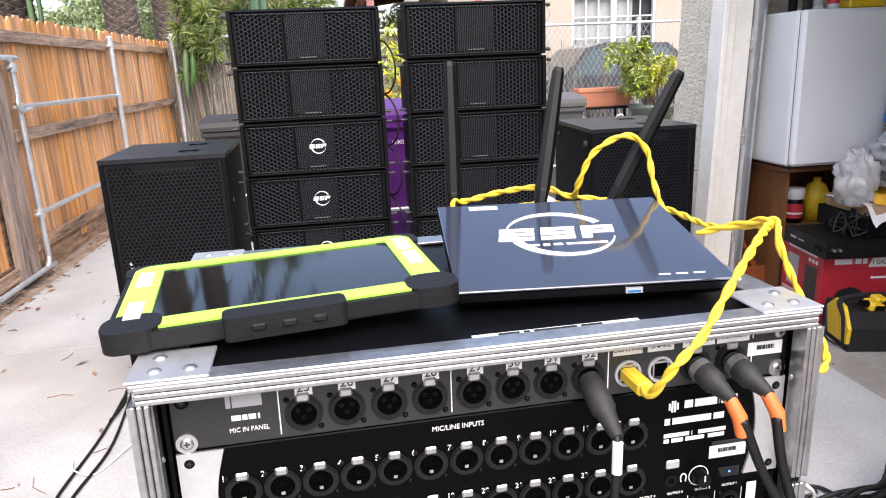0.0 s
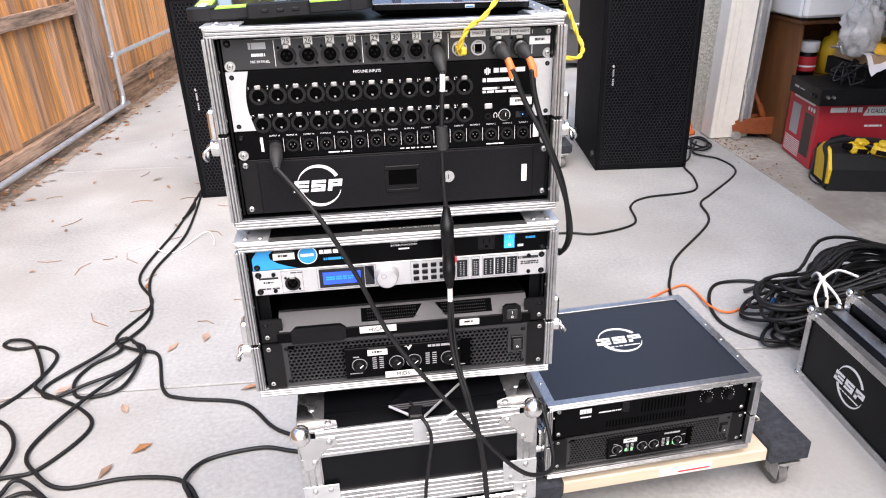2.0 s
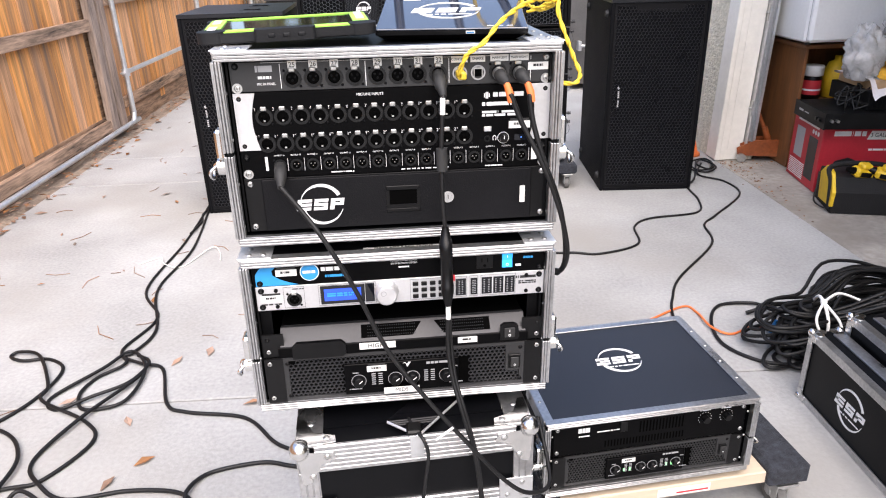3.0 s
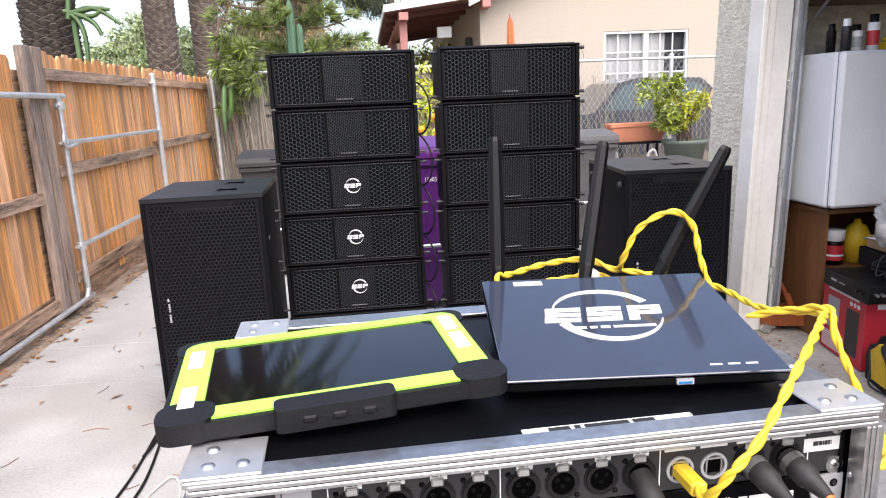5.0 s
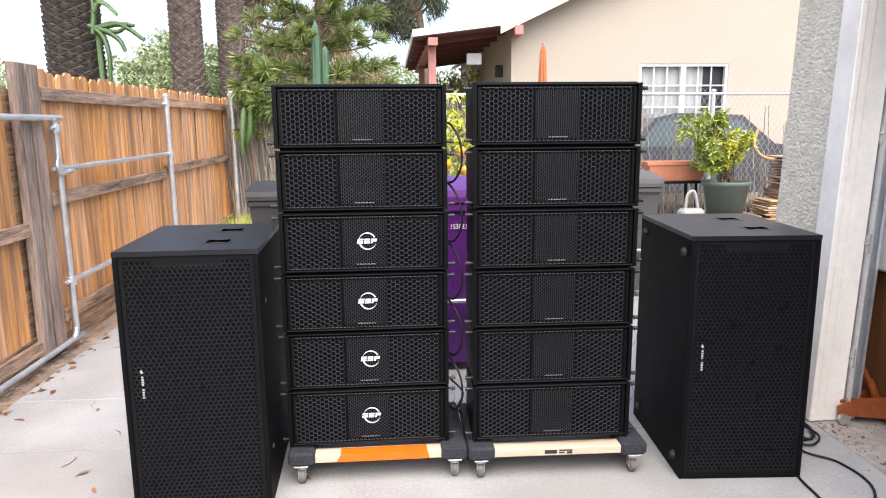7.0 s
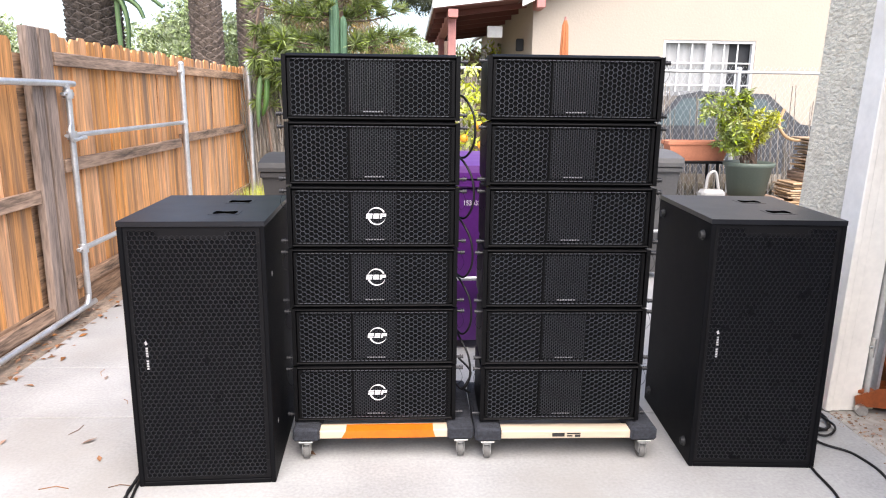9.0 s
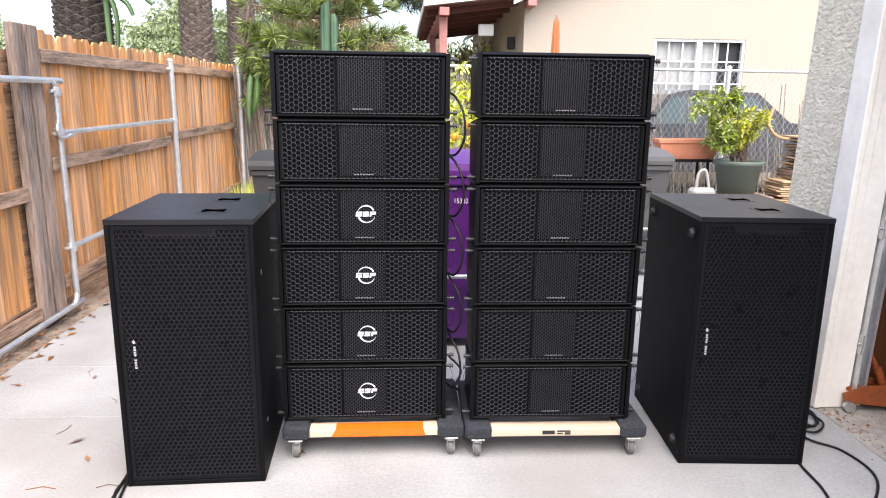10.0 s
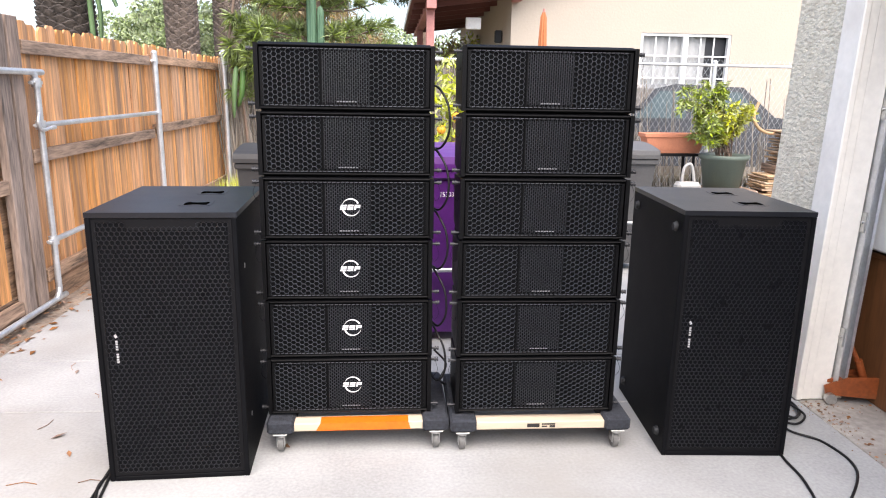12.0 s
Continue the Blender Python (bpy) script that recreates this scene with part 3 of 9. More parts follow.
# ---- pipe gate in front of the fence ----
gate = thing("pipe_gate", (-1.415, 0, 0), "open galvanised steel pipe gate folded along the wooden fence", "gate")
k = Kit()
k.tube(spline([(0, -1.0, 1.62), (0, 3, 1.62), (0, 6.40, 1.62), (0, 6.56, 1.61), (0, 6.61, 1.55), (0, 6.61, 1.2), (0, 6.61, 0.25), (0, 6.61, 0.12), (0, 6.56, 0.06), (0, 6.4, 0.05), (0, 3, 0.05), (0, -1, 0.05)], 5), 0.021, 10)
part("leaf_pipe", k, "galv", gate)
for z, y0 in ((1.27, 6.63), (0.47, 6.63)):
    k = Kit()
    k.tube([(0.0, y0, z), (0.0, 9.05, z)], 0.02, 10)
    part("rail_pipe", k, "galv", gate)
for y, z1 in ((9.05, 1.89), (12.1, 1.98)):
    k = Kit()
    k.tube([(0, y, -0.05), (0, y, z1 - 0.03)], 0.030, 12)
    k.ball((0, y, z1 - 0.03), 0.033, 12, 6, (1, 1, 0.8))
    part("post", k, "galv", gate)
for y, z in ((6.61, 1.27), (6.61, 0.47), (6.61, 1.55), (9.05, 1.27), (9.05, 1.78), (9.05, 0.47), (12.1, 1.80), (12.1, 1.15)):
    k = Kit()
    k.tube([(0, y, z - 0.03), (0, y, z + 0.03)], 0.034, 12)
    k.box(-0.012, 0.012, y - 0.075, y + 0.07, z - 0.012, z + 0.012, 0.003)
    k.cyl((-0.02, y - 0.06, z), (0.028, y - 0.06, z), 0.008, 8)
    part("clamp", k, "galv", gate)
k = Kit()
k.tube(spline([(0.02, 6.56, 1.35), (0.03, 6.52, 1.30), (0.03, 6.56, 1.24), (0.03, 6.68, 1.25)], 4), 0.012, 8)
k.tube([(0.03, 6.68, 1.25), (0.03, 6.74, 1.25)], 0.016, 8)
part("latch", k, "galv", gate)

# ---- garage ----
k = Kit()
k.box(GAR_X + 0.26, 8.56, 5.26, 5.42, -0.05, 2.75)
single("wall_north", k, "stucco", "rough grey beige stucco garage wall", "wall", kind="structure")
k = Kit()
k.box(0, 0.26, 0, 0.53, -0.05, 2.75, 0.006)
LEAN = 1.8
single("wall_corner", k, "stucco", "rough grey beige stucco garage corner pillar", "wall", kind="structure").matrix_basis = pose(GAR_X, 4.89, 0, 0, LEAN, 0)
k = Kit()
k.box(GAR_X, GAR_X + 0.16, -3.15, 0.0, -0.05, 2.75)
k.box(GAR_X + 0.16, 8.56, -3.15, -3.0, -0.05, 2.75)
k.box(GAR_X, GAR_X + 0.16, 0.0, 4.89, 2.42, 2.75)
single("wall_south", k, "stucco", "rough grey beige stucco garage wall and lintel", "wall", kind="structure")
k = Kit()
k.box(8.4, 8.56, -3.0, 5.26, -0.05, 2.75)
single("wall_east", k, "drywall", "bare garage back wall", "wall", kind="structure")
k = Kit()
k.box(GAR_X - 0.06, 8.8, -3.4, 5.5, 2.76, 2.9)
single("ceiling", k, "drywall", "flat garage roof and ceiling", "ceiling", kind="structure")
jamb = thing("door_1", (GAR_X, 4.89, 0), "chipped white painted wooden garage door jamb", "door jamb", kind="structure")
k = Kit()
k.box(-0.022, 0.012, -0.04, 0.11, 0.005, 2.42, 0.005)
part("casing", k, "white", jamb)
k = Kit()
k.box(0.010, 0.062, -0.028, -0.002, 0.004, 2.42, 0.004)
part("stop", k, "white", jamb)
k = Kit()
k.box(0.058, 0.165, -0.020, -0.002, 0.004, 2.42, 0.003)
part("lining", k, "white", jamb)
jamb.matrix_basis = pose(GAR_X, 4.89, 0, 0, LEAN, 0)
track = thing("door_track", (GAR_X + 0.20, 4.86, 0), "galvanised steel garage door track beside the jamb", "door track", kind="structure")
k = Kit()
k.box(-0.028, -0.024, -0.03, 0.03, 0.05, 2.4)
k.box(-0.024, 0.024, 0.026, 0.03, 0.05, 2.4)
k.box(0.020, 0.024, -0.03, 0.026, 0.05, 2.4)
k.box(0.008, 0.02, -0.03, -0.026, 0.05, 2.4)
part("channel", k, "galv", track)
track.matrix_basis = pose(GAR_X + 0.20, 4.86, 0, 0, LEAN, 0)
for z in (0.35, 0.95, 1.5, 2.0):
    k = Kit()
    k.box(-0.034, -0.028, -0.02, 0.024, z - 0.05, z + 0.05)
    k.cyl((-0.042, 0, z), (-0.034, 0, z), 0.008, 8)
    part("bracket", k, "screw", track)

# ---- neighbour's house ----
HY = 15.4
house = thing("house", (0, HY, 0), "cream stucco house with white fascia and red brown porch roof", "house")
slope = 0.47
k = Kit()
X0, XP = 3.27, 9.6
zt = lambda x: 3.44 + (min(x, 2 * XP - x) - X0) * slope
wx0, wx1, wz0, wz1 = 5.85, 7.68, 1.42, 2.69
k.prism([(X0, -0.1), (wx0, -0.1), (wx0, zt(wx0)), (X0, zt(X0))], 0, 0.25)
k.prism([(wx1, -0.1), (16, -0.1), (16, zt(16)), (XP, zt(XP)), (wx1, zt(wx1))], 0, 0.25)
k.prism([(wx0, -0.1), (wx1, -0.1), (wx1, wz0), (wx0, wz0)], 0, 0.25)
k.prism([(wx0, wz1), (wx1, wz1), (wx1, zt(wx1)), (wx0, zt(wx0))], 0, 0.25)
k.box(X0, X0 + 0.25, 0.25, 10, -0.1, 3.44)
k.box(X0, 16, 9.8, 10, -0.1, 3.44)
part("wall", k, "housewall", house)
k = Kit()
for s in (-1, 1):
    xa, xb = (X0 - 0.28, XP) if s < 0 else (XP, 2 * XP - X0 + 0.5)
    za, zb = (zt(xa) if s < 0 else zt(XP)), (zt(XP) if s < 0 else zt(xb))
    k.prism([(xa, za + 0.02), (xb, zb + 0.02), (xb, zb + 0.10), (xa, za + 0.10)], -0.40, 10.4)
part("roof", k, "roof", house)
k = Kit()
k.prism([(X0 - 0.28, zt(X0 - 0.28) - 0.1), (XP, zt(XP) - 0.1), (XP, zt(XP) + 0.13), (X0 - 0.28, zt(X0 - 0.28) + 0.13)], -0.44, -0.40)
part("fascia", k, "whiteplain", house, "white gable fascia")
k = Kit()
xa, za, xb, zb = 1.35, 3.13, X0 - 0.1, 3.36
k.prism([(xa, za), (xb, zb), (xb, zb + 0.05), (xa, za + 0.05)], -0.40, 7)
part("porch_ceiling", k, "rafter", house, "dark red brown boarded porch ceiling")
k = Kit()
k.prism([(xa - 0.02, za + 0.02), (xb, zb + 0.02), (xb, zb + 0.15), (xa - 0.02, za + 0.15)], -0.43, 7.1)
part("porch_roof", k, "whiteplain", house, "white edged porch roof")
for i in range(7):
    k = Kit()
    yy = 0.2 + i * 1.05
    k.prism([(xa + 0.05, za - 0.10), (xb, zb - 0.10), (xb, zb), (xa + 0.05, za)], yy, yy + 0.06)
    part("rafter", k, "rafter", house)
k = Kit()
k.box(1.62, 1.80, -0.42, 7, 3.0, 3.14)
part("porch_beam", k, "pinkpaint", house, "faded pink porch beam")
for yy in (-0.2, 4.5):
    k = Kit()
    k.box(1.63, 1.78, yy, yy + 0.15, -0.1, 3.0, 0.01)
    part("porch_post", k, "pinkpaint", house, "faded pink porch post")
k = Kit()
k.box(X0 - 0.02, X0 + 0.14, -0.5, -0.02, 3.18, 3.36, 0.01)
part("beam_end", k, "pinkpaint", house, "faded pink beam end under the gable")
k = Kit()
k.box(X0 - 0.05, X0 - 0.002, 2.2, 3.1, -0.05, 2.1, 0.01)
part("porch_door", k, "darkroom", house, "dark porch door")
k = Kit()
k.box(X0 - 0.16, X0 - 0.01, 1.0, 1.12, 2.5, 2.75, 0.02)
part("porch_lamp", k, "darkroom", house, "dark wall lantern by the porch")
k = Kit()
k.box(2.45, 2.75, 0.5, 0.62, 2.72, 2.94, 0.01)
part("floodlight", k, "whiteplain", house, "white floodlight under the porch roof")
win = part("window", Kit().box(wx0 + 0.02, wx1 - 0.02, 0.16, 0.18, wz0 + 0.02, wz1 - 0.02), "darkroom", house, "white sliding window with grilles, curtains half drawn")
k = Kit()
for x0, x1 in ((wx0, wx0 + 0.05), (wx1 - 0.05, wx1), ((wx0 + wx1) / 2 - 0.05, (wx0 + wx1) / 2 + 0.05)):
    k.box(x0, x1, 0.02, 0.12, wz0, wz1)
k.box(wx0 + 0.05, wx1 - 0.05, 0.022, 0.118, wz0, wz0 + 0.05)
k.box(wx0 + 0.05, wx1 - 0.05, 0.022, 0.118, wz1 - 0.05, wz1)
part("window_frame", k, "whiteplain", win)
for c in ((wx0 + 0.05, (wx0 + wx1) / 2 - 0.05), ((wx0 + wx1) / 2 + 0.05, wx1 - 0.05)):
    k = Kit()
    for i in (1, 2):
        x = c[0] + (c[1] - c[0]) * i / 3
        k.box(x - 0.012, x + 0.012, 0.06, 0.075, wz0 + 0.05, wz1 - 0.05)
    for i in (1, 2):
        z = wz0 + (wz1 - wz0) * i / 3
        k.box(c[0], c[1], 0.058, 0.077, z - 0.012, z + 0.012)
    part("grille", k, "whiteplain", win)
for x0, x1 in ((wx0 + 0.05, wx0 + 0.87), (wx0 + 0.97, wx0 + 1.36)):
    k = Kit()
    n = int((x1 - x0) / 0.03)
    p = [(x0 + (x1 - x0) * i / n, 0.135 + 0.012 * math.sin(i * 1.3) + 0.006 * math.sin(i * 3.1)) for i in range(n + 1)]
    k.add([(x, yy, z) for x, yy in p for z in (wz0 + 0.05, wz1 - 0.05)], [(2 * i, 2 * i + 2, 2 * i + 3, 2 * i + 1) for i in range(n)], True)
    part("curtain", k, "curtain", win, "white gathered curtain")
umb = thing("patio_umbrella", (3.68, HY - 1.0, -0.08), "closed rust orange patio umbrella", "umbrella")
k = Kit()
k.cyl((0, 0, 0), (0, 0, 3.05), 0.022, 10)
part("pole", k, "pinkpaint", umb)
k = Kit()
n = 40
prof = [(0.02, 3.0), (0.05, 2.9), (0.065, 2.5), (0.08, 2.0), (0.13, 1.5), (0.05, 1.42)]
p = [(r * (1 + 0.25 * math.sin(8 * 2 * math.pi * q / n)) * math.cos(2 * math.pi * q / n), r * (1 + 0.25 * math.sin(8 * 2 * math.pi * q / n)) * math.sin(2 * math.pi * q / n), z) for r, z in prof for q in range(n)]
k.add(p, [(i * n + q, (i + 1) * n + q, (i + 1) * n + (q + 1) % n, i * n + (q + 1) % n) for i in range(len(prof) - 1) for q in range(n)], True)
part("canopy", k, "umbrella", umb)
part("base", Kit().lathe((0, 0, 0), [(0.001, 0.08), (0.1, 0.08), (0.22, 0.03), (0.24, 0.0)]), "rigging", umb)


# ---- loudspeakers ----
def hexes(x0, x1, z0, z1, pitch, keep=None):
    out, rowh, j = [], pitch * math.sqrt(3) / 2, 0
    z = z0 + pitch * 0.6
    while z < z1 - pitch * 0.5:
        x = x0 + pitch * (0.55 if j % 2 == 0 else 1.05)
        while x < x1 - pitch * 0.45:
            if keep is None or keep(x, z):
                out.append((x, z))
            x += pitch
        z += rowh
        j += 1
    return out


def upright_hexes(x0, x1, z0, z1, pitch):
    return [(a, b) for b, a in hexes(z0, z1, x0, x1, pitch)]


def upright_hexagon(r):
    return [(r * math.cos(radians(60 * i)), r * math.sin(radians(60 * i))) for i in range(6)]


def hexagon(r):
    return [(r * math.cos(radians(30 + 60 * i)), r * math.sin(radians(30 + 60 * i))) for i in range(6)]


BW, BH, BD = 0.705, 0.258, 0.42


def array_box(logo):
    sp = thing("line_array_speaker", (0, 0, 0), "black line array speaker with honeycomb steel grille" + (" and round white emblem" if logo else ""), "loudspeaker", "stacked array speakers")
    w = BW / 2 - 0.018
    k = Kit()
    prof = [(0.012, 0.002), (0.030, 0.0), (0.10, 0.0), (BD, 0.022), (BD, BH - 0.022), (0.10, BH + 0.0022), (0.030, BH + 0.0022), (0.012, BH - 0.002), (0.012, BH - 0.016), (0.02, BH - 0.017), (0.02, 0.017), (0.012, 0.016)]
    k.prism_x([(a, b) for a, b in prof], -w, w)
    part("cabinet", k, "black", sp)
    for z0, z1 in ((0.0025, 0.0155), (BH - 0.0155, BH - 0.0025)):
        k = Kit()
        n = 7
        k.prism_x([(0.0115, z0)] + [(0.0105 - 0.0095 * math.sin(math.pi * i / n), z0 + (z1 - z0) * i / n) for i in range(n + 1)] + [(0.0115, z1)], -w, w)
        part("lip", k, "rigging", sp)
    gx0, gx1, gz0, gz1 = -w + 0.004, w - 0.004, 0.019, BH - 0.019
    cw = 0.0915
    k = Kit()
    pt = 0.0206
    k.cells(upright_hexes(gx0 + 0.008, -cw + 0.004, gz0 - 0.002, gz1 + 0.002, pt), upright_hexagon(pt / math.sqrt(3) * 1.001), upright_hexagon(pt / math.sqrt(3) * 0.915), 0.0045)
    k.move(Matrix.Translation((0, 0.004, 0)))
    part("grille", k, "blackgrille", sp)
    k = Kit()
    k.cells(upright_hexes(cw - 0.002, gx1 - 0.006, gz0 - 0.002, gz1 + 0.002, pt), upright_hexagon(pt / math.sqrt(3) * 1.001), upright_hexagon(pt / math.sqrt(3) * 0.915), 0.0045)
    k.move(Matrix.Translation((0, 0.004, 0)))
    part("grille", k, "blackgrille", sp)
    k = Kit()
    k.box(gx0, gx0 + 0.012, 0.0006, 0.004, gz0, gz1)
    k.box(gx1 - 0.012, gx1, 0.0006, 0.004, gz0, gz1)
    k.box(-cw - 0.003, -cw + 0.001, 0.0006, 0.004, gz0, gz1)
    k.box(cw - 0.001, cw + 0.003, 0.0006, 0.004, gz0, gz1)
    for xa, xb in ((gx0 + 0.012, -cw - 0.003), (-cw + 0.001, cw - 0.001), (cw + 0.003, gx1 - 0.012)):
        k.box(xa, xb, 0.0006, 0.004, gz0, gz0 + 0.0045)
        k.box(xa, xb, 0.0006, 0.004, gz1 - 0.0045, gz1)
    k.move(Matrix.Translation((0, 0.004, 0)))
    part("grille_frame", k, "rigging", sp)
    # pale dashes for light glinting on the grille's folded edge, pierced by the last holes
    k = Kit()
    x = gx0 + 0.020
    while x < gx1 - 0.03:
        for z in (gz0 + 0.0006, gz1 - 0.0022):
            k.box(x, x + 0.0115, 0.0030, 0.0044, z, z + 0.0016)
        x += 0.0206 * 0.866
    part("mesh", k, "edgeglint", sp)
    k = Kit()
    cxw, czh = 0.0090, 0.0150
    cs = []
    cols = int(2 * cw / cxw)
    for i in range(cols):
        x = -cols * cxw / 2 + (i + 0.5) * cxw
        z = gz0 + 0.006 + (czh / 2 if i % 2 else czh)
        while z < gz1 - 0.009:
            cs.append((x, z))
            z += czh
    rect = lambda a, b: [(a, -b), (a, b), (-a, b), (-a, -b)]
    k.cells(cs, rect(cxw / 2, czh / 2), rect(cxw / 2 - 0.0014, czh / 2 - 0.0014), 0.004)
    k.move(Matrix.Translation((0, 0.0042, 0)))
    part("horn_grille", k, "hornmesh", sp)
    k = Kit()
    k.box(gx0, gx1, 0.013, 0.0195, gz0, gz1)
    part("backing", k, "scrim", sp)
    k = Kit()
    for i in range(7):
        k.box(-0.034 + i * 0.0115, -0.0265 + i * 0.0115, 0.0030, 0.0040, 0.0345, 0.0385)
    part("print", k, "plate", sp, "small grey maker's lettering")
    for s in (-1, 1):
        k = Kit()
        x0, x1 = (s * (BW / 2 - 0.017), s * BW / 2)
        x0, x1 = min(x0, x1), max(x0, x1)
        k.prism_x([(0.0, 0.003), (0.30, 0.02), (0.30, BH - 0.02), (0.0, BH - 0.003)], x0, x1)
        part("side_plate", k, "rigging", sp)
        for z in (0.024, BH - 0.024):
            k = Kit()
            xa = s * BW / 2
            k.cyl((xa, 0.035, z), (xa + s * 0.016, 0.035, z), 0.0055, 10)
            k.cyl((xa + s * 0.016, 0.035, z), (xa + s * 0.021, 0.035, z), 0.010, 12)
            k.cyl((xa + s * 0.021, 0.035, z), (xa + s * 0.027, 0.035, z), 0.006, 10)
            k.cyl((xa + s * 0.027, 0.035, z), (xa + s * 0.032, 0.035, z), 0.009, 12)
            part("pin", k, "gunmetal", sp, "dark steel rigging pin")
        k = Kit()
        xa = s * BW / 2
        k.tube(spline([(xa + s * 0.018, 0.035, BH - 0.03), (xa + s * 0.03, 0.03, BH - 0.07), (xa + s * 0.012, 0.03, BH - 0.10), (xa + s * 0.002, 0.035, BH - 0.085)], 5), 0.0009, 4)
        part("lanyard", k, "rigging", sp)
    if logo:
        k = emblem(0.037, 0.0, tail=False).move(Matrix.Translation((0.012, 0.0030, 0.135)))
        part("emblem", k, "print", sp, "round white emblem")
    return sp


first, marked = array_box(False), array_box(True)
used_plain = used_mark = False
for cx, y0, z0, rz, marks in ((0.777, 4.478, 0.163, 0.5, 4), (1.588, 4.450, 0.168, -0.5, 0)):
    for i in range(6):
        m = pose(cx + 0.002 * math.sin(i * 2.3), y0 + 0.003 * math.sin(i * 1.7), z0 + i * 0.2605, 0, 0, rz)
        src = marked if i < marks else first
        if src is marked and not used_mark:
            marked.matrix_basis, used_mark = m, True
        elif src is first and not used_plain:
            first.matrix_basis, used_plain = m, True
        else:
            copy_thing(src, m)


SW, SH, SD = 0.545, 1.095, 0.70


def subwoofer():
    sb = thing("subwoofer", (0, 0, 0), "tall black double subwoofer with honeycomb steel grille", "loudspeaker", "subwoofers flanking the arrays")
    w = SW / 2
    part("side_panel", Kit().box(-w, -w + 0.02, 0, SD, 0, SH - 0.0202, 0.003), "black", sb)
    part("side_panel", Kit().box(w - 0.02, w, 0, SD, 0, SH - 0.0202, 0.003), "black", sb)
    part("bottom_panel", Kit().box(-w + 0.0202, w - 0.0202, 0.001, SD - 0.001, 0.0005, 0.02, 0.002), "black", sb)
    part("back_panel", Kit().box(-w + 0.0202, w - 0.0202, SD - 0.02, SD - 0.001, 0.0202, SH - 0.0202), "black", sb)
    k = Kit()
    # lid with two hand holes
    holes = [(0.085, 0.20), (0.085, 0.50)]
    hw, hd = 0.056, 0.052
    ycuts = [0.0] + [c for _, y in holes for c in (y - hd, y + hd)] + [SD]
    xcuts = [-w, holes[0][0] - hw, holes[0][0] + hw, w]
    at = lambda i, j, l: (j * 4 + i) * 2 + l
    solid = lambda i, j: 0 <= i < 3 and 0 <= j < 5 and not (i == 1 and j % 2)
    faces = []
    for j in range(5):
        for i in range(3):
            if not solid(i, j):
                continue
            faces += [(at(i, j, 1), at(i + 1, j, 1), at(i + 1, j + 1, 1), at(i, j + 1, 1)), (at(i, j + 1, 0), at(i + 1, j + 1, 0), at(i + 1, j, 0), at(i, j, 0))]
            for di, dj, a, b in ((0, -1, (i, j), (i + 1, j)), (1, 0, (i + 1, j), (i + 1, j + 1)), (0, 1, (i + 1, j + 1), (i, j + 1)), (-1, 0, (i, j + 1), (i, j))):
                if not solid(i + di, j + dj):
                    faces.append((at(*a, 0), at(*b, 0), at(*b, 1), at(*a, 1)))
    k.add([(x, y, z) for y in ycuts for x in xcuts for z in (SH - 0.02, SH)], faces)
    # lid takes the lighter black with the sky sheen painted in
    part("top_panel", k, "sheenblack", sb, "black top panel with sky sheen in its colour")
    for hx, hy in holes:
        k = Kit()
        k.box(hx - hw - 0.004, hx + hw + 0.004, hy - hd - 0.004, hy + hd + 0.004, SH - 0.12, SH - 0.10)
        # one dished ring, wide at both ends and pinched in the middle
        k2 = Kit()
        inn, ou = [], []
        for i in range(28):
            a = 2 * math.pi * i / 28
            c, q = math.cos(a), math.sin(a)
            e = max(abs(c), abs(q) * 1.0)
            bx, by = c / e, q / e
            inn.append((hx + bx * (hw - 0.008) * (1 - 0.12 * abs(by)), hy + by * (hd - 0.006) * (0.58 + 0.40 * bx * bx)))
            ou.append((hx + bx * (hw + 0.004), hy + by * (hd + 0.004)))
        n = 28
        v = [(x, y, SH - 0.001) for x, y in ou] + [(x, y, SH + 0.0012) for x, y in ou] + [(x, y, SH + 0.0012) for x, y in inn] + [(x, y, SH - 0.10) for x, y in inn]
        ring = lambda r: [(r * n + i, r * n + (i + 1) % n, (r + 1) * n + (i + 1) % n, (r + 1) * n + i) for i in range(n)]
        k2.add(v[:3 * n], ring(0) + ring(1))
        h = part("handle", k2, "sheenblack", sb, "recessed black hand hold")
        # well and cup coloured near black for the shade in the hole
        part("well", Kit().add(v[2 * n:], ring(0)), "shadeblack", h)
        part("cup", k, "shadeblack", h)
    g0 = 0.020
    k = Kit()
    pt = 0.0196
    x0, x1, z0, z1 = -w + g0 + 0.010, w - g0 - 0.008, 0.034, SH - 0.034
    keep = lambda x, z: not (z > SH - 0.064 and abs(x) < 0.130)
    k.cells(hexes(x0, x1, z0, z1, pt, keep), hexagon(pt / math.sqrt(3) * 1.001), hexagon(pt / math.sqrt(3) * 0.855), 0.004)
    k.move(Matrix.Translation((0, 0.006, 0)))
    part("grille", k, "subgrille", sb)
    k = Kit()
    a, c, d, e = -w + g0, w - g0, 0.022, SH - 0.022
    k.box(a, a + 0.016, 0.0005, 0.004, d, e)
    k.box(c - 0.016, c, 0.0005, 0.004, d, e)
    k.box(a + 0.016, c - 0.016, 0.0005, 0.004, d, d + 0.016)
    k.box(a + 0.016, c - 0.016, 0.0005, 0.004, e - 0.016, e)
    k.prism([(-0.128, SH - 0.068), (0.128, SH - 0.068), (0.134, e - 0.016), (-0.134, e - 0.016)], 0.0005, 0.004)
    k.move(Matrix.Translation((0, 0.006, 0)))
    part("grille_frame", k, "drawerblack", sb)
    part("backing", Kit().box(-w + 0.02, w - 0.02, 0.0105, 0.03, 0.02, SH - 0.0215), "subscrim", sb)
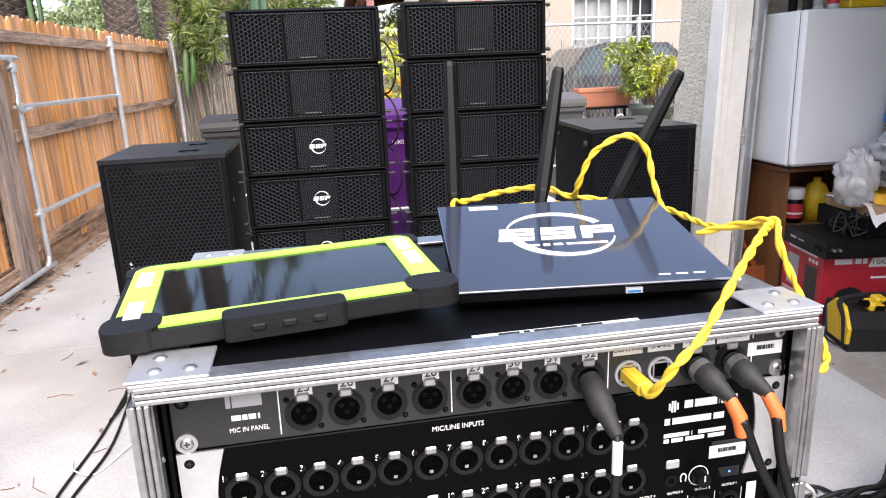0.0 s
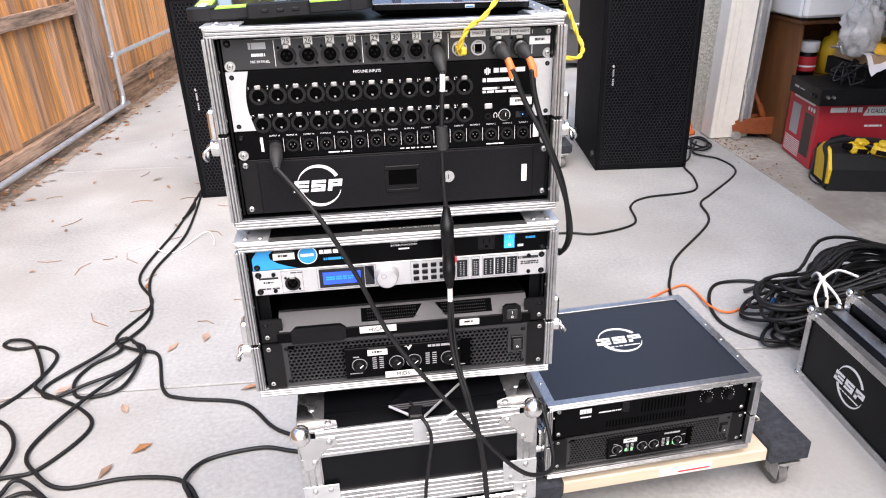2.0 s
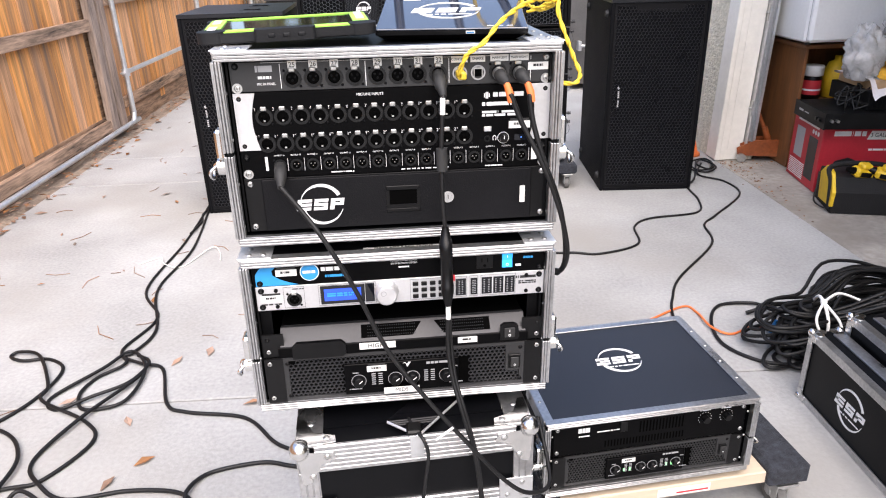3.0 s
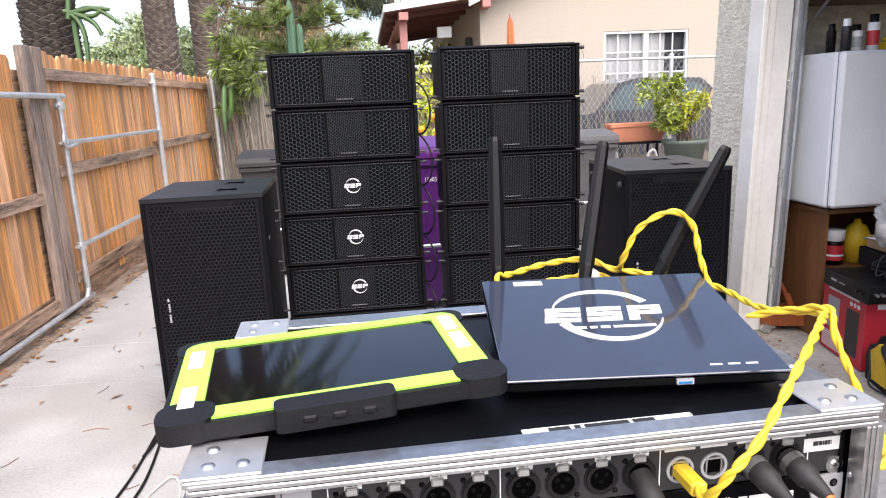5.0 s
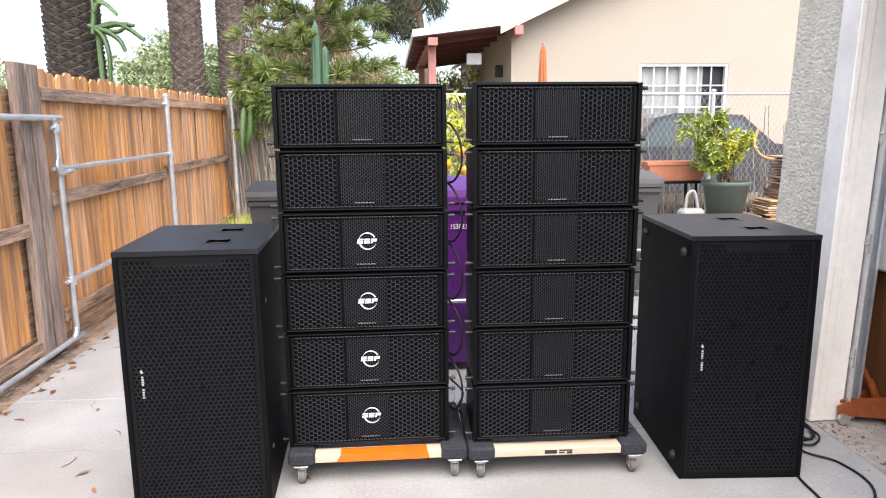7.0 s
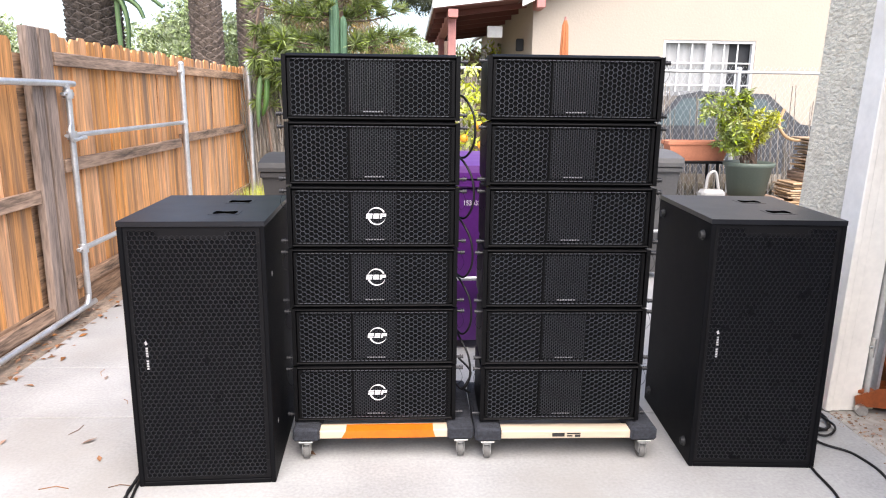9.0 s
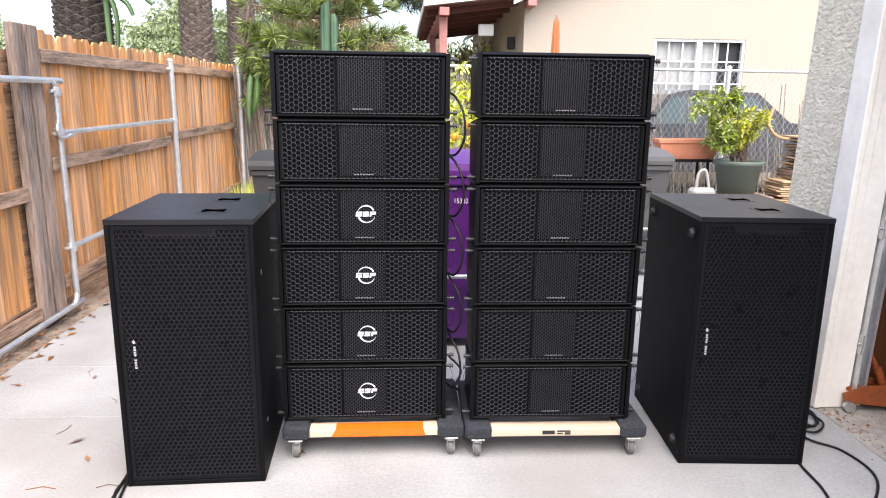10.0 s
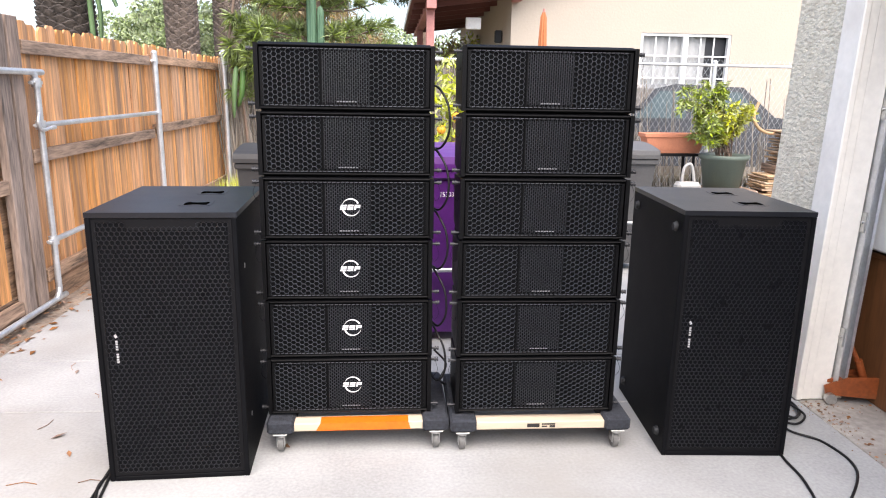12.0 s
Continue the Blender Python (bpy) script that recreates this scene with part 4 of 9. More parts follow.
    for x in (a + 0.009, c - 0.009):
        for z in (0.10, 0.33, 0.56, 0.79, 1.01):
            k = Kit()
            k.cyl((x, 0.0064, z), (x, 0.0045, z), 0.004, 10)
            part("screw", k, "plastic", sb)
    k = Kit()
    rn = random.Random(2)
    z = 0.505
    for i in range(9):
        if i != 4:
            k.box(-w + 0.068, -w + 0.077, 0.0045, 0.0052, z, z + 0.0075)
        z += 0.0105
    k.prism([(-w + 0.069, 0.606), (-w + 0.078, 0.610), (-w + 0.072, 0.624), (-w + 0.064, 0.618)], 0.0045, 0.0052)
    part("nameplate", k, "printgrey", sb, "small upright grey maker's plate")
    for y in (0.08, SD - 0.08):
        for z in (0.08, SH - 0.08):
            k = Kit()
            k.cyl((-w, y, z), (-w - 0.006, y, z), 0.022, 18)
            k.cyl((-w - 0.006, y, z), (-w - 0.016, y, z), 0.019, 18, 0.016)
            part("foot", k, "rubber", sb, "round rubber foot on the side panel")
    for z in (0.22, 0.86):
        k = Kit()
        k.ring((w, 0.12, z), (1, 0, 0), 0.006, 0.011, 0.001, 14)
        part("rigging_point", k, "screw", sb)
    return sb


s1 = subwoofer()
s1.matrix_basis = pose(0.105, 4.253, 0, 0, 0, 2.2)
s2 = copy_thing(s1, pose(2.415, 4.330, 0, 0, 0, -3.2))


# ---- furniture dollies ----
def dolly(at, w, d, rz, painted, label):
    dl = thing("furniture_dolly", at, label, "dolly", "wooden furniture dollies", rz=rz)
    z0, z1 = 0.098, 0.136
    for y0, y1 in ((0.018, 0.090), (d - 0.085, d - 0.012)):
        b = part("board", Kit().box(-w / 2 + 0.02, w / 2 - 0.02, y0, y1, z0 + 0.005, z1 + 0.003, 0.003), "pine", dl, "bare pine board")
        if painted == "orange" and y0 < 0.1:
            rn = random.Random(3)
            n = 24
            top = [(-0.165 + 0.38 * i / n, z1 + 0.0038 + 0.0004 * rn.random()) for i in range(n + 1)]
            bot = [(-0.185 + 0.41 * i / n, z0 + 0.0058 + 0.0012 * rn.random()) for i in range(n + 1)]
            k = Kit()
            k.prism(bot + top[::-1], y0 - 0.0012, y0 + 0.060)
            part("paint_mark", k, "orange", b, "rough sprayed orange paint")
        if painted == "stencil" and y0 < 0.1:
            k = Kit()
            k.box(-0.06, -0.005, y0 - 0.0006, y0, 0.112, 0.130)
            k.box(0.005, 0.03, y0 - 0.0006, y0, 0.112, 0.119)
            k.box(0.005, 0.065, y0 - 0.0006, y0, 0.123, 0.130)
            k.box(0.04, 0.065, y0 - 0.0006, y0, 0.110, 0.121)
            part("stencil", k, "ink", b, "faint black stencil mark")
        if painted == "sticker" and y0 < 0.1:
            part("sticker", Kit().box(-0.02, 0.12, y0 - 0.0006, y0, 0.108, 0.132), "tape", b, "white paper sticker")
            part("stripe", Kit().box(0.03, 0.115, y0 - 0.001, y0 - 0.0006, 0.113, 0.118), "redlabel", b, "red print line")
    for s in (-1, 1):
        x0, x1 = sorted((s * w / 2, s * (w / 2 - 0.115)))
        part("pad", Kit().box(x0, x1, 0, d, z0, z1 + 0.022, 0.010), "carpet", dl, "charcoal carpet pad")
        for y in (0.032, d - 0.06):
            cx = s * (w / 2 - 0.055)
            cst = part("caster", Kit().box(cx - 0.03, cx + 0.03, y - 0.03, y + 0.03, z0 - 0.006, z0 - 0.0005, 0.001).cyl((cx, y, z0 - 0.006), (cx, y, z0 - 0.02), 0.022, 14).box(cx - 0.017, cx - 0.014, y - 0.012, y + 0.035, 0.03, z0 - 0.015).box(cx + 0.014, cx + 0.017, y - 0.012, y + 0.035, 0.03, z0 - 0.015), "screw", dl, "swivel steel caster")
            k = Kit()
            k.cyl((cx - 0.012, y + 0.02, 0.038), (cx + 0.012, y + 0.02, 0.038), 0.038, 22)
            part("wheel", k, "wheel", cst)
            k = Kit()
            k.cyl((cx - 0.018, y + 0.02, 0.038), (cx + 0.018, y + 0.02, 0.038), 0.010, 10)
            part("axle", k, "screw", cst)
    return dl


dolly((0.815, 4.419, 0), 0.785, 0.515, 0.5, "orange", "pine furniture dolly with charcoal carpet ends and orange paint")
dolly((1.612, 4.397, 0), 0.800, 0.515, -0.5, "stencil", "pine furniture dolly with charcoal carpet ends under the array")


# ---- rack cases ----
U = 0.04445
HALF = 0.2413


def ridged(kit, axis, a, b, c0, c1, front, depth, n=4):
    """A grooved aluminium strip: along x or z from a to b, across from c0 to c1, its front at y = front."""
    step = (c1 - c0) / n
    for i in range(n):
        lo, hi = c0 + i * step, c0 + (i + 1) * step - step * 0.16
        if axis == "x":
            kit.box(a, b, front, front + depth, lo, hi, 0.0008)
        else:
            kit.box(lo, hi, front, front + depth, a, b, 0.0008)
    if axis == "x":
        kit.box(a, b, front + depth * 0.4, front + depth, c0, c1)
    else:
        kit.box(c0, c1, front + depth * 0.4, front + depth, a, b)


def rivet(kit, p, axis, r=0.0045):
    ax = Vector(axis)
    kit.tube([Vector(p), Vector(p) + ax * 0.0012, Vector(p) + ax * 0.002], r, 10, True, [r, r * 0.8, r * 0.35])


def latch(case, x, y, z, s):
    """A butterfly latch on the side at x; s is the way it faces."""
    k = Kit()
    a, b = sorted((x, x + s * 0.003))
    k.box(a, b, y - 0.028, y + 0.028, z - 0.055, z + 0.055, 0.001)
    plate = part("latch", k, "chrome", case, "chrome butterfly latch")
    k = Kit()
    a, b = sorted((x + s * 0.003, x + s * 0.016))
    k.box(a, b, y - 0.016, y + 0.016, z - 0.012, z + 0.034, 0.004)
    part("hook", k, "chrome", plate)
    k = Kit()
    k.cyl((x + s * 0.004, y, z - 0.026), (x + s * 0.018, y, z - 0.026), 0.013, 14)
    k.tube(spline([(x + s * 0.014, y - 0.004, z - 0.020), (x + s * 0.028, y - 0.016, z - 0.03), (x + s * 0.028, y, z - 0.045), (x + s * 0.028, y + 0.016, z - 0.03), (x + s * 0.014, y + 0.004, z - 0.020)], 5), 0.003, 6)
    part("turn", k, "chrome", plate)
    k = Kit()
    for dz in (-0.045, 0.045):
        for dy in (-0.02, 0.02):
            rivet(k, (x + s * 0.003, y + dy, z + dz), (s, 0, 0), 0.004)
    part("rivets", k, "screw", plate)


def rack_case(at, w, h, d, label, top="lam", strips=True, rz=0.0, joint=0.45, e=0.030, emblem_r=0.0, lid_edge=0.030, plates=True, feet=0.0):
    """A flight case open in front: panels, edge strips, corner plates, latches, rails."""
    c = thing("rack_case", at, label, "flight case", "stacked flight cases", rz=rz)
    x0, x1 = -w / 2, w / 2
    for name, q in (("top_panel", (x0 + 0.004, x1 - 0.004, 0.004, d - 0.004, h - 0.012, h - 0.003)), ("bottom_panel", (x0 + 0.004, x1 - 0.004, 0.004, d - 0.004, 0.003, 0.012)),
                    ("side_panel", (x0 + 0.003, x0 + 0.012, 0.004, d - 0.004, 0.012, h - 0.012)), ("side_panel", (x1 - 0.012, x1 - 0.003, 0.004, d - 0.004, 0.012, h - 0.012)),
                    ("back_panel", (x0 + 0.012, x1 - 0.012, d - 0.013, d - 0.004, 0.012, h - 0.012))):
        part(name, Kit().box(*q), top if name == "top_panel" else "lam", c)
    # front mouth, with a joint where the lid meets the body
    zj = h * joint
    f = 0.0135
    for z0, z1 in ((h - f, h), (0.0, f)):
        k = Kit()
        ridged(k, "x", x0 + 0.004, x1 - 0.004, z0, z1, 0.0, 0.016, 3)
        part("edge_strip", k, "alu", c, "grooved aluminium edge")
    for s in (-1, 1):
        for z0, z1 in ((f, zj - 0.003), (zj + 0.003, h - f)):
            k = Kit()
            a, b = (x0, x0 + f) if s < 0 else (x1 - f, x1)
            ridged(k, "z", z0, z1, a, b, 0.0, 0.016, 3)
            part("edge_strip", k, "alu", c, "grooved aluminium edge")
            k = Kit()
            sx = x0 if s < 0 else x1
            k.box(sx - 0.0012, sx + 0.0012, 0.0, e, z0, z1)
            part("edge_angle", k, "alu", c)
    # edges of the lid and foot, running back
    for z, nm in ((h, 1), (0, -1)):
        for s in (-1, 1):
            k = Kit()
            sx = s * w / 2
            a, b = sorted((sx, sx - s * lid_edge))
            zz = (h - 0.002, h + 0.0012) if nm > 0 else (-0.0012, 0.002)
            k.box(a, b, 0.016, d, *zz, 0.0008)
            part("edge_angle", k, "alu", c)
            k = Kit()
            a, b = sorted((sx + s * 0.0012, sx - s * 0.0015))
            zz = (h - e, h) if nm > 0 else (0, e)
            k.box(a, b, 0.016, d, *zz, 0.0006)
            part("edge_angle", k, "alu", c)
        k = Kit()
        zz = (h - 0.002, h + 0.0012) if nm > 0 else (-0.0012, 0.002)
        k.box(x0 + lid_edge, x1 - lid_edge, d - lid_edge, d, *zz, 0.0008)
        part("edge_angle", k, "alu", c)
        if nm > 0:
            k = Kit()
            k.box(x0 + 0.001, x1 - 0.001, 0.0005, 0.020, h - 0.003, h + 0.0013, 0.0008)
            part("edge_angle", k, "alu", c)
        k = Kit()
        k.box(x0, x1, d - 0.0015, d + 0.0012, *((h - e, h) if nm > 0 else (0, e)))
        part("edge_angle", k, "alu", c)
    # corner plates
    for s in (-1, 1) if plates else ():
        for y0, y1 in ((0.003, 0.055), (d - 0.055, d + 0.001)):
            sx = s * w / 2
            a, b = sorted((sx + s * 0.002, sx - s * 0.052))
            k = Kit()
            k.box(a, b, y0, y1, h + 0.0010, h + 0.0030, 0.0008)
            cp = part("corner_plate", k, "galv", c, "steel corner plate")
            k = Kit()
            for dx, dy in ((0.015, 0.015), (0.038, 0.015), (0.015, 0.038)):
                yy = y0 + dy if y0 < 0.1 else y1 - dy
                rivet(k, (sx - s * dx, yy, h + 0.003), (0, 0, 1), 0.005)
            part("rivets", k, "screw", cp)
    if feet:
        for fx in (-w / 2 + 0.05, w / 2 - 0.05):
            for fy in (0.06, d - 0.06):
                part("foot", Kit().cyl((fx, fy, -feet), (fx, fy, 0.0025), 0.016, 16, 0.019), "rubber", c, "black rubber foot")
    # rails with holes
    for s in (-1, 1):
        k = Kit()
        a, b = sorted((s * (HALF - 0.002), s * (HALF - 0.020)))
        k.box(a, b, 0.034, 0.037, 0.018, h - 0.018)
        a, b = sorted((s * (HALF + 0.001), s * (HALF - 0.002)))
        k.box(a, b, 0.020, 0.052, 0.018, h - 0.018)
        rail = part("rack_rail", k, "rigging", c, "black steel rack rail")
        k = Kit()
        z = 0.03
        while z < h - 0.025:
            rivet(k, (s * (HALF + 0.004), 0.013, z), (0, -1, 0), 0.0028)
            z += 0.07
        part("rivets", k, "screw", rail)
    for s in (-1, 1):
        latch(c, s * w / 2, 0.035, zj, s)
    k = Kit()
    for s in (-1, 1):
        for i in range(4):
            rivet(k, (s * (w / 2 - lid_edge * 0.5), 0.09 + i * (d - 0.18) / 3, h + 0.0012), (0, 0, 1), 0.0042)
            rivet(k, (s * (w / 2 + 0.0012), 0.05 + i * (d - 0.18) / 3, h - 0.014), (s, 0, 0), 0.004)
            rivet(k, (s * (w / 2 + 0.0012), 0.05 + i * (d - 0.18) / 3, 0.014), (s, 0, 0), 0.004)
    part("rivets", k, "screw", c)
    if emblem_r:
        k = emblem(emblem_r).move(pose(0.006, d * 0.56, h - 0.0028, -90, 0, 0))
        part("emblem", k, "print", c, "round white emblem")
    return c


def head(unit, x, z, bright=True, ring=False):
    k = Kit()
    if ring:
        k.ring((x, -0.0015, z), (0, 1, 0), 0.004, 0.0075, 0.0016, 18)
    k.tube([(x, 0, z), (x, -0.0016, z), (x, -0.0026, z)], 0.005, 12, True, [0.0052, 0.0048, 0.003])
    s = part("screw", k, "screw" if bright else "rigging", unit)
    k = Kit()
    k.box(x - 0.002, x + 0.002, -0.0029, -0.0026, z - 0.0005, z + 0.0005)
    k.box(x - 0.0005, x + 0.0005, -0.00291, -0.0026, z - 0.002, z + 0.002)
    part("slot", k, "ink", s)


def unit(name, at, n_u, material, label, category, depth=0.25, rz=0.0, bodymat="dirtyblack", ear=True, y=0.0):
    u = thing(name, at, label, category, "", rz=rz)
    h = n_u * U
    part("front_panel", Kit().box(-HALF, HALF, 0, 0.004, 0.0005, h - 0.0005, 0.0008), material, u)
    part("body", Kit().box(-0.217, 0.217, 0.004, depth, 0.002, h - 0.002, 0.001), bodymat, u)
    return u


def tape(u, x, z, w, h, text="", size=0.007, y=-0.0003, name="label_tape"):
    t = part(name, Kit().box(x - w / 2, x + w / 2, y - 0.0004, y, z - h / 2, z + h / 2), "tape", u, "white label tape")
    if text:
        words(text, size, t, (x, y - 0.0007, z), "ink")
    return t


def sticker(u, x, z, y=-0.0002):
    """A white owner's sticker with a dark head and bar lines."""
    t = part("sticker", Kit().box(x - 0.017, x + 0.017, y - 0.0003, y, z - 0.0075, z + 0.004), "tape", u, "white bar-line sticker")
    k = Kit()
    k.box(x - 0.015, x + 0.015, y - 0.0003, y, z + 0.0045, z + 0.008)
    bars(k, x, z - 0.001, 0.018, 0.0045, 1, y - 0.0004, pieces=8, seed=int(abs(x) * 1e4))
    part("print", k, "ink", t)


def mic_socket(u, x, z, r=0.0115, combo=False, male=False):
    """A round three-pin socket with its latch tab."""
    k = Kit()
    k.ring((x, -0.0022, z), (0, 1, 0), r * 0.80, r * 1.06, 0.0022, 26)
    k.ring((x, -0.0012, z), (0, 1, 0), r * 1.06, r * 1.18, 0.0014, 26)
    s = part("socket", k, "socketblack", u, "black round socket")
    k = Kit()
    k.cyl((x, -0.0004, z), (x, 0.0002, z), r * 0.82, 22)
    part("well", k, "shadeblack", s)
    k = Kit()
    if combo:
        k.ball((x, -0.0008, z), r * 0.34, 10, 5, (1, 0.3, 1))
        k.box(x - r * 0.6, x + r * 0.6, -0.0011, -0.0004, z - r * 0.12, z + r * 0.12)
        part("jack_hole", k, "shadeblack", s)
        k = Kit()
        k.box(x - r * 0.13, x + r * 0.13, -0.0013, -0.0008, z - r * 0.62, z - r * 0.40)
        part("contact", k, "screw", s)
    else:
        for a in (90 + 125, 90, 90 - 125):
            px, pz = x + r * 0.42 * math.cos(radians(a)), z - r * 0.30 * math.sin(radians(a)) + 0.0005
            if male:
                k.cyl((px, -0.0016, pz), (px, -0.0004, pz), r * 0.09, 8)
            else:
                k.ring((px, -0.0009, pz), (0, 1, 0), r * 0.07, r * 0.15, 0.0006, 10)
        part("pins", k, "screw" if male else "rigging", s)
    if not male:
        k = Kit()
        k.box(x - r * 0.42, x + r * 0.42, -0.0034, -0.0002, z + r * 0.86, z + r * 1.42, 0.0012)
        part("tab", k, "screw", s, "steel release tab")
    for sx in (-1, 1):
        k = Kit()
        rivet(k, (x + sx * r * 1.0, -0.0002, z - sx * r * 1.0), (0, -1, 0), 0.0022)
        part("screw", k, "rigging", s)
    return s


# upper case: patch panel, digital mixer, drawer
CX = 0.9960
UPX, UPY, UPZ = 0.9925, 1.454, 0.9615
UH = 0.3005
UPPER = stood((CX, 1.476, 1.2005), (1.0023, 1.4884, 1.1824), 2.97, 0.61)
LOWER = stood((0.992, 1.453, 0.8316), (0.9980, 1.4672, 0.8265), 3.74, 0.83)
BASE = UPPER
up = rack_case((UPX, UPY, UPZ), 0.515, UH, 0.34, "black flight case with aluminium edges, uppermost of the stack", joint=0.50, feet=0.0195)
tape(up, 0.10, UH + 0.002, 0.001, 0.001)
t = part("label_tape", Kit().box(-0.02, 0.115, 0.0205, 0.033, UH - 0.0032, UH - 0.0025), "tape", up, "white label tape on the lid edge")
bars_k = bars(Kit(), 0.05, 0, 0.10, 0.006, 1, 0, pieces=5, seed=8).move(pose(0, 0.027, UH - 0.0020, -90, 0, 0))
part("print", bars_k, "ink", t)
FY = UPY + 0.022
patch = unit("patch_panel", (CX, FY, UPZ + 0.2390), 1, "panelgrey", "dark grey rack patch panel with eight numbered sockets", "patch panel", 0.10)
for x in (-0.2325, 0.2325):
    for z in (0.0064, 0.038):
        head(patch, x, z, z < 0.02 or x > 0, ring=z < 0.02)
k = Kit()
bars(k, -0.189, 0.0325, 0.030, 0.0115, 1, 0.0, pieces=4, seed=2)
part("maker_mark", k, "printgrey", patch, "outlined grey maker's mark")
k = Kit()
bars(k, -0.189, 0.0205, 0.024, 0.005, 1, 0.0, pieces=5, seed=6)
for x in (-0.168, -0.0425, 0.083, 0.2085):
    k.box(x - 0.0004, x + 0.0004, -0.0004, 0, 0.004, 0.0405)
k.box(-0.195, 0.16, -0.0004, 0, 0.0422, 0.0426)
part("print", k, "print", patch)
words("MIC IN PANEL", 0.0052, patch, (-0.1895, -0.0003, 0.0115), squeeze=0.85)
XS = [-0.151, -0.1203, -0.0893, -0.0588, -0.0250, 0.0053, 0.0358, 0.0663]
for n, x in enumerate(XS):
    mic_socket(patch, x, 0.0185)
    tape(patch, x + 0.001, 0.0385, 0.0125, 0.0115, str(25 + n), 0.0098)
JX = (0.0995, 0.1275)
for x in JX:
    k = Kit()
    k.ring((x, -0.0016, 0.018), (0, 1, 0), 0.009, 0.0112, 0.0018, 24)
    s = part("network_socket", k, "printgrey", patch, "square network socket")
    k = Kit()
    k.box(x - 0.0062, x + 0.0062, -0.0006, 0.0001, 0.0122, 0.0236)
    part("mouth", k, "shadeblack", s)
    k = Kit()
    k.box(x - 0.0068, x + 0.0068, -0.0014, -0.0004, 0.0236, 0.0255)
    k.box(x - 0.0068, x - 0.0056, -0.0014, -0.0004, 0.0118, 0.0236)
    k.box(x + 0.0056, x + 0.0068, -0.0014, -0.0004, 0.0118, 0.0236)
    part("rim", k, "screw", s)
tape(patch, 0.0990, 0.0385, 0.0250, 0.0095, "CONTROL", 0.0053)
tape(patch, 0.1270, 0.0385, 0.0225, 0.0095, "SNAKE", 0.0058)
for x, tx in ((0.1575, "MAIN LEFT"), (0.1890, "MAIN RIGHT")):
    mic_socket(patch, x, 0.0185)
tape(patch, 0.1600, 0.0390, 0.0280, 0.0100, "MAIN LEFT", 0.0048)
tape(patch, 0.1905, 0.0390, 0.0290, 0.0100, "MAIN RIGHT", 0.0046)
sticker(patch, 0.2215, 0.0270)

mixer = unit("digital_mixer", (CX, FY, UPZ + 0.2390 - 3 * U), 3, "panelblack", "black rack digital mixer with two rows of sockets", "audio mixer", 0.24)
for s in (-1, 1):
    k = Kit()
    a = s * 0.2405
    b = s * 0.2125
    n = 10
    z0, z1 = U + 0.001, 3 * U - 0.001
    inner = [(b - s * 0.008 * math.sin(math.pi * i / n) * -1 - s * 0.004, z0 + (z1 - z0) * i / n) for i in range(n + 1)]
    poly = [(a, z0)] + inner + [(a, z1)] if s < 0 else [(a, z1)] + inner[::-1] + [(a, z0)]
    k.prism(poly, -0.0022, -0.0002)
    part("ear", k, "panelsilver", mixer, "silver curved ear")
    for z in (U + 0.008, 3 * U - 0.009):
        head(mixer, s * 0.2325, z, False, ring=True)
    head(mixer, s * 0.2325, 0.0075, True, ring=True)
    head(mixer, s * 0.2325, 0.034, False)
CH = [-0.1985 + 0.0277 * i for i in range(12)]
for r, z in enumerate((3 * U - 0.0375, 3 * U - 0.0795)):
    for i in range(12):
        mic_socket(mixer, CH[i], z, 0.0112, combo=True)
        words(str(12 * r + i + 1), 0.0066, mixer, (CH[i] - 0.0132, -0.0004, z + 0.0118), squeeze=0.95)
words("MIC/LINE INPUTS", 0.0058, mixer, (-0.038, -0.0004, 3 * U - 0.0085), squeeze=0.92)
OUT = [-0.183 + 0.0254 * i for i in range(16)]
k = Kit()
for i in range(16):
    mic_socket(mixer, OUT[i], 0.0195, 0.0083, male=True)
    words("OUTPUT %d" % (16 - i), 0.0031, mixer, (OUT[i], -0.0004, 0.0355))
    k.box(OUT[i] + 0.0119, OUT[i] + 0.0124, -0.0004, 0, 0.010, 0.031)
bars(k, -0.085, 0.0052, 0.04, 0.0022, 1, 0, pieces=5, seed=11)
bars(k, 0.045, 0.0046, 0.08, 0.0022, 1, 0, pieces=8, seed=12)
bars(k, 0.155, 0.0040, 0.03, 0.0022, 1, 0, pieces=3, seed=13)
bars(k, 0.176, 3 * U - 0.0170, 0.050, 0.0085, 1, 0, pieces=4, seed=14)
bars(k, 0.166, 3 * U - 0.0310, 0.064, 0.0070, 1, 0, pieces=4, seed=15)
bars(k, 0.166, 3 * U - 0.0465, 0.064, 0.0105, 2, 0, pieces=5, seed=16)
for i in range(4):
    k.box(0.1370 + i * 0.0024, 0.1386 + i * 0.0024, -0.0004, 0, 3 * U - 0.022 + 0.002 * (i in (0, 3)), 3 * U - 0.012 - 0.002 * (i in (0, 3)))
part("print", k, "print", mixer, "white panel lettering")
k = Kit()
k.box(-0.205, -0.201, -0.0004, 0, 0.012, 0.034)
part("print", k, "print", mixer)
k = Kit()
k.box(0.1370, 0.1490, -0.0022, 0, 3 * U - 0.0735, 3 * U - 0.0655, 0.001)
part("push_button", k, "panelsilver", mixer, "pale square button")
k = Kit()
k.ring((0.1425, -0.001, 3 * U - 0.0855), (0, 1, 0), 0.003, 0.0052, 0.001, 16)
part("headphone_jack", k, "plastic", mixer)
k = Kit()
k.tube(spline([(0.1520, -0.0004, 3 * U - 0.088), (0.1515, -0.0004, 3 * U - 0.083), (0.1540, -0.0004, 3 * U - 0.0805), (0.1565, -0.0004, 3 * U - 0.083), (0.1560, -0.0004, 3 * U - 0.088)], 4), 0.0006, 5)
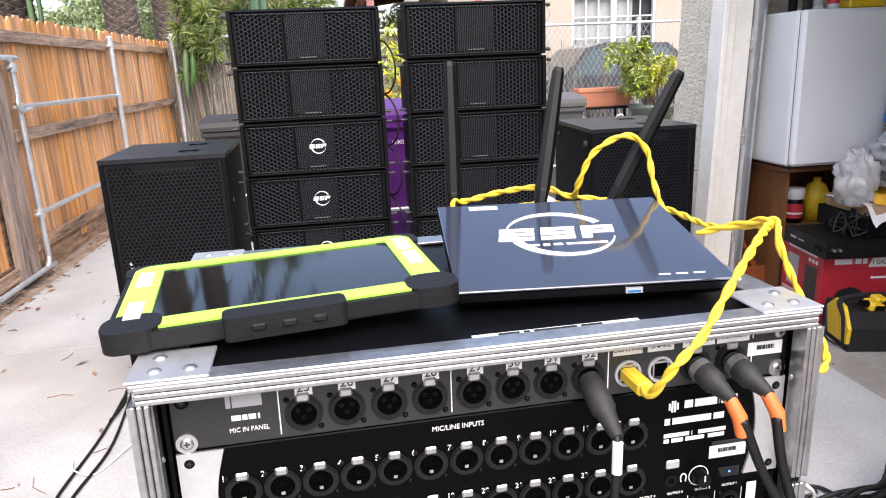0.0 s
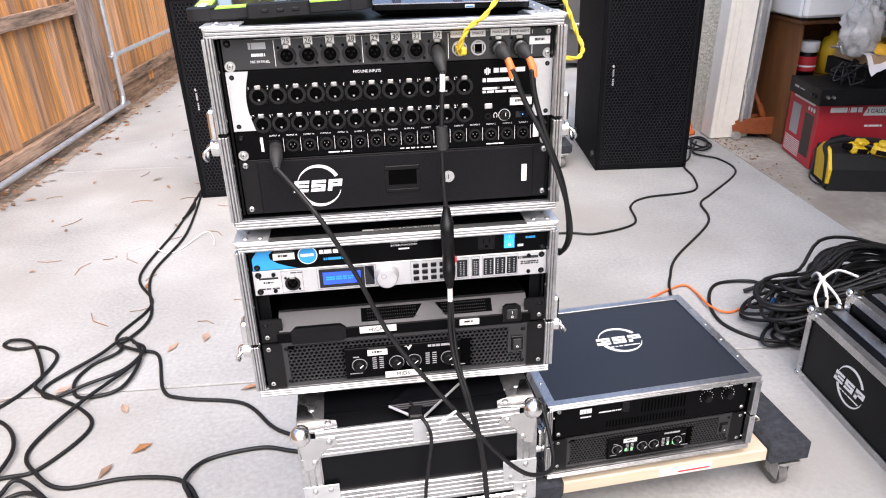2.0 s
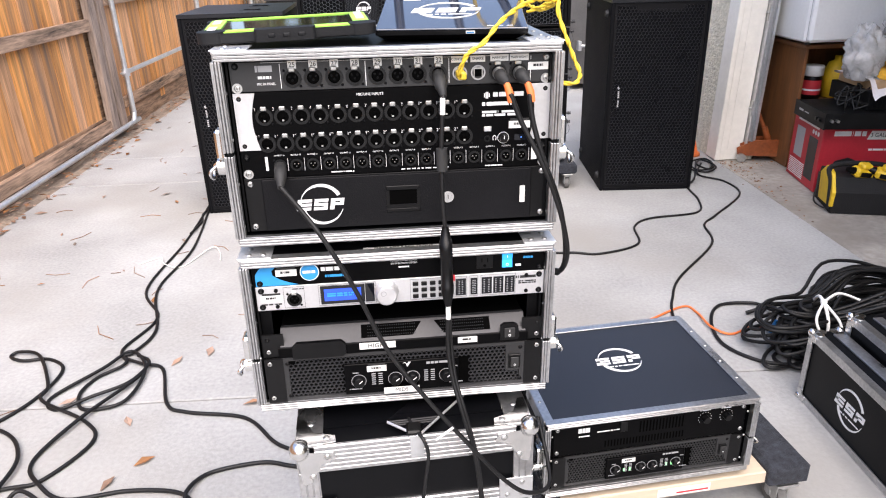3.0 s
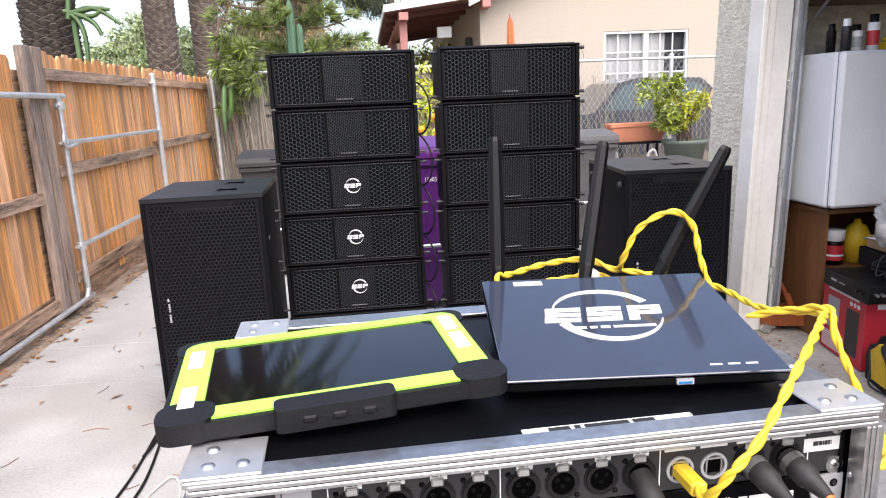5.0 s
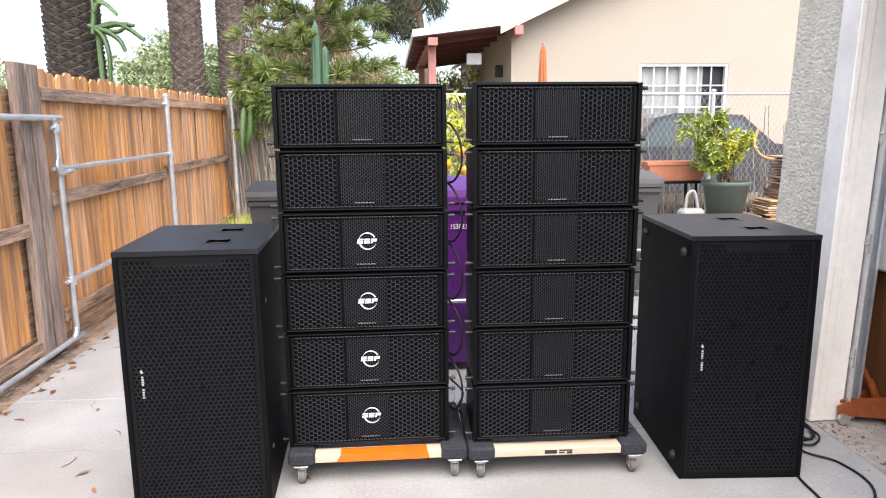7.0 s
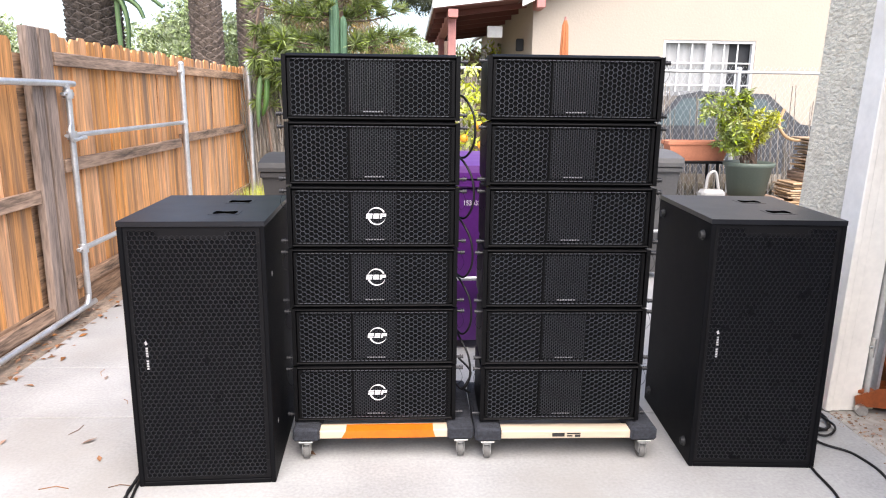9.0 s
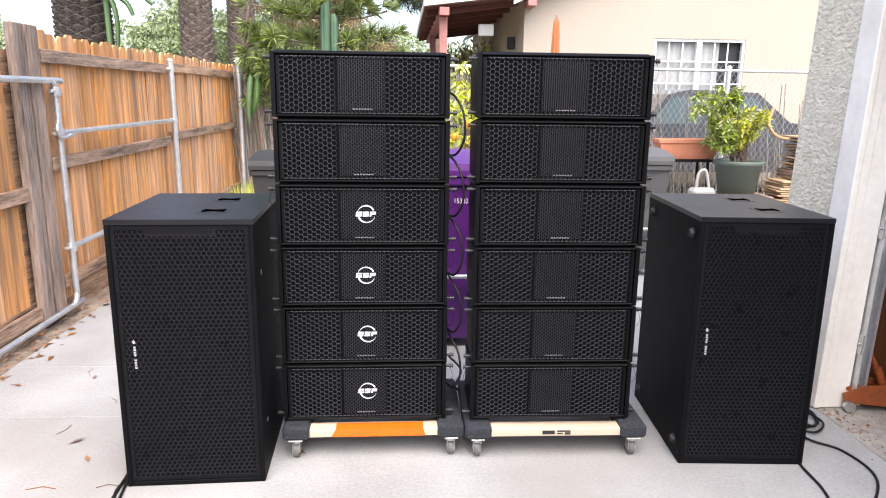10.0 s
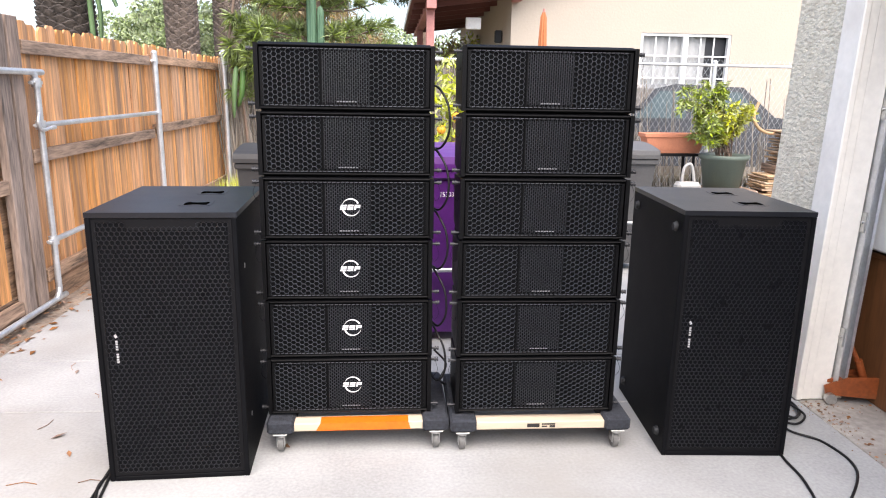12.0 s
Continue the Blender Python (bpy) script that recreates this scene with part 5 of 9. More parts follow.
part("headphone_mark", k, "print", mixer)
k = Kit()
k.ring((0.168, -0.0006, 3 * U - 0.0845), (0, 1, 0), 0.0085, 0.0092, 0.0006, 26)
kb = part("volume_knob", k, "print", mixer, "black knob in a white ring")
k = Kit()
k.cyl((0.168, 0, 3 * U - 0.0845), (0.168, -0.010, 3 * U - 0.0845), 0.0068, 20, 0.006)
part("cap", k, "plastic", kb)
part("pointer", Kit().box(0.1675, 0.1685, -0.0105, -0.010, 3 * U - 0.0845, 3 * U - 0.079), "print", kb)
k = Kit()
k.box(0.1860, 0.2060, -0.0006, 0, 3 * U - 0.0895, 3 * U - 0.0800)
led = part("status_strip", k, "glossblack", mixer)
part("led", Kit().box(0.1960, 0.1975, -0.001, -0.0006, 3 * U - 0.0855, 3 * U - 0.0842), "ledblue", led, "lit blue indicator")
sticker(mixer, 0.1935, 3 * U - 0.0625)
part("sticker", Kit().box(0.2135, 0.2225, -0.0024, -0.0020, 0.012, 0.036), "tape", mixer, "white upright sticker")

drawer = unit("drawer_unit", (CX, FY, UPZ + 0.2390 - 5 * U), 2, "dirtyblack", "black steel rack drawer with recessed pull and lock", "drawer", 0.27)
for x in (-0.2325, 0.2325):
    for z in (0.009, 0.080):
        head(drawer, x, z, True)
part("drawer_front", Kit().box(-0.2145, 0.2145, -0.005, -0.0005, 0.002, 2 * U - 0.002, 0.0012), "drawerblack", drawer, "textured black drawer front")
part("emblem", emblem(0.0340, -0.0051, tail=False).move(Matrix.Translation((-0.124, 0, 0.043))), "print", drawer, "round white emblem")
k = Kit()
k.box(-0.021, 0.033, -0.0068, -0.005, 0.024, 0.030, 0.0008)
k.box(-0.021, 0.033, -0.0068, -0.005, 0.061, 0.068, 0.0008)
k.box(-0.021, -0.016, -0.0068, -0.005, 0.030, 0.061)
k.box(0.028, 0.033, -0.0068, -0.005, 0.030, 0.061)
pull = part("pull", k, "plastic", drawer, "recessed black drawer pull")
part("pocket", Kit().box(-0.016, 0.028, -0.0056, -0.0051, 0.030, 0.061), "shadeblack", pull)
part("lip", Kit().box(-0.016, 0.028, -0.0064, -0.0056, 0.030, 0.037), "plastic", pull)
k = Kit()
k.cyl((0.078, -0.005, 0.046), (0.078, -0.0085, 0.046), 0.0095, 24)
lock = part("lock", k, "chrome", drawer, "chrome cam lock")
part("keyhole", Kit().box(0.0774, 0.0786, -0.0088, -0.0085, 0.0425, 0.0495), "ink", lock)
part("sticker", Kit().box(0.196, 0.2045, -0.0055, -0.0051, 0.030, 0.058), "tape", drawer, "white upright sticker")

# lower case: conditioner, processor, two amplifiers
BASE = LOWER
LOX, LOY, LOZ = 0.9895, 1.440, 0.641
LH = 0.288
lo = rack_case((LOX, LOY, LOZ), 0.515, LH, 0.40, "black flight case with aluminium edges and latches, middle of the stack", joint=0.36, feet=0.028)
k = Kit()
t = part("label_tape", Kit().box(-0.06, 0.075, 0.0215, 0.033, LH - 0.0028, LH - 0.0020), "tape", lo, "white label tape on the lid edge")
words("MAIN AMP RACK FRONT", 0.0088, t, (0.0075, 0.0272, LH - 0.0012), "ink", turn=(0, 0, 0))
GY = LOY + 0.013
LX = 0.9920
ZT = LOZ + 0.2795
cond = unit("power_conditioner", (LX, GY, ZT - U), 1, "panelblack", "black rack power conditioner with lit blue rocker switch", "power conditioner", 0.2)
for x in (-0.2325, 0.2325):
    for z in (0.0064, 0.038):
        head(cond, x, z, False)
k = Kit()
n = 18
outer = [(-0.2390, 0.0015), (-0.175, 0.0015)] + [(-0.198 - 0.020 * math.sin(math.pi * (0.5 + 0.5 * i / n)), 0.004 + 0.038 * i / n) for i in range(4, n + 1)]
k.prism([(-0.2390, 0.0015), (-0.170, 0.0015), (-0.185, 0.006), (-0.200, 0.012), (-0.211, 0.020), (-0.212, 0.028), (-0.205, 0.035), (-0.193, 0.041), (-0.176, 0.0435), (-0.205, 0.0435), (-0.222, 0.040), (-0.232, 0.032), (-0.2390, 0.022)], -0.0005, 0)
part("blue_flash", k, "blue", cond, "curved blue printed flash")
k = Kit()
k.cyl((-0.1515, -0.0006, 0.0225), (-0.1515, 0, 0.0225), 0.0155, 32)
dsk = part("round_mark", k, "print", cond, "round blue maker's mark")
part("disc", Kit().cyl((-0.1515, -0.0008, 0.0225), (-0.1515, -0.0006, 0.0225), 0.0142, 32), "blue", dsk)
part("print", bars(Kit(), -0.1515, 0.0225, 0.022, 0.006, 1, -0.0008, pieces=3, seed=5), "print", dsk)
k = bars(Kit(), -0.116, 0.0255, 0.034, 0.0085, 1, 0, pieces=4, seed=21)
part("print", k, "print", cond)
part("print", bars(Kit(), -0.110, 0.0130, 0.034, 0.0055, 1, 0, pieces=4, seed=22), "blue", cond)
words("POWER CONDITIONER", 0.0042, cond, (0.003, -0.0004, 0.0335))
words("DISTRIBUTION SYSTEM", 0.0042, cond, (0.003, -0.0004, 0.0283))
part("print", bars(Kit(), 0.003, 0.0215, 0.018, 0.003, 1, 0, pieces=2, seed=23), "print", cond)
k = Kit()
k.box(0.1235, 0.1525, -0.0022, 0, 0.010, 0.0375, 0.001)
oc = part("outlet", k, "plastic", cond, "black power outlet")
k = Kit()
k.box(0.1325, 0.1340, -0.0025, -0.0022, 0.022, 0.029)
k.box(0.1420, 0.1435, -0.0025, -0.0022, 0.022, 0.029)
k.cyl((0.138, -0.0025, 0.0155), (0.138, -0.0022, 0.0155), 0.0026, 10)
part("slots", k, "shadeblack", oc)
k = Kit()
k.box(0.1655, 0.1865, -0.0020, 0, 0.009, 0.0385, 0.001)
rk = part("switch", k, "plastic", cond, "power switch")
k = Kit()
k.prism_x([(-0.002, 0.0115), (-0.0055, 0.0115), (-0.0030, 0.024), (-0.0065, 0.036), (-0.002, 0.036)], 0.1675, 0.1845)
part("rocker", k, "bluelamp", rk, "lit blue rocker")
k = Kit()
k.ring((0.176, -0.0052, 0.0165), (0, 1, 0), 0.0016, 0.0024, 0.0008, 14)
k.box(0.1756, 0.1764, -0.0062, -0.005, 0.029, 0.034)
part("marks", k, "print", rk)
for z in (0.0125, 0.0365):
    part("badge", Kit().box(0.1910, 0.2005, -0.0005, 0, z - 0.002, z + 0.002), "print", cond)
part("print", bars(Kit(), 0.213, 0.0255, 0.018, 0.005, 1, 0, pieces=4, seed=26), "blue", cond)
sticker(cond, -0.189, 0.0250)

proc = unit("signal_processor", (LX, GY, ZT - 2 * U), 1, "panelsilver", "silver rack signal processor with lit blue display", "signal processor", 0.2)
for x in (-0.2325, 0.2325):
    for z in (0.0075, 0.037):
        head(proc, x, z, False)
for x in (-0.2085, 0.2105):
    for z in (0.0075, 0.037):
        k = Kit()
        k.cyl((x, 0, z), (x, -0.002, z), 0.0034, 12)
        part("screw", k, "rigging", proc)
sticker(proc, -0.2170, 0.0240)
mic_socket(proc, -0.1800, 0.0185, 0.0105)
k = Kit()
for x0, x1 in ((-0.197, -0.163), (-0.140, -0.045), (0.012, 0.086), (0.0875, 0.108), (0.1130, 0.1270), (0.1320, 0.192)):
    k.box(x0, x1, -0.0003, 0, 0.0415, 0.0419)
    k.box(x0, x1, -0.0003, 0, 0.0035, 0.0039)
    k.box(x0, x0 + 0.0004, -0.0003, 0, 0.0039, 0.0415)
    k.box(x1 - 0.0004, x1, -0.0003, 0, 0.0039, 0.0415)
bars(k, 0.212, 0.0335, 0.040, 0.006, 1, 0, pieces=3, seed=31)
bars(k, 0.214, 0.0235, 0.034, 0.0075, 2, 0, pieces=5, seed=32)
bars(k, -0.216, 0.0115, 0.036, 0.003, 1, 0, pieces=5, seed=33)
bars(k, -0.172, 0.0375, 0.02, 0.002, 1, 0, pieces=4, seed=34)
part("print", k, "ink", proc, "fine black panel lines and lettering")
k = Kit()
k.box(-0.137, -0.064, -0.0010, 0, 0.006, 0.040, 0.0005)
bz = part("display", k, "glossblack", proc, "display in a black bezel")
part("glass", Kit().box(-0.131, -0.070, -0.0013, -0.0010, 0.012, 0.034), "lcd", bz, "lit blue display")
part("text_line", bars(Kit(), -0.101, 0.0225, 0.050, 0.008, 2, -0.0013, pieces=6, seed=35), "blue", bz)
part("dark_window", Kit().box(-0.063, -0.048, -0.0008, 0, 0.006, 0.040), "glossblack", proc)
k = Kit()
k.tube([(-0.028, 0, 0.022), (-0.028, -0.003, 0.022), (-0.028, -0.003, 0.022), (-0.028, -0.016, 0.022), (-0.028, -0.018, 0.022)], 0.019, 36, True, [0.0205, 0.0200, 0.0185, 0.0175, 0.0155])
dial = part("dial", k, "panelsilver", proc, "large silver turning dial")
part("dimple", Kit().ring((-0.033, -0.0184, 0.027), (0, 1, 0), 0.0035, 0.0048, 0.0005, 18), "printgrey", dial)
for i in range(5):
    for j in range(3):
        x, z = 0.0210 + i * 0.0145, 0.0105 + j * 0.0115
        part("button", Kit().box(x - 0.0048, x + 0.0048, -0.0025, 0, z - 0.0038, z + 0.0038, 0.001), "plastic", proc, "small black button")
for x0, x1, c in ((0.0890, 0.1065, 2), (0.1145, 0.1260, 2), (0.1335, 0.1510, 1), (0.1535, 0.1710, 1), (0.1735, 0.1905, 1)):
    mt = part("meter", Kit().box(x0, x1, -0.0008, 0, 0.0065, 0.0375), "glossblack", proc, "black level meter")
    k = Kit()
    for i in range(8):
        for cx in ([0.35, 0.65] if c == 2 else [0.25, 0.7]):
            x = x0 + (x1 - x0) * cx
            k.box(x - 0.0012, x + 0.0012, -0.0010, -0.0008, 0.0095 + i * 0.0033, 0.0105 + i * 0.0033)
    part("segments", k, "printgrey", mt)

amp1 = thing("power_amplifier", (LX, GY, ZT - 4 * U), "gunmetal faced rack power amplifier labelled for highs", "amplifier")
# amplifier body coloured near black for the shade inside the case
part("body", Kit().box(-0.212, 0.212, 0.031, 0.30, 0.003, 0.0405, 0.001), "shadeblack", amp1)
k = Kit()
k.prism_x([(-0.004, 0.001), (0.004, 0.001), (0.030, 0.043), (0.022, 0.043), (-0.004, 0.020)], -0.212, 0.212)
part("front_panel", k, "gunmetal", amp1, "sloping gunmetal front")
part("lower_front", Kit().box(-0.216, 0.216, -0.0065, -0.0045, 0.0005, 0.019, 0.0006), "panelblack", amp1)
for s in (-1, 1):
    a, b = sorted((s * 0.206, s * HALF))
    part("ear", Kit().box(a, b, -0.002, 0.002, 0.0005, U - 0.001), "dirtyblack", amp1, "black rack ear")
    head(amp1, s * 0.2325, 0.010, True)
    head(amp1, s * 0.2325, 0.034, False)
tilt = lambda z: -0.004 + (z - 0.020) * 26 / 23
k = Kit()
k.prism([(-0.192, -0.001), (-0.108, -0.001), (-0.102, 0.004), (-0.102, 0.022), (-0.110, 0.029), (-0.184, 0.029), (-0.192, 0.021)], -0.012, -0.0045)
part("cover", k, "plastic", amp1, "black moulded cover plate")
for x0, x1, lean in ((-0.075, 0.03, -0.016), (0.052, 0.150, 0.016)):
    k = Kit()
    z0, z1 = 0.0245, 0.0405
    k.add([(x0 + max(0, lean), tilt(z0) - 0.0008, z0), (x1 + min(0, lean), tilt(z0) - 0.0008, z0), (x1, tilt(z1) - 0.0008, z1), (x0, tilt(z1) - 0.0008, z1)], [(0, 1, 2, 3)])
    vt = part("vent", k, "shadeblack", amp1, "perforated vent")
    k = Kit()
    for i in range(22):
        for j in range(4):
            x = x0 + 0.012 + (x1 - x0 - 0.024) * i / 21
            z = z0 + 0.002 + 0.0038 * j
            k.box(x - 0.0012, x + 0.0004, tilt(z) - 0.0013, tilt(z) - 0.0009, z - 0.0008, z + 0.0012)
    part("mesh", k, "gunmetal", vt)
k = Kit()
k.prism([(0.166, 0.006), (0.196, 0.006), (0.200, 0.012), (0.197, 0.034), (0.190, 0.039), (0.172, 0.039), (0.166, 0.034)], -0.010, -0.0045)
sw = part("switch", k, "plastic", amp1, "black power switch")
k = Kit()
k.box(0.1725, 0.1915, -0.0125, -0.010, 0.012, 0.031, 0.001)
part("rocker", k, "rubber", sw)
k = Kit()
k.ring((0.182, -0.0129, 0.0165), (0, 1, 0), 0.0014, 0.0022, 0.0005, 12)
k.box(0.1816, 0.1824, -0.0129, -0.0125, 0.023, 0.028)
part("marks", k, "print", sw)
tape(amp1, -0.048, 0.0125, 0.062, 0.0125, "HIGHS", 0.0115, y=-0.0068)
sticker(amp1, 0.1085, 0.0125, y=-0.0068)


def vent_amp(at, rz, label, lit=False, tag=""):
    """Two-unit amplifier: honeycomb vents either side of a black control plate."""
    u = thing("power_amplifier", at, label, "amplifier", rz=rz)
    h = 2 * U
    part("body", Kit().box(-0.215, 0.215, 0.010, 0.28, 0.002, h - 0.002, 0.001), "dirtyblack", u)
    k = Kit()
    pt = 0.0078
    fr = 0.214
    cs = hexes(-fr + 0.008, fr - 0.008, 0.005, h - 0.005, pt, lambda x, z: (abs(x) > 0.112 and z > 0.008) or (z > h - 0.020 and abs(x) < 0.112))
    cs = [(x, z) for x, z in cs if not (x > 0.178 and z > 0.030) and not (abs(x) > 0.19 and z > h - 0.016)]
    k.cells(cs, hexagon(pt / math.sqrt(3) * 1.001), hexagon(pt / math.sqrt(3) * 0.78), 0.003)
    part("vent_grille", k, "gunmetal" if not lit else "panelgrey", u, "perforated honeycomb vent")
    part("front_panel", Kit().box(-fr, fr, 0.003, 0.006, 0.001, h - 0.001), "shadeblack", u)
    k = Kit()
    k.box(-fr, fr, -0.001, 0.0029, 0.0005, 0.0085)
    k.box(-fr, fr, -0.001, 0.0029, h - 0.0065, h - 0.0005)
    k.box(-fr, -fr + 0.012, -0.001, 0.0029, 0.0085, h - 0.0065)
    k.box(fr - 0.040 + 0.003, fr, -0.0012, 0.0029, 0.030, h - 0.0064)
    k.box(fr - 0.012, fr, -0.001, 0.0029, 0.0085, 0.030)
    part("surround", k, "panelgrey", u)
    pl = part("control_plate", Kit().box(-0.108, 0.092, -0.0045, 0.002, 0.007, h - 0.021, 0.001), "panelblack", u, "black control plate")
    for s in (-1, 1):
        a, b = sorted((s * 0.210, s * HALF))
        part("ear", Kit().box(a, b, -0.002, 0.003, 0.0005, h - 0.001), "dirtyblack", u, "black rack ear")
        for z in (0.010, h - 0.010):
            head(u, s * 0.2325, z, True)
        for z in (0.012, h - 0.012):
            k = Kit()
            rivet(k, (s * 0.203, -0.0012, z), (0, -1, 0), 0.004)
            part("screw", k, "rigging", u)
    for x in (-0.084, -0.020, 0.010, 0.070):
        k = Kit()
        k.ring((x, -0.0052, 0.034), (0, 1, 0), 0.0122, 0.0130, 0.0007, 28)
        kn = part("knob", k, "printgrey", u, "black level knob in a pale ring")
        part("cap", Kit().tube([(x, -0.0045, 0.034), (x, -0.013, 0.034), (x, -0.0145, 0.034)], 0.0105, 24, True, [0.0110, 0.0098, 0.0085]), "plastic", kn)
        ang = radians(-50)
        k = Kit()
        k.box(-0.0007, 0.0007, -0.0150, -0.0144, 0.001, 0.0085)
        k.move(pose(x, 0, 0.034, 0, 50, 0) @ Matrix.Identity(4))
        part("pointer", k, "print", kn)
    k = Kit()
    for x in (-0.058, -0.046, 0.034, 0.046):
        for i in range(6):
            k.box(x - 0.0036, x + 0.0036, -0.0048, -0.0045, 0.0245 + i * 0.0042, 0.0262 + i * 0.0042)
    bars(k, -0.088, 0.0505, 0.012, 0.0022, 1, -0.0045, pieces=2, seed=41)
    bars(k, 0.086, 0.0505, 0.012, 0.0022, 1, -0.0045, pieces=2, seed=42)
    bars(k, -0.088, 0.0175, 0.026, 0.0022, 1, -0.0045, pieces=3, seed=43)
    bars(k, 0.088, 0.0175, 0.026, 0.0022, 1, -0.0045, pieces=3, seed=44)
    bars(k, 0.058, 0.0605, 0.046, 0.0055, 1, -0.0045, pieces=4, seed=45)
    part("print", k, "printgrey", pl)
    if lit:
        for x in (-0.062, -0.047, 0.047, 0.060):
            part("led", Kit().box(x - 0.002, x + 0.002, -0.0052, -0.0045, 0.026, 0.034, 0.0006), "ledgreen", pl, "lit green indicator")
    else:
        k = Kit()
        k.prism([(-0.006, 0.064), (-0.0015, 0.064), (0.0015, 0.056), (0.008, 0.066), (0.004, 0.066), (0.001, 0.0615), (-0.002, 0.0655)], -0.0049, -0.0045)
        part("maker_mark", k, "print", pl, "small white maker's mark")
    sw = part("switch", Kit().box(0.182, 0.203, -0.0045, 0, 0.036, 0.064, 0.001), "plastic", u, "black power switch")
    part("rocker", Kit().box(0.185, 0.200, -0.0075, -0.0045, 0.040, 0.060, 0.001), "rubber", sw)
    part("mark", Kit().ring((0.1925, -0.0078, 0.0450), (0, 1, 0), 0.0012, 0.0019, 0.0004, 12), "print", sw)
    if tag:
        tape(u, -0.010, 0.0165, 0.062, 0.0125, tag, 0.0105, y=-0.0145)
    sticker(u, -0.052, 0.0590, y=-0.0047)
    return u


vent_amp((LX, GY - 0.006, ZT - 6 * U), 0, "black two unit rack power amplifier labelled for mids", tag="MIDS")

# ---- trunk under the stack ----
BASE = Matrix.Identity(4)
TRX, TRY, TH = 1.009, 1.395, 0.604
trunk = thing("road_trunk", (TRX, TRY, 0), "black road trunk with wide aluminium edges and ball corners", "flight case", "stacked flight cases", rz=4.6)
tw, td = 0.412, 0.50
zl = TH - 0.135
part("body", Kit().box(-tw / 2 + 0.004, tw / 2 - 0.004, 0.004, td - 0.004, 0.10, TH - 0.004), "lam", trunk)
for z0, z1, n in ((TH - 0.055, TH, 6), (zl - 0.050, zl - 0.002, 5), (0.10, 0.15, 5)):
    k = Kit()
    ridged(k, "x", -tw / 2 + 0.03, tw / 2 - 0.03, z0, z1, -0.002, 0.006, n)
    part("edge_strip", k, "alu", trunk, "wide grooved aluminium strip")
for s in (-1, 1):
    for z0, z1 in ((0.15, zl - 0.05), (zl + 0.0, TH - 0.055)):
        k = Kit()
        a, b = (-tw / 2, -tw / 2 + 0.034) if s < 0 else (tw / 2 - 0.034, tw / 2)
        ridged(k, "z", z0, z1, a, b, -0.002, 0.006, 3)
        part("edge_strip", k, "alu", trunk, "wide grooved aluminium strip")
    sx = s * tw / 2
    k = Kit()
    k.box(*sorted((sx + s * 0.002, sx - s * 0.0015)), 0, td, TH - 0.05, TH)
    k.box(*sorted((sx, sx - s * 0.045)), 0.0, td, TH - 0.002, TH + 0.0015)
    k.box(*sorted((sx + s * 0.002, sx - s * 0.0015)), 0, 0.05, 0.1, TH - 0.05)
    part("edge_angle", k, "alu", trunk)
    k = Kit()
    k.ball((sx - s * 0.006, 0.004, TH - 0.008), 0.0185, 18, 12)
    k.prism([(sx - s * (0.0 if s > 0 else 0.0), TH - 0.008), (sx - s * 0.062, TH - 0.014), (sx - s * 0.068, TH - 0.026), (sx - s * 0.040, TH - 0.040), (sx - s * 0.020, TH - 0.075), (sx - s * 0.006, TH - 0.078)][::(-1 if s > 0 else -1) * (1 if s > 0 else -1)], -0.0040, -0.0020)
    k.prism_z([(sx, 0.0), (sx - s * 0.068, 0.004), (sx - s * 0.066, 0.020), (sx - s * 0.028, 0.034), (sx - s * 0.012, 0.072), (sx, 0.074)][::s], TH + 0.0015, TH + 0.0035)
    bc = part("ball_corner", k, "chrome", trunk, "chrome ball corner")
    k = Kit()
    for p in ((0.052, 0.022), (0.024, 0.062)):
        rivet(k, (sx - s * p[0], -0.004, TH - p[1]), (0, -1, 0), 0.006)
        rivet(k, (sx - s * p[0], p[1] - 0.006, TH + 0.0035), (0, 0, 1), 0.006)
    part("rivets", k, "screw", bc)
    # side bracket where the lid meets
    k = Kit()
    a, b = sorted((sx + s * 0.002, sx - s * 0.060))
    k.box(a, b, -0.0042, -0.0022, zl - 0.030, zl + 0.020, 0.0006)
    a, b = sorted((sx + s * 0.002, sx - s * 0.040))
    k.box(a, b, -0.0042, -0.0022, zl - 0.075, zl - 0.032, 0.0006)
    br = part("bracket", k, "galv", trunk, "riveted steel bracket")
    k = Kit()
    for px, pz in ((0.018, 0.008), (0.045, 0.008), (0.018, -0.018), (0.045, -0.018), (0.02, -0.045), (0.02, -0.064)):
        rivet(k, (sx - s * px, -0.0042, zl + pz), (0, -1, 0), 0.0052)
    part("rivets", k, "screw", br)
for x in (-0.105, 0.125):
    k = Kit()
    k.box(x - 0.066, x + 0.066, -0.006, -0.001, zl - 0.088, zl - 0.054, 0.003)
    hd = part("handle", k, "chrome", trunk, "chrome spring handle")
    k = Kit()
    k.tube(spline([(x - 0.052, -0.008, zl - 0.072), (x - 0.054, -0.016, zl - 0.110), (x - 0.046, -0.018, zl - 0.124), (x + 0.046, -0.018, zl - 0.124), (x + 0.054, -0.016, zl - 0.110), (x + 0.052, -0.008, zl - 0.072)], 6), 0.0045, 8)
    part("bail", k, "chrome", hd)
    part("grip", Kit().cyl((x - 0.036, -0.018, zl - 0.124), (x + 0.036, -0.018, zl - 0.124), 0.0095, 14), "rubber", hd)
    k = Kit()
    for dx in (-0.055, -0.02, 0.02, 0.055):
        rivet(k, (x + dx, -0.006, zl - 0.062), (0, -1, 0), 0.0048)
    part("rivets", k, "screw", hd)
k = Kit()
k.box(-0.012, 0.012, -0.005, -0.001, TH - 0.044, TH + 0.003, 0.001)
k.box(-0.012, 0.012, -0.004, 0.010, TH + 0.0015, TH + 0.003, 0.001)
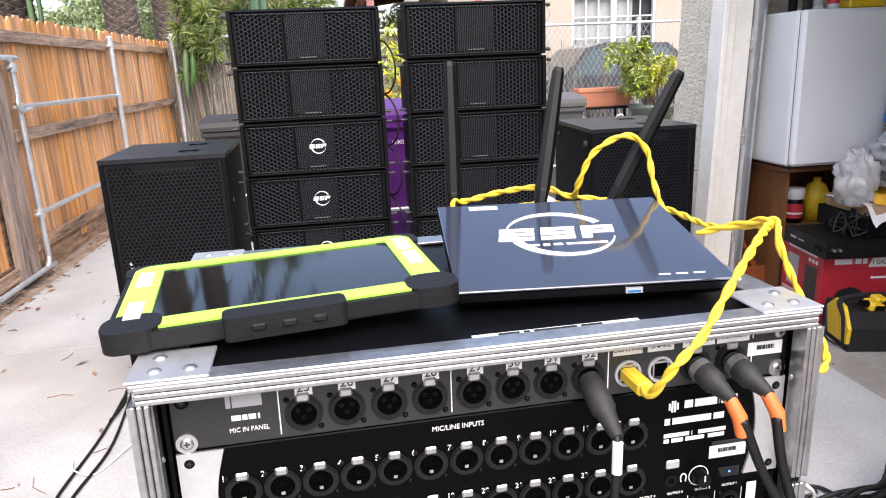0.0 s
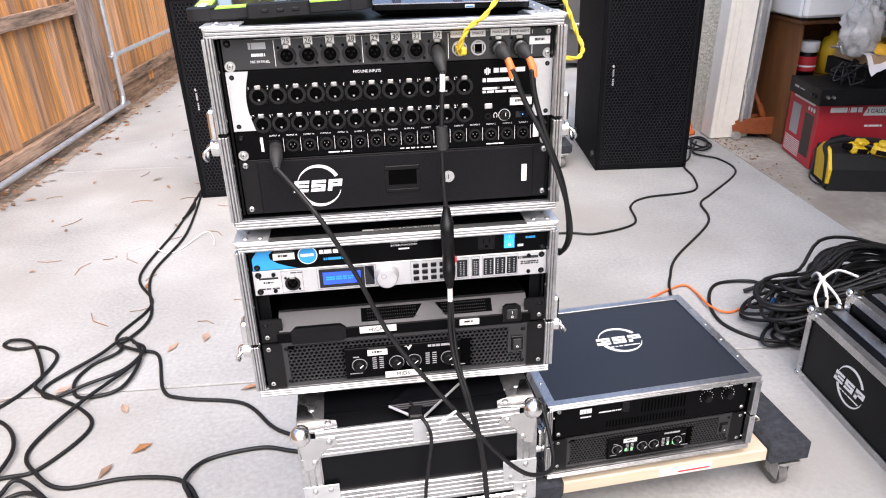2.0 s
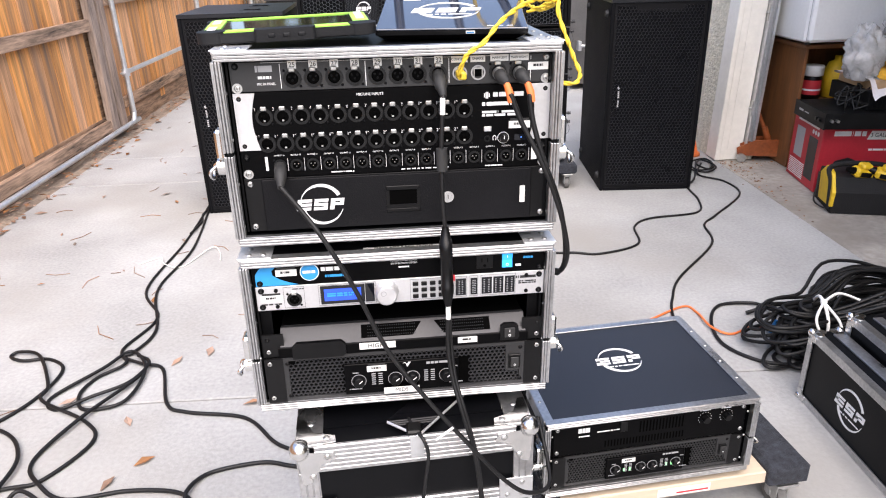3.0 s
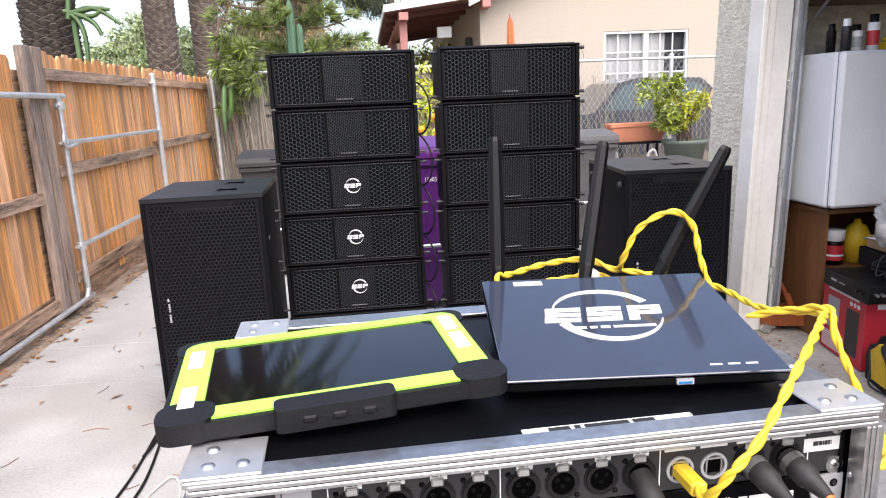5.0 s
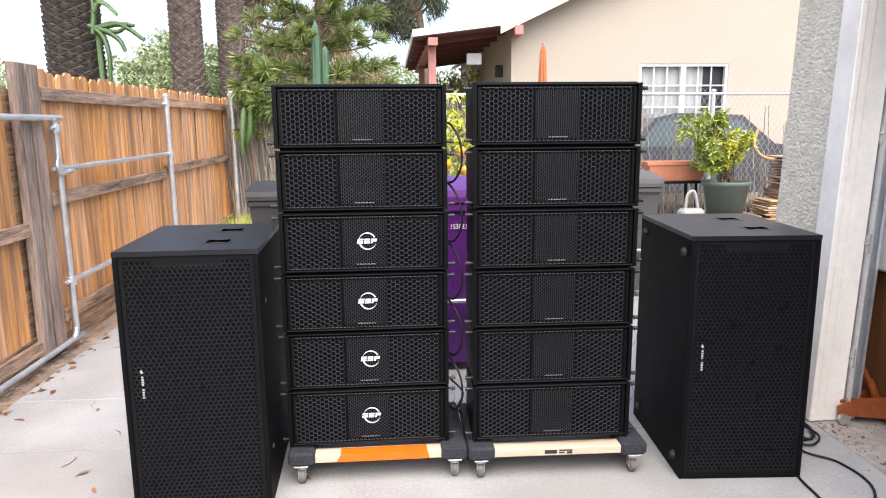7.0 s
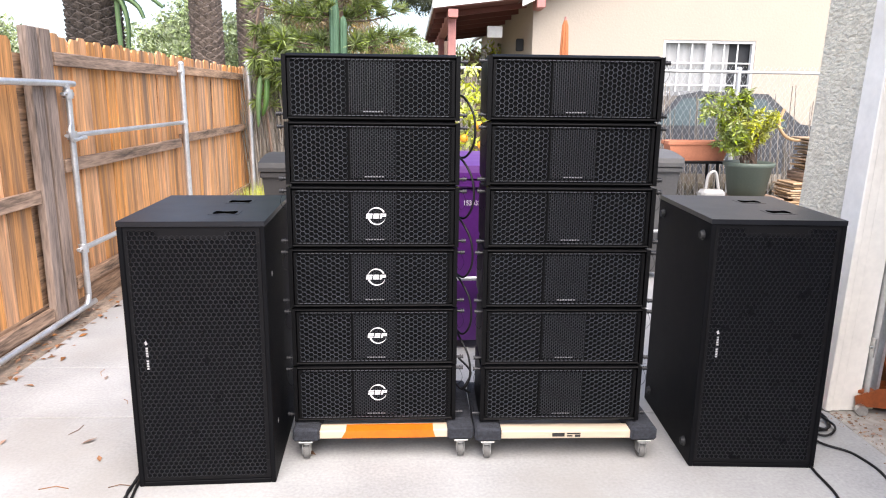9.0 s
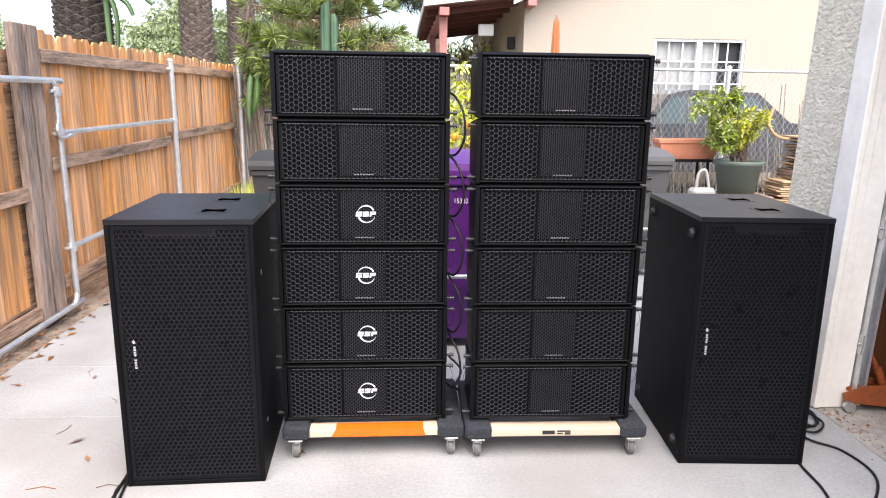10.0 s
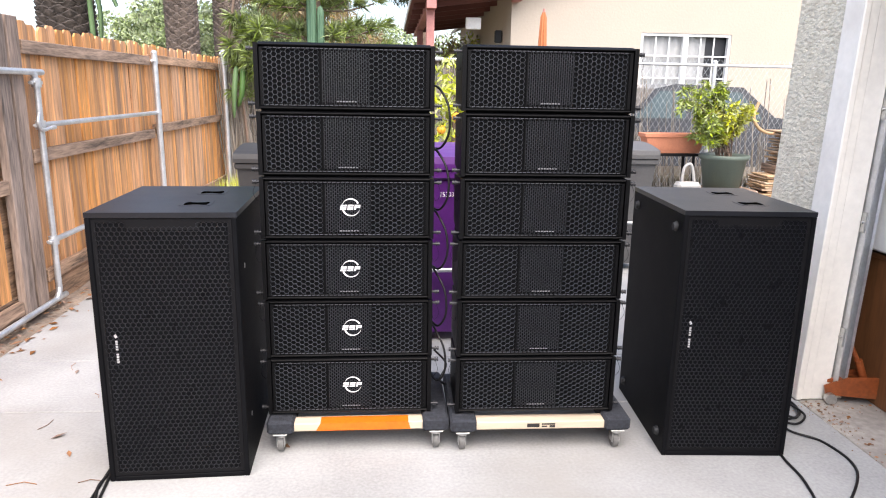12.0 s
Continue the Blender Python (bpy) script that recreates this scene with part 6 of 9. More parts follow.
hk = part("hasp", k, "galv", trunk, "steel lid hasp").matrix_basis
k = Kit()
for i in range(7):
    rivet(k, (-0.17 + i * 0.055, 0.058, TH - 0.002), (0, 0, 1), 0.0052)
part("rivets", k, "screw", trunk)
part("top_panel", Kit().box(-tw / 2 + 0.046, tw / 2 - 0.046, 0.048, td - 0.03, TH - 0.003, TH + 0.0005), "lam", trunk)
for sx in (-1, 1):
    for y in (0.06, td - 0.06):
        c = part("caster", Kit().box(sx * 0.16 - 0.04, sx * 0.16 + 0.04, y - 0.04, y + 0.04, 0.092, 0.100).box(sx * 0.16 - 0.022, sx * 0.16 - 0.018, y - 0.02, y + 0.02, 0.03, 0.092).box(sx * 0.16 + 0.018, sx * 0.16 + 0.022, y - 0.02, y + 0.02, 0.03, 0.092), "screw", trunk)
        part("wheel", Kit().cyl((sx * 0.16 - 0.015, y, 0.045), (sx * 0.16 + 0.015, y, 0.045), 0.045, 20), "rubber", c)

# small flat phone lying on the trunk with its cord
ph = thing("smartphone", (0.990, 1.412, TH + 0.003), "dark smartphone lying on the trunk lid", "phone", rz=-38)
part("body", Kit().box(-0.036, 0.036, -0.010, 0.14, 0, 0.008, 0.003), "panelsilver", ph)
part("glass", Kit().box(-0.0345, 0.0345, -0.0085, 0.1385, 0.0081, 0.0086), "screen", ph)

# ---- low amplifier case on its dolly ----
A3 = (1.562, 1.720, 0.159)
H3 = 0.214
R3 = 6.5
c3 = rack_case(A3, 0.530, H3, 0.41, "low black amplifier flight case with white edged lid and round emblem", top="lamblue", rz=R3, joint=0.46, emblem_r=0.056, lid_edge=0.022, plates=False)
m3 = pose(*A3, 0, 0, R3)
p = m3 @ Vector((0, 0.014, H3 - 0.0165 - 2 * U))
qa = unit("power_amplifier", tuple(p), 2, "panelblack", "black two unit rack power amplifier with slotted vents", "amplifier", 0.3, rz=R3)
for x in (-0.2325, 0.2325):
    for z in (0.012, 0.077):
        head(qa, x, z, True)
k = bars(Kit(), -0.165, 0.066, 0.034, 0.016, 1, 0, pieces=3, seed=51)
bars(k, -0.165, 0.0505, 0.03, 0.004, 1, 0, pieces=4, seed=52)
bars(k, -0.10, 0.058, 0.07, 0.004, 1, 0, pieces=6, seed=53)
bars(k, 0.135, 0.080, 0.03, 0.003, 1, 0, pieces=3, seed=54)
bars(k, 0.19, 0.080, 0.03, 0.003, 1, 0, pieces=3, seed=55)
part("print", k, "print", qa)
for x in (0.135, 0.190):
    k = Kit()
    for i in range(11):
        a = radians(-40 + 26 * i)
        k.cyl((x + 0.0165 * math.cos(a), -0.0005, 0.058 + 0.0165 * math.sin(a)), (x + 0.0165 * math.cos(a), 0, 0.058 + 0.0165 * math.sin(a)), 0.0009, 6)
    kn = part("knob", k, "print", qa, "black level knob with white dots")
    part("cap", Kit().cyl((x, 0, 0.058), (x, -0.013, 0.058), 0.0095, 20, 0.0085), "plastic", kn)
for i in range(26):
    x = -0.115 + i * 0.0078
    part("slot", Kit().box(x, x + 0.0035, -0.0006, 0, 0.012, 0.030), "shadeblack", qa)
for i in range(14):
    x = -0.030 + i * 0.0082
    part("slot", Kit().box(x, x + 0.0035, -0.0006, 0, 0.042, 0.074), "shadeblack", qa)
sw = part("switch", Kit().box(-0.080, -0.062, -0.004, 0, 0.052, 0.080, 0.001), "plastic", qa, "black power switch")
p = m3 @ Vector((0, 0.014, H3 - 0.0165 - 4 * U - 0.003))
vent_amp(tuple(p), R3, "black two unit rack power amplifier with lit green lamps", lit=True)
p = m3 @ Vector((0.050, -0.016, 0))
dolly((p.x, p.y, 0), 0.77, 0.46, R3, "sticker", "pine furniture dolly with charcoal carpet ends under the amplifier case")

# ---- long cases lying beside the cable heap ----
def long_case(at, cl, ch, cw4, label, mark):
    c4 = thing("accessory_case", at, label, "flight case", "long flight cases", rz=0)
    part("body", Kit().box(0.004, cw4 - 0.004, -cl + 0.004, -0.004, 0.004, ch - 0.004), "lam", c4)
    for x in (0, cw4):
        for z in (0, ch):
            k = Kit()
            sx, sz = (1 if x == 0 else -1), (1 if z == 0 else -1)
            k.prism([(x - sx * 0.001, z - sz * 0.001), (x + sx * 0.024, z - sz * 0.001), (x + sx * 0.024, z + sz * 0.002), (x + sx * 0.002, z + sz * 0.002), (x + sx * 0.002, z + sz * 0.024), (x - sx * 0.001, z + sz * 0.024)][::sx * sz], -cl, 0)
            part("edge_angle", k, "alu", c4, "aluminium edge angle")
    for y in (-cl, 0):
        sy = 1 if y < -0.1 else -1
        for x in (0, cw4):
            sx = 1 if x == 0 else -1
            k = Kit()
            k.prism_z([(x - sx * 0.001, y - sy * 0.001), (x + sx * 0.024, y - sy * 0.001), (x + sx * 0.024, y + sy * 0.002), (x + sx * 0.002, y + sy * 0.002), (x + sx * 0.002, y + sy * 0.024), (x - sx * 0.001, y + sy * 0.024)][::sx * sy], 0.02, ch - 0.02)
            part("edge_angle", k, "alu", c4, "aluminium edge angle")
            for z in (0, ch):
                sz = 1 if z == 0 else -1
                k = Kit()
                k.ball((x + sx * 0.004, y + sy * 0.004, z + sz * 0.004 + (0.002 if z == 0 else 0)), 0.013, 14, 10)
                bc4 = part("ball_corner", k, "chrome", c4, "chrome ball corner")
                for d in ((0.030, 0.014), (0.014, 0.030)):
                    k = Kit()
                    k.cyl((x - sx * 0.001, y + sy * d[0], z + sz * d[1]), (x - sx * 0.0035, y + sy * d[0], z + sz * d[1]), 0.012, 16)
                    part("lobe", k, "chrome", bc4)
                    k = Kit()
                    k.cyl((x + sx * d[1], y + sy * d[0], z - sz * 0.0), (x + sx * d[1], y + sy * d[0], z - sz * 0.003), 0.012, 16)
                    part("lobe", k, "chrome", bc4)
    k = Kit()
    k.box(0.055, 0.085, -cl + 0.03, -0.03, ch - 0.003, ch + 0.003, 0.001)
    part("runner", k, "alu", c4, "aluminium runner on the lid")
    if mark:
        part("emblem", emblem(0.062).move(pose(-0.0006, -0.245, ch * 0.50, 0, 0, -90) @ Matrix.Translation((0, 0.0048, 0))), "print", c4, "round white emblem")
    return c4


long_case((2.243, 2.245, 0), 0.80, 0.245, 0.095, "slim black flight case with aluminium edges and round emblem", True)
long_case((2.345, 2.230, 0), 0.80, 0.305, 0.30, "black flight case with aluminium edges behind a slimmer one", False)


# ---- on the stack: tablet, router, network cord ----
BASE = UPPER
TOPZ = UPZ + UH
tab = thing("tablet", (0.827, 1.567, TOPZ + 0.005), "tablet in a lime green and charcoal rugged case", "tablet")
tab.matrix_basis = BASE @ pose(0.8355, 1.592, TOPZ + 0.0105, 2.0, -1.6, 4.5)
tw2, td2 = 0.130, 0.082


def rrect(a, b, r, n=5):
    out = []
    for cx, cy, a0 in ((a - r, b - r, 0), (-a + r, b - r, 90), (-a + r, -b + r, 180), (a - r, -b + r, 270)):
        out += [(cx + r * math.cos(radians(a0 + 90 * i / n)), cy + r * math.sin(radians(a0 + 90 * i / n))) for i in range(n + 1)]
    return out


k = Kit()
k.prism_z(rrect(tw2, td2, 0.018), 0.003, 0.019)
k.prism_z(rrect(tw2 - 0.003, td2 - 0.003, 0.016), 0.0, 0.003)
part("shell", k, "greyrubber", tab, "charcoal rubber shell")
k = Kit()
o, i2 = rrect(tw2 - 0.005, td2 - 0.005, 0.015), rrect(tw2 - 0.030, td2 - 0.021, 0.003)
n = len(o)
p = [(x, y, 0.0215) for x, y in o] + [(x, y, 0.0225) for x, y in i2] + [(x, y, 0.0192) for x, y in o] + [(x, y, 0.0195) for x, y in i2]
f = []
for q in range(n):
    j = (q + 1) % n
    f += [(q, j, n + j, n + q), (2 * n + q, 2 * n + j, j, q), (n + q, n + j, 3 * n + j, 3 * n + q)]
k.add(p, f)
part("bezel", k, "lime", tab, "lime green frame")
part("screen", Kit().box(-tw2 + 0.029, tw2 - 0.029, -td2 + 0.020, td2 - 0.020, 0.0192, 0.0203), "screen", tab, "dark glossy screen")
for sx in (-1, 1):
    for sy in (-1, 1):
        k = Kit()
        cx, cy = sx * (tw2 - 0.018), sy * (td2 - 0.016)
        k.prism_z([(cx + x, cy + y) for x, y in rrect(0.021, 0.018, 0.014)], 0.002, 0.0225 if sy < 0 else 0.0205)
        part("bumper", k, "greyrubber", tab, "charcoal corner bumper")
for cy in (-1,):
    k = Kit()
    k.prism_z([(x - 0.004, y - td2 + 0.004) for x, y in rrect(0.045, 0.011, 0.006)], 0.001, 0.0235)
    for q in range(3):
        k.box(-0.03 + q * 0.022, -0.018 + q * 0.022, -td2 - 0.0085, -td2 - 0.004, 0.008, 0.016, 0.002)
    part("grip", k, "greyrubber", tab, "ribbed charcoal side grip")
for x, y in ((-tw2 + 0.017, 0.035), (-tw2 + 0.017, -0.040), (tw2 - 0.017, 0.045), (tw2 - 0.017, 0.0)):
    part("label_tape", Kit().box(x - 0.006, x + 0.006, y - 0.018, y + 0.018, 0.0222, 0.0232), "tape", tab, "white sticker")

tab.scale = (1, 1, 0.8)
rt = thing("wifi_router", (1.100, 1.612, TOPZ + 0.001), "glossy black wireless router with three antennas and white emblem", "router", rz=-7.0)
rw, rd = 0.118, 0.098
SLOPE = 9.6
LID = pose(0, 0, 0.0330, SLOPE, 0, 0)
k = Kit()
o, q = rrect(rw, rd, 0.004, 2), rrect(rw - 0.012, rd - 0.014, 0.004, 2)
n = len(o)
p = [(x, y, 0.0) for x, y in q] + [tuple(LID @ Vector((x, y, h))) for h in (-0.0095, -0.0030) for x, y in o]
k.add(p, [tuple(range(n))[::-1]] + [(a + l * n, (a + 1) % n + l * n, (a + 1) % n + (l + 1) * n, a + (l + 1) * n) for l in range(2) for a in range(n)])
part("body", k, "plastic", rt)
part("lid", Kit().box(-rw + 0.0005, rw - 0.0005, -rd + 0.0005, rd - 0.0005, -0.0029, -0.0003, 0.0008).move(LID), "routertop", rt, "glossy dark lid with sky reflection tinted into its colour")
part("emblem", emblem(0.052).move(LID @ pose(-0.006, 0.012, -0.0002, -90, 0, 0)), "print", rt, "round white emblem")
k = Kit()
for x in range(3):
    k.box(0.055 + x * 0.015, 0.065 + x * 0.015, -rd + 0.012, -rd + 0.014, -0.0003, 0.0)
part("print", k.move(LID), "print", rt)
part("label_tape", Kit().box(-0.085, -0.055, rd - 0.016, rd - 0.007, -0.0003, 0.0002).move(LID), "tape", rt, "white sticker")
us = part("usb_port", Kit().box(0.022, 0.036, -rd - 0.0004, -rd + 0.003, 0.0085, 0.0130), "panelsilver", rt)
part("tongue", Kit().box(0.0235, 0.0345, -rd - 0.0008, -rd - 0.0004, 0.0093, 0.0111), "usb", us, "blue tongue")
for bx, tx, ty, ln in ((-0.098, 0.002, 0.030, 0.163), (-0.003, 0.031, 0.046, 0.160), (0.077, 0.078, 0.015, 0.163)):
    k = Kit()
    base = Vector((bx, rd + 0.016, 0.038))
    reach = Vector((tx, ty, math.sqrt(ln * ln - tx * tx - ty * ty)))
    tip = base + reach
    d = (tip - base).normalized()
    sd = d.cross(Vector((0, 1, 0))).normalized()
    bk = sd.cross(d)
    rows = []
    for s, w, t in ((0, 0.0065, 0.006), (0.12, 0.0072, 0.006), (0.14, 0.0085, 0.0055), (0.5, 0.0085, 0.005), (0.97, 0.0068, 0.004), (1.0, 0.005, 0.003)):
        c = base + d * ln * s
        rows.append([c + sd * w * math.cos(radians(45 * a + 22)) * 1.05 + bk * t * math.sin(radians(45 * a + 22)) for a in range(8)])
    k.add([v for r in rows for v in r], [(a * 8 + b, a * 8 + (b + 1) % 8, (a + 1) * 8 + (b + 1) % 8, (a + 1) * 8 + b) for a in range(5) for b in range(8)])
    k.add(rows[-1], [tuple(range(8))])
    k.cyl((bx, rd - 0.006, 0.036), (bx, rd + 0.022, 0.036), 0.0075, 12)
    part("antenna", k, "plastic", rt, "black paddle antenna")


def twisted(name, pts, r, label, mats="yellow", turns=1.0, kk=10):
    """A pair of strands twisted together."""
    path = spline(pts, kk)
    kit = Kit()
    for s in (0, 1):
        out, length = [], 0
        for i, p in enumerate(path):
            if i:
                length += (path[i] - path[i - 1]).length
            d = (path[min(i + 1, len(path) - 1)] - path[max(i - 1, 0)]).normalized()
            u = d.cross(Vector((0.3, 0.2, 0.9))).normalized()
            w = d.cross(u)
            a = length / 0.045 * 2 * math.pi * turns + math.pi * s
            out.append(p + (u * math.cos(a) + w * math.sin(a)) * r * 0.55)
        kit.tube(out, r * 0.72, 7)
    return kit


net = thing("network_cord", (0, 0, 0), "twisted yellow network cord looped over the rack and router", "cable")
cu = [(1.096, 1.455, 1.2185), (1.088, 1.425, 1.2260), (1.098, 1.410, 1.2540), (1.123, 1.420, 1.2690), (1.152, 1.435, 1.2975), (1.196, 1.470, 1.3180), (1.234, 1.510, 1.3180), (1.257, 1.544, 1.3108), (1.249, 1.613, 1.2954), (1.241, 1.682, 1.2990), (1.192, 1.722, 1.3050), (1.154, 1.742, 1.3090)]
part("strand", twisted("strand", cu, 0.0030, ""), "yellow", net)
cu = [(1.224, 1.596, 1.2940), (1.250, 1.562, 1.3090), (1.258, 1.531, 1.3170), (1.256, 1.519, 1.2957), (1.278, 1.500, 1.2330), (1.287, 1.490, 1.2080), (1.274, 1.480, 1.1960), (1.240, 1.495, 1.1990)]
part("strand", twisted("strand", cu, 0.0030, ""), "yellow", net)
cu = [(1.013, 1.722, 1.3030), (1.015, 1.732, 1.3150), (1.031, 1.742, 1.3120), (1.079, 1.762, 1.3160), (1.127, 1.762, 1.3180), (1.154, 1.742, 1.3090), (1.154, 1.722, 1.3260), (1.167, 1.712, 1.3610), (1.198, 1.702, 1.3790), (1.223, 1.702, 1.3630), (1.227, 1.692, 1.3320), (1.234, 1.682, 1.3010)]
part("strand", twisted("strand", cu, 0.0030, ""), "yellow", net)
cu = [(1.057, 1.724, 1.2930), (1.072, 1.742, 1.3000), (1.099, 1.752, 1.3000), (1.135, 1.762, 1.3000), (1.154, 1.754, 1.2950)]
part("strand", twisted("strand", cu, 0.0030, ""), "yellow", net)
part("plug", Kit().box(1.089, 1.102, 1.445, 1.476, 1.213, 1.224, 0.002), "yellow", net, "yellow plug boot")
part("plug", Kit().box(1.118, 1.136, 1.742, 1.765, 1.297, 1.308, 0.002), "tape", net, "white plug")


# ---- cables ----
def cable(name, pts, r, label, material="cable", kk=8, group=""):
    return single(name, Kit().tube(spline(pts, kk), r, 8), material, label, "cable", group)


def plug(th, p, q, boot="rubber", collar=True):
    """A round plug from p, at its socket, to q, with a tapering boot."""
    p, q = Vector(p), Vector(q)
    k = Kit()
    k.tube([p, p.lerp(q, 0.15), p.lerp(q, 0.16), p.lerp(q, 0.55), p.lerp(q, 0.6), q], 0.008, 16, True, [0.0085, 0.0092, 0.0096, 0.0096, 0.0080, 0.0045])
    pl = part("plug", k, boot, th, "black round plug")
    if collar:
        part("collar", Kit().tube([p.lerp(q, 0.10), p.lerp(q, 0.24)], 0.0100, 16), "screw", pl, "silver printed collar")


mic = thing("mic_cable", (0, 0, 0), "black microphone cable with inline coupler hanging down the racks", "cable")
z32 = UPZ + 0.2390 + 0.0185
x32 = CX + 0.0663
plug(mic, (x32, FY - 0.001, z32), (x32 + 0.003, FY - 0.048, z32 - 0.026), collar=False)
part("jacket", Kit().tube(spline([(x32 + 0.003, FY - 0.046, z32 - 0.024), (1.063, 1.424, 1.178), (1.060, 1.420, 1.109), (1.060, 1.415, 1.036), (1.063, 1.412, 0.990)], 8), 0.0034, 8), "cable", mic)
part("label_tape", Kit().tube([(1.0635, 1.4238, 1.192), (1.0628, 1.4225, 1.168)], 0.0040, 8), "tape", mic, "white tape flag")
part("sleeve", Kit().tube([(1.0600, 1.4195, 1.118), (1.0605, 1.4185, 1.084)], 0.0085, 12), "rubber", mic)
k = Kit()
k.tube([(1.063, 1.411, 0.996), (1.063, 1.4105, 0.972), (1.063, 1.410, 0.971), (1.0635, 1.408, 0.945), (1.0635, 1.408, 0.944), (1.064, 1.404, 0.900), (1.064, 1.403, 0.898), (1.064, 1.402, 0.884), (1.0645, 1.400, 0.862)], 0.01, 16, True, [0.005, 0.0095, 0.0105, 0.0105, 0.0098, 0.0098, 0.0105, 0.010, 0.005])
cp = part("coupler", k, "plastic", mic, "black inline coupler")
part("release", Kit().box(1.0735, 1.0765, 1.400, 1.406, 0.905, 0.915, 0.001), "redlabel", cp, "small red tab")
part("label_tape", Kit().tube([(1.0645, 1.400, 0.862), (1.0645, 1.400, 0.838)], 0.0042, 8), "tape", mic, "white tape band")
part("jacket", Kit().tube(spline([(1.065, 1.400, 0.862), (1.063, 1.400, 0.787), (1.069, 1.385, 0.730), (1.083, 1.362, 0.674), (1.103, 1.348, 0.586), (1.115, 1.340, 0.452), (1.125, 1.335, 0.25), (1.15, 1.32, 0.05), (1.20, 1.28, 0.026), (1.30, 1.15, 0.026)], 8), 0.0036, 8), "cable", mic)
part("jacket", Kit().tube(spline([(1.067, 1.400, 0.840), (1.069, 1.402, 0.787), (1.074, 1.385, 0.730), (1.088, 1.360, 0.674), (1.106, 1.346, 0.586), (1.118, 1.338, 0.452), (1.130, 1.333, 0.25), (1.16, 1.31, 0.05), (1.22, 1.26, 0.026), (1.34, 1.12, 0.026)], 8), 0.0028, 8), "cable", mic)
part("label_tape", Kit().box(1.048, 1.052, 1.346, 1.3475, 0.630, 0.668).move(Matrix.Translation((1.05, 1.347, 0.65)) @ pose(0, 0, 0, 0, 52, 0) @ Matrix.Translation((-1.05, -1.347, -0.65))), "tape", mic, "white tape flag")

oc2 = thing("mic_cable", (0, 0, 0), "black microphone cable plugged into the mixer, hanging across the racks", "cable")
xo, zo = CX + OUT[0], UPZ + 0.2390 - 3 * U + 0.0195
plug(oc2, (xo, FY - 0.001, zo), (xo + 0.003, FY - 0.046, zo - 0.022), collar=False)
part("jacket", Kit().tube(spline([(xo + 0.003, FY - 0.044, zo - 0.021), (0.842, 1.420, 1.034), (0.877, 1.400, 0.987), (0.919, 1.392, 0.902), (0.965, 1.382, 0.793), (1.026, 1.365, 0.704), (1.089, 1.350, 0.623), (1.146, 1.345, 0.549), (1.192, 1.345, 0.509), (1.238, 1.370, 0.494), (1.250, 1.42, 0.505), (1.247, 1.50, 0.55)], 8), 0.0040, 8), "cable", oc2)

mains = []
for sx, rows in ((0.1575, [(1.165, 1.425, 1.192), (1.182, 1.420, 1.150), (1.207, 1.410, 1.102), (1.231, 1.405, 1.046), (1.252, 1.410, 0.984), (1.266, 1.430, 0.928), (1.275, 1.490, 0.870), (1.282, 1.60, 0.80), (1.29, 1.75, 0.55), (1.285, 1.90, 0.10), (1.30, 2.0, 0.008)]),
                 (0.1890, [(1.193, 1.425, 1.190), (1.199, 1.420, 1.150), (1.216, 1.412, 1.093), (1.240, 1.410, 1.031), (1.256, 1.420, 0.971), (1.268, 1.450, 0.909), (1.278, 1.520, 0.850), (1.284, 1.63, 0.78), (1.30, 1.78, 0.50), (1.30, 1.93, 0.10), (1.32, 2.02, 0.008)])):
    mc = thing("output_cable", (0, 0, 0), "dark cable with orange boot feeding the speakers", "cable", "main output cables")
    x, z = CX + sx, UPZ + 0.2390 + 0.0185
    a, b = Vector((x, FY - 0.001, z)), Vector((x + 0.007, FY - 0.042, z - 0.012))
    plug(mc, a, b)
    part("boot", Kit().tube([b.lerp(a, 0.1), b + Vector((0.003, -0.006, -0.012)), b + Vector((0.005, -0.008, -0.026))], 0.0052, 10, True, [0.0050, 0.0058, 0.0050]), "orangecord", mc, "orange boot")
    part("jacket", Kit().tube(spline([b + Vector((0.004, -0.007, -0.022))] + rows, 8), 0.0040, 8), "cable", mc)

BASE = Matrix.Identity(4)
pc = thing("charging_cord", (0, 0, 0), "thin black cord hanging over the trunk edge", "cable")
part("cord", Kit().tube(spline([(0.995, 1.43, TH + 0.010), (1.010, 1.392, TH + 0.012), (1.022, 1.372, TH + 0.006), (1.028, 1.368, 0.580), (1.020, 1.362, 0.525), (1.012, 1.358, 0.449), (1.005, 1.35, 0.25), (0.99, 1.33, 0.03), (0.95, 1.28, 0.006)], 8), 0.0032, 8), "cable", pc)
part("connector", Kit().box(0.992, 1.018, 1.385, 1.415, TH + 0.006, TH + 0.016, 0.003), "plastic", pc)

FLOOR = "black speaker cable lying in loose curves on the concrete"
cable("speaker_cable", [(-0.20, 4.42, 0.03), (-0.201, 4.357, 0.008), (-0.181, 3.791, 0.007), (-0.197, 3.265, 0.007), (-0.060, 2.989, 0.007), (-0.112, 2.747, 0.007), (-0.062, 2.637, 0.012), (-0.134, 2.556, 0.007), (-0.150, 2.451, 0.010), (-0.098, 2.368, 0.007), (0.022, 2.401, 0.012), (0.027, 2.588, 0.016), (-0.067, 2.713, 0.016), (-0.130, 2.602, 0.016), (-0.243, 2.445, 0.007), (-0.194, 2.376, 0.007), (-0.102, 2.427, 0.016), (0.002, 2.50, 0.020), (0.03, 2.62, 0.02), (-0.03, 2.68, 0.016)], 0.0062, FLOOR, group="cables on the driveway")
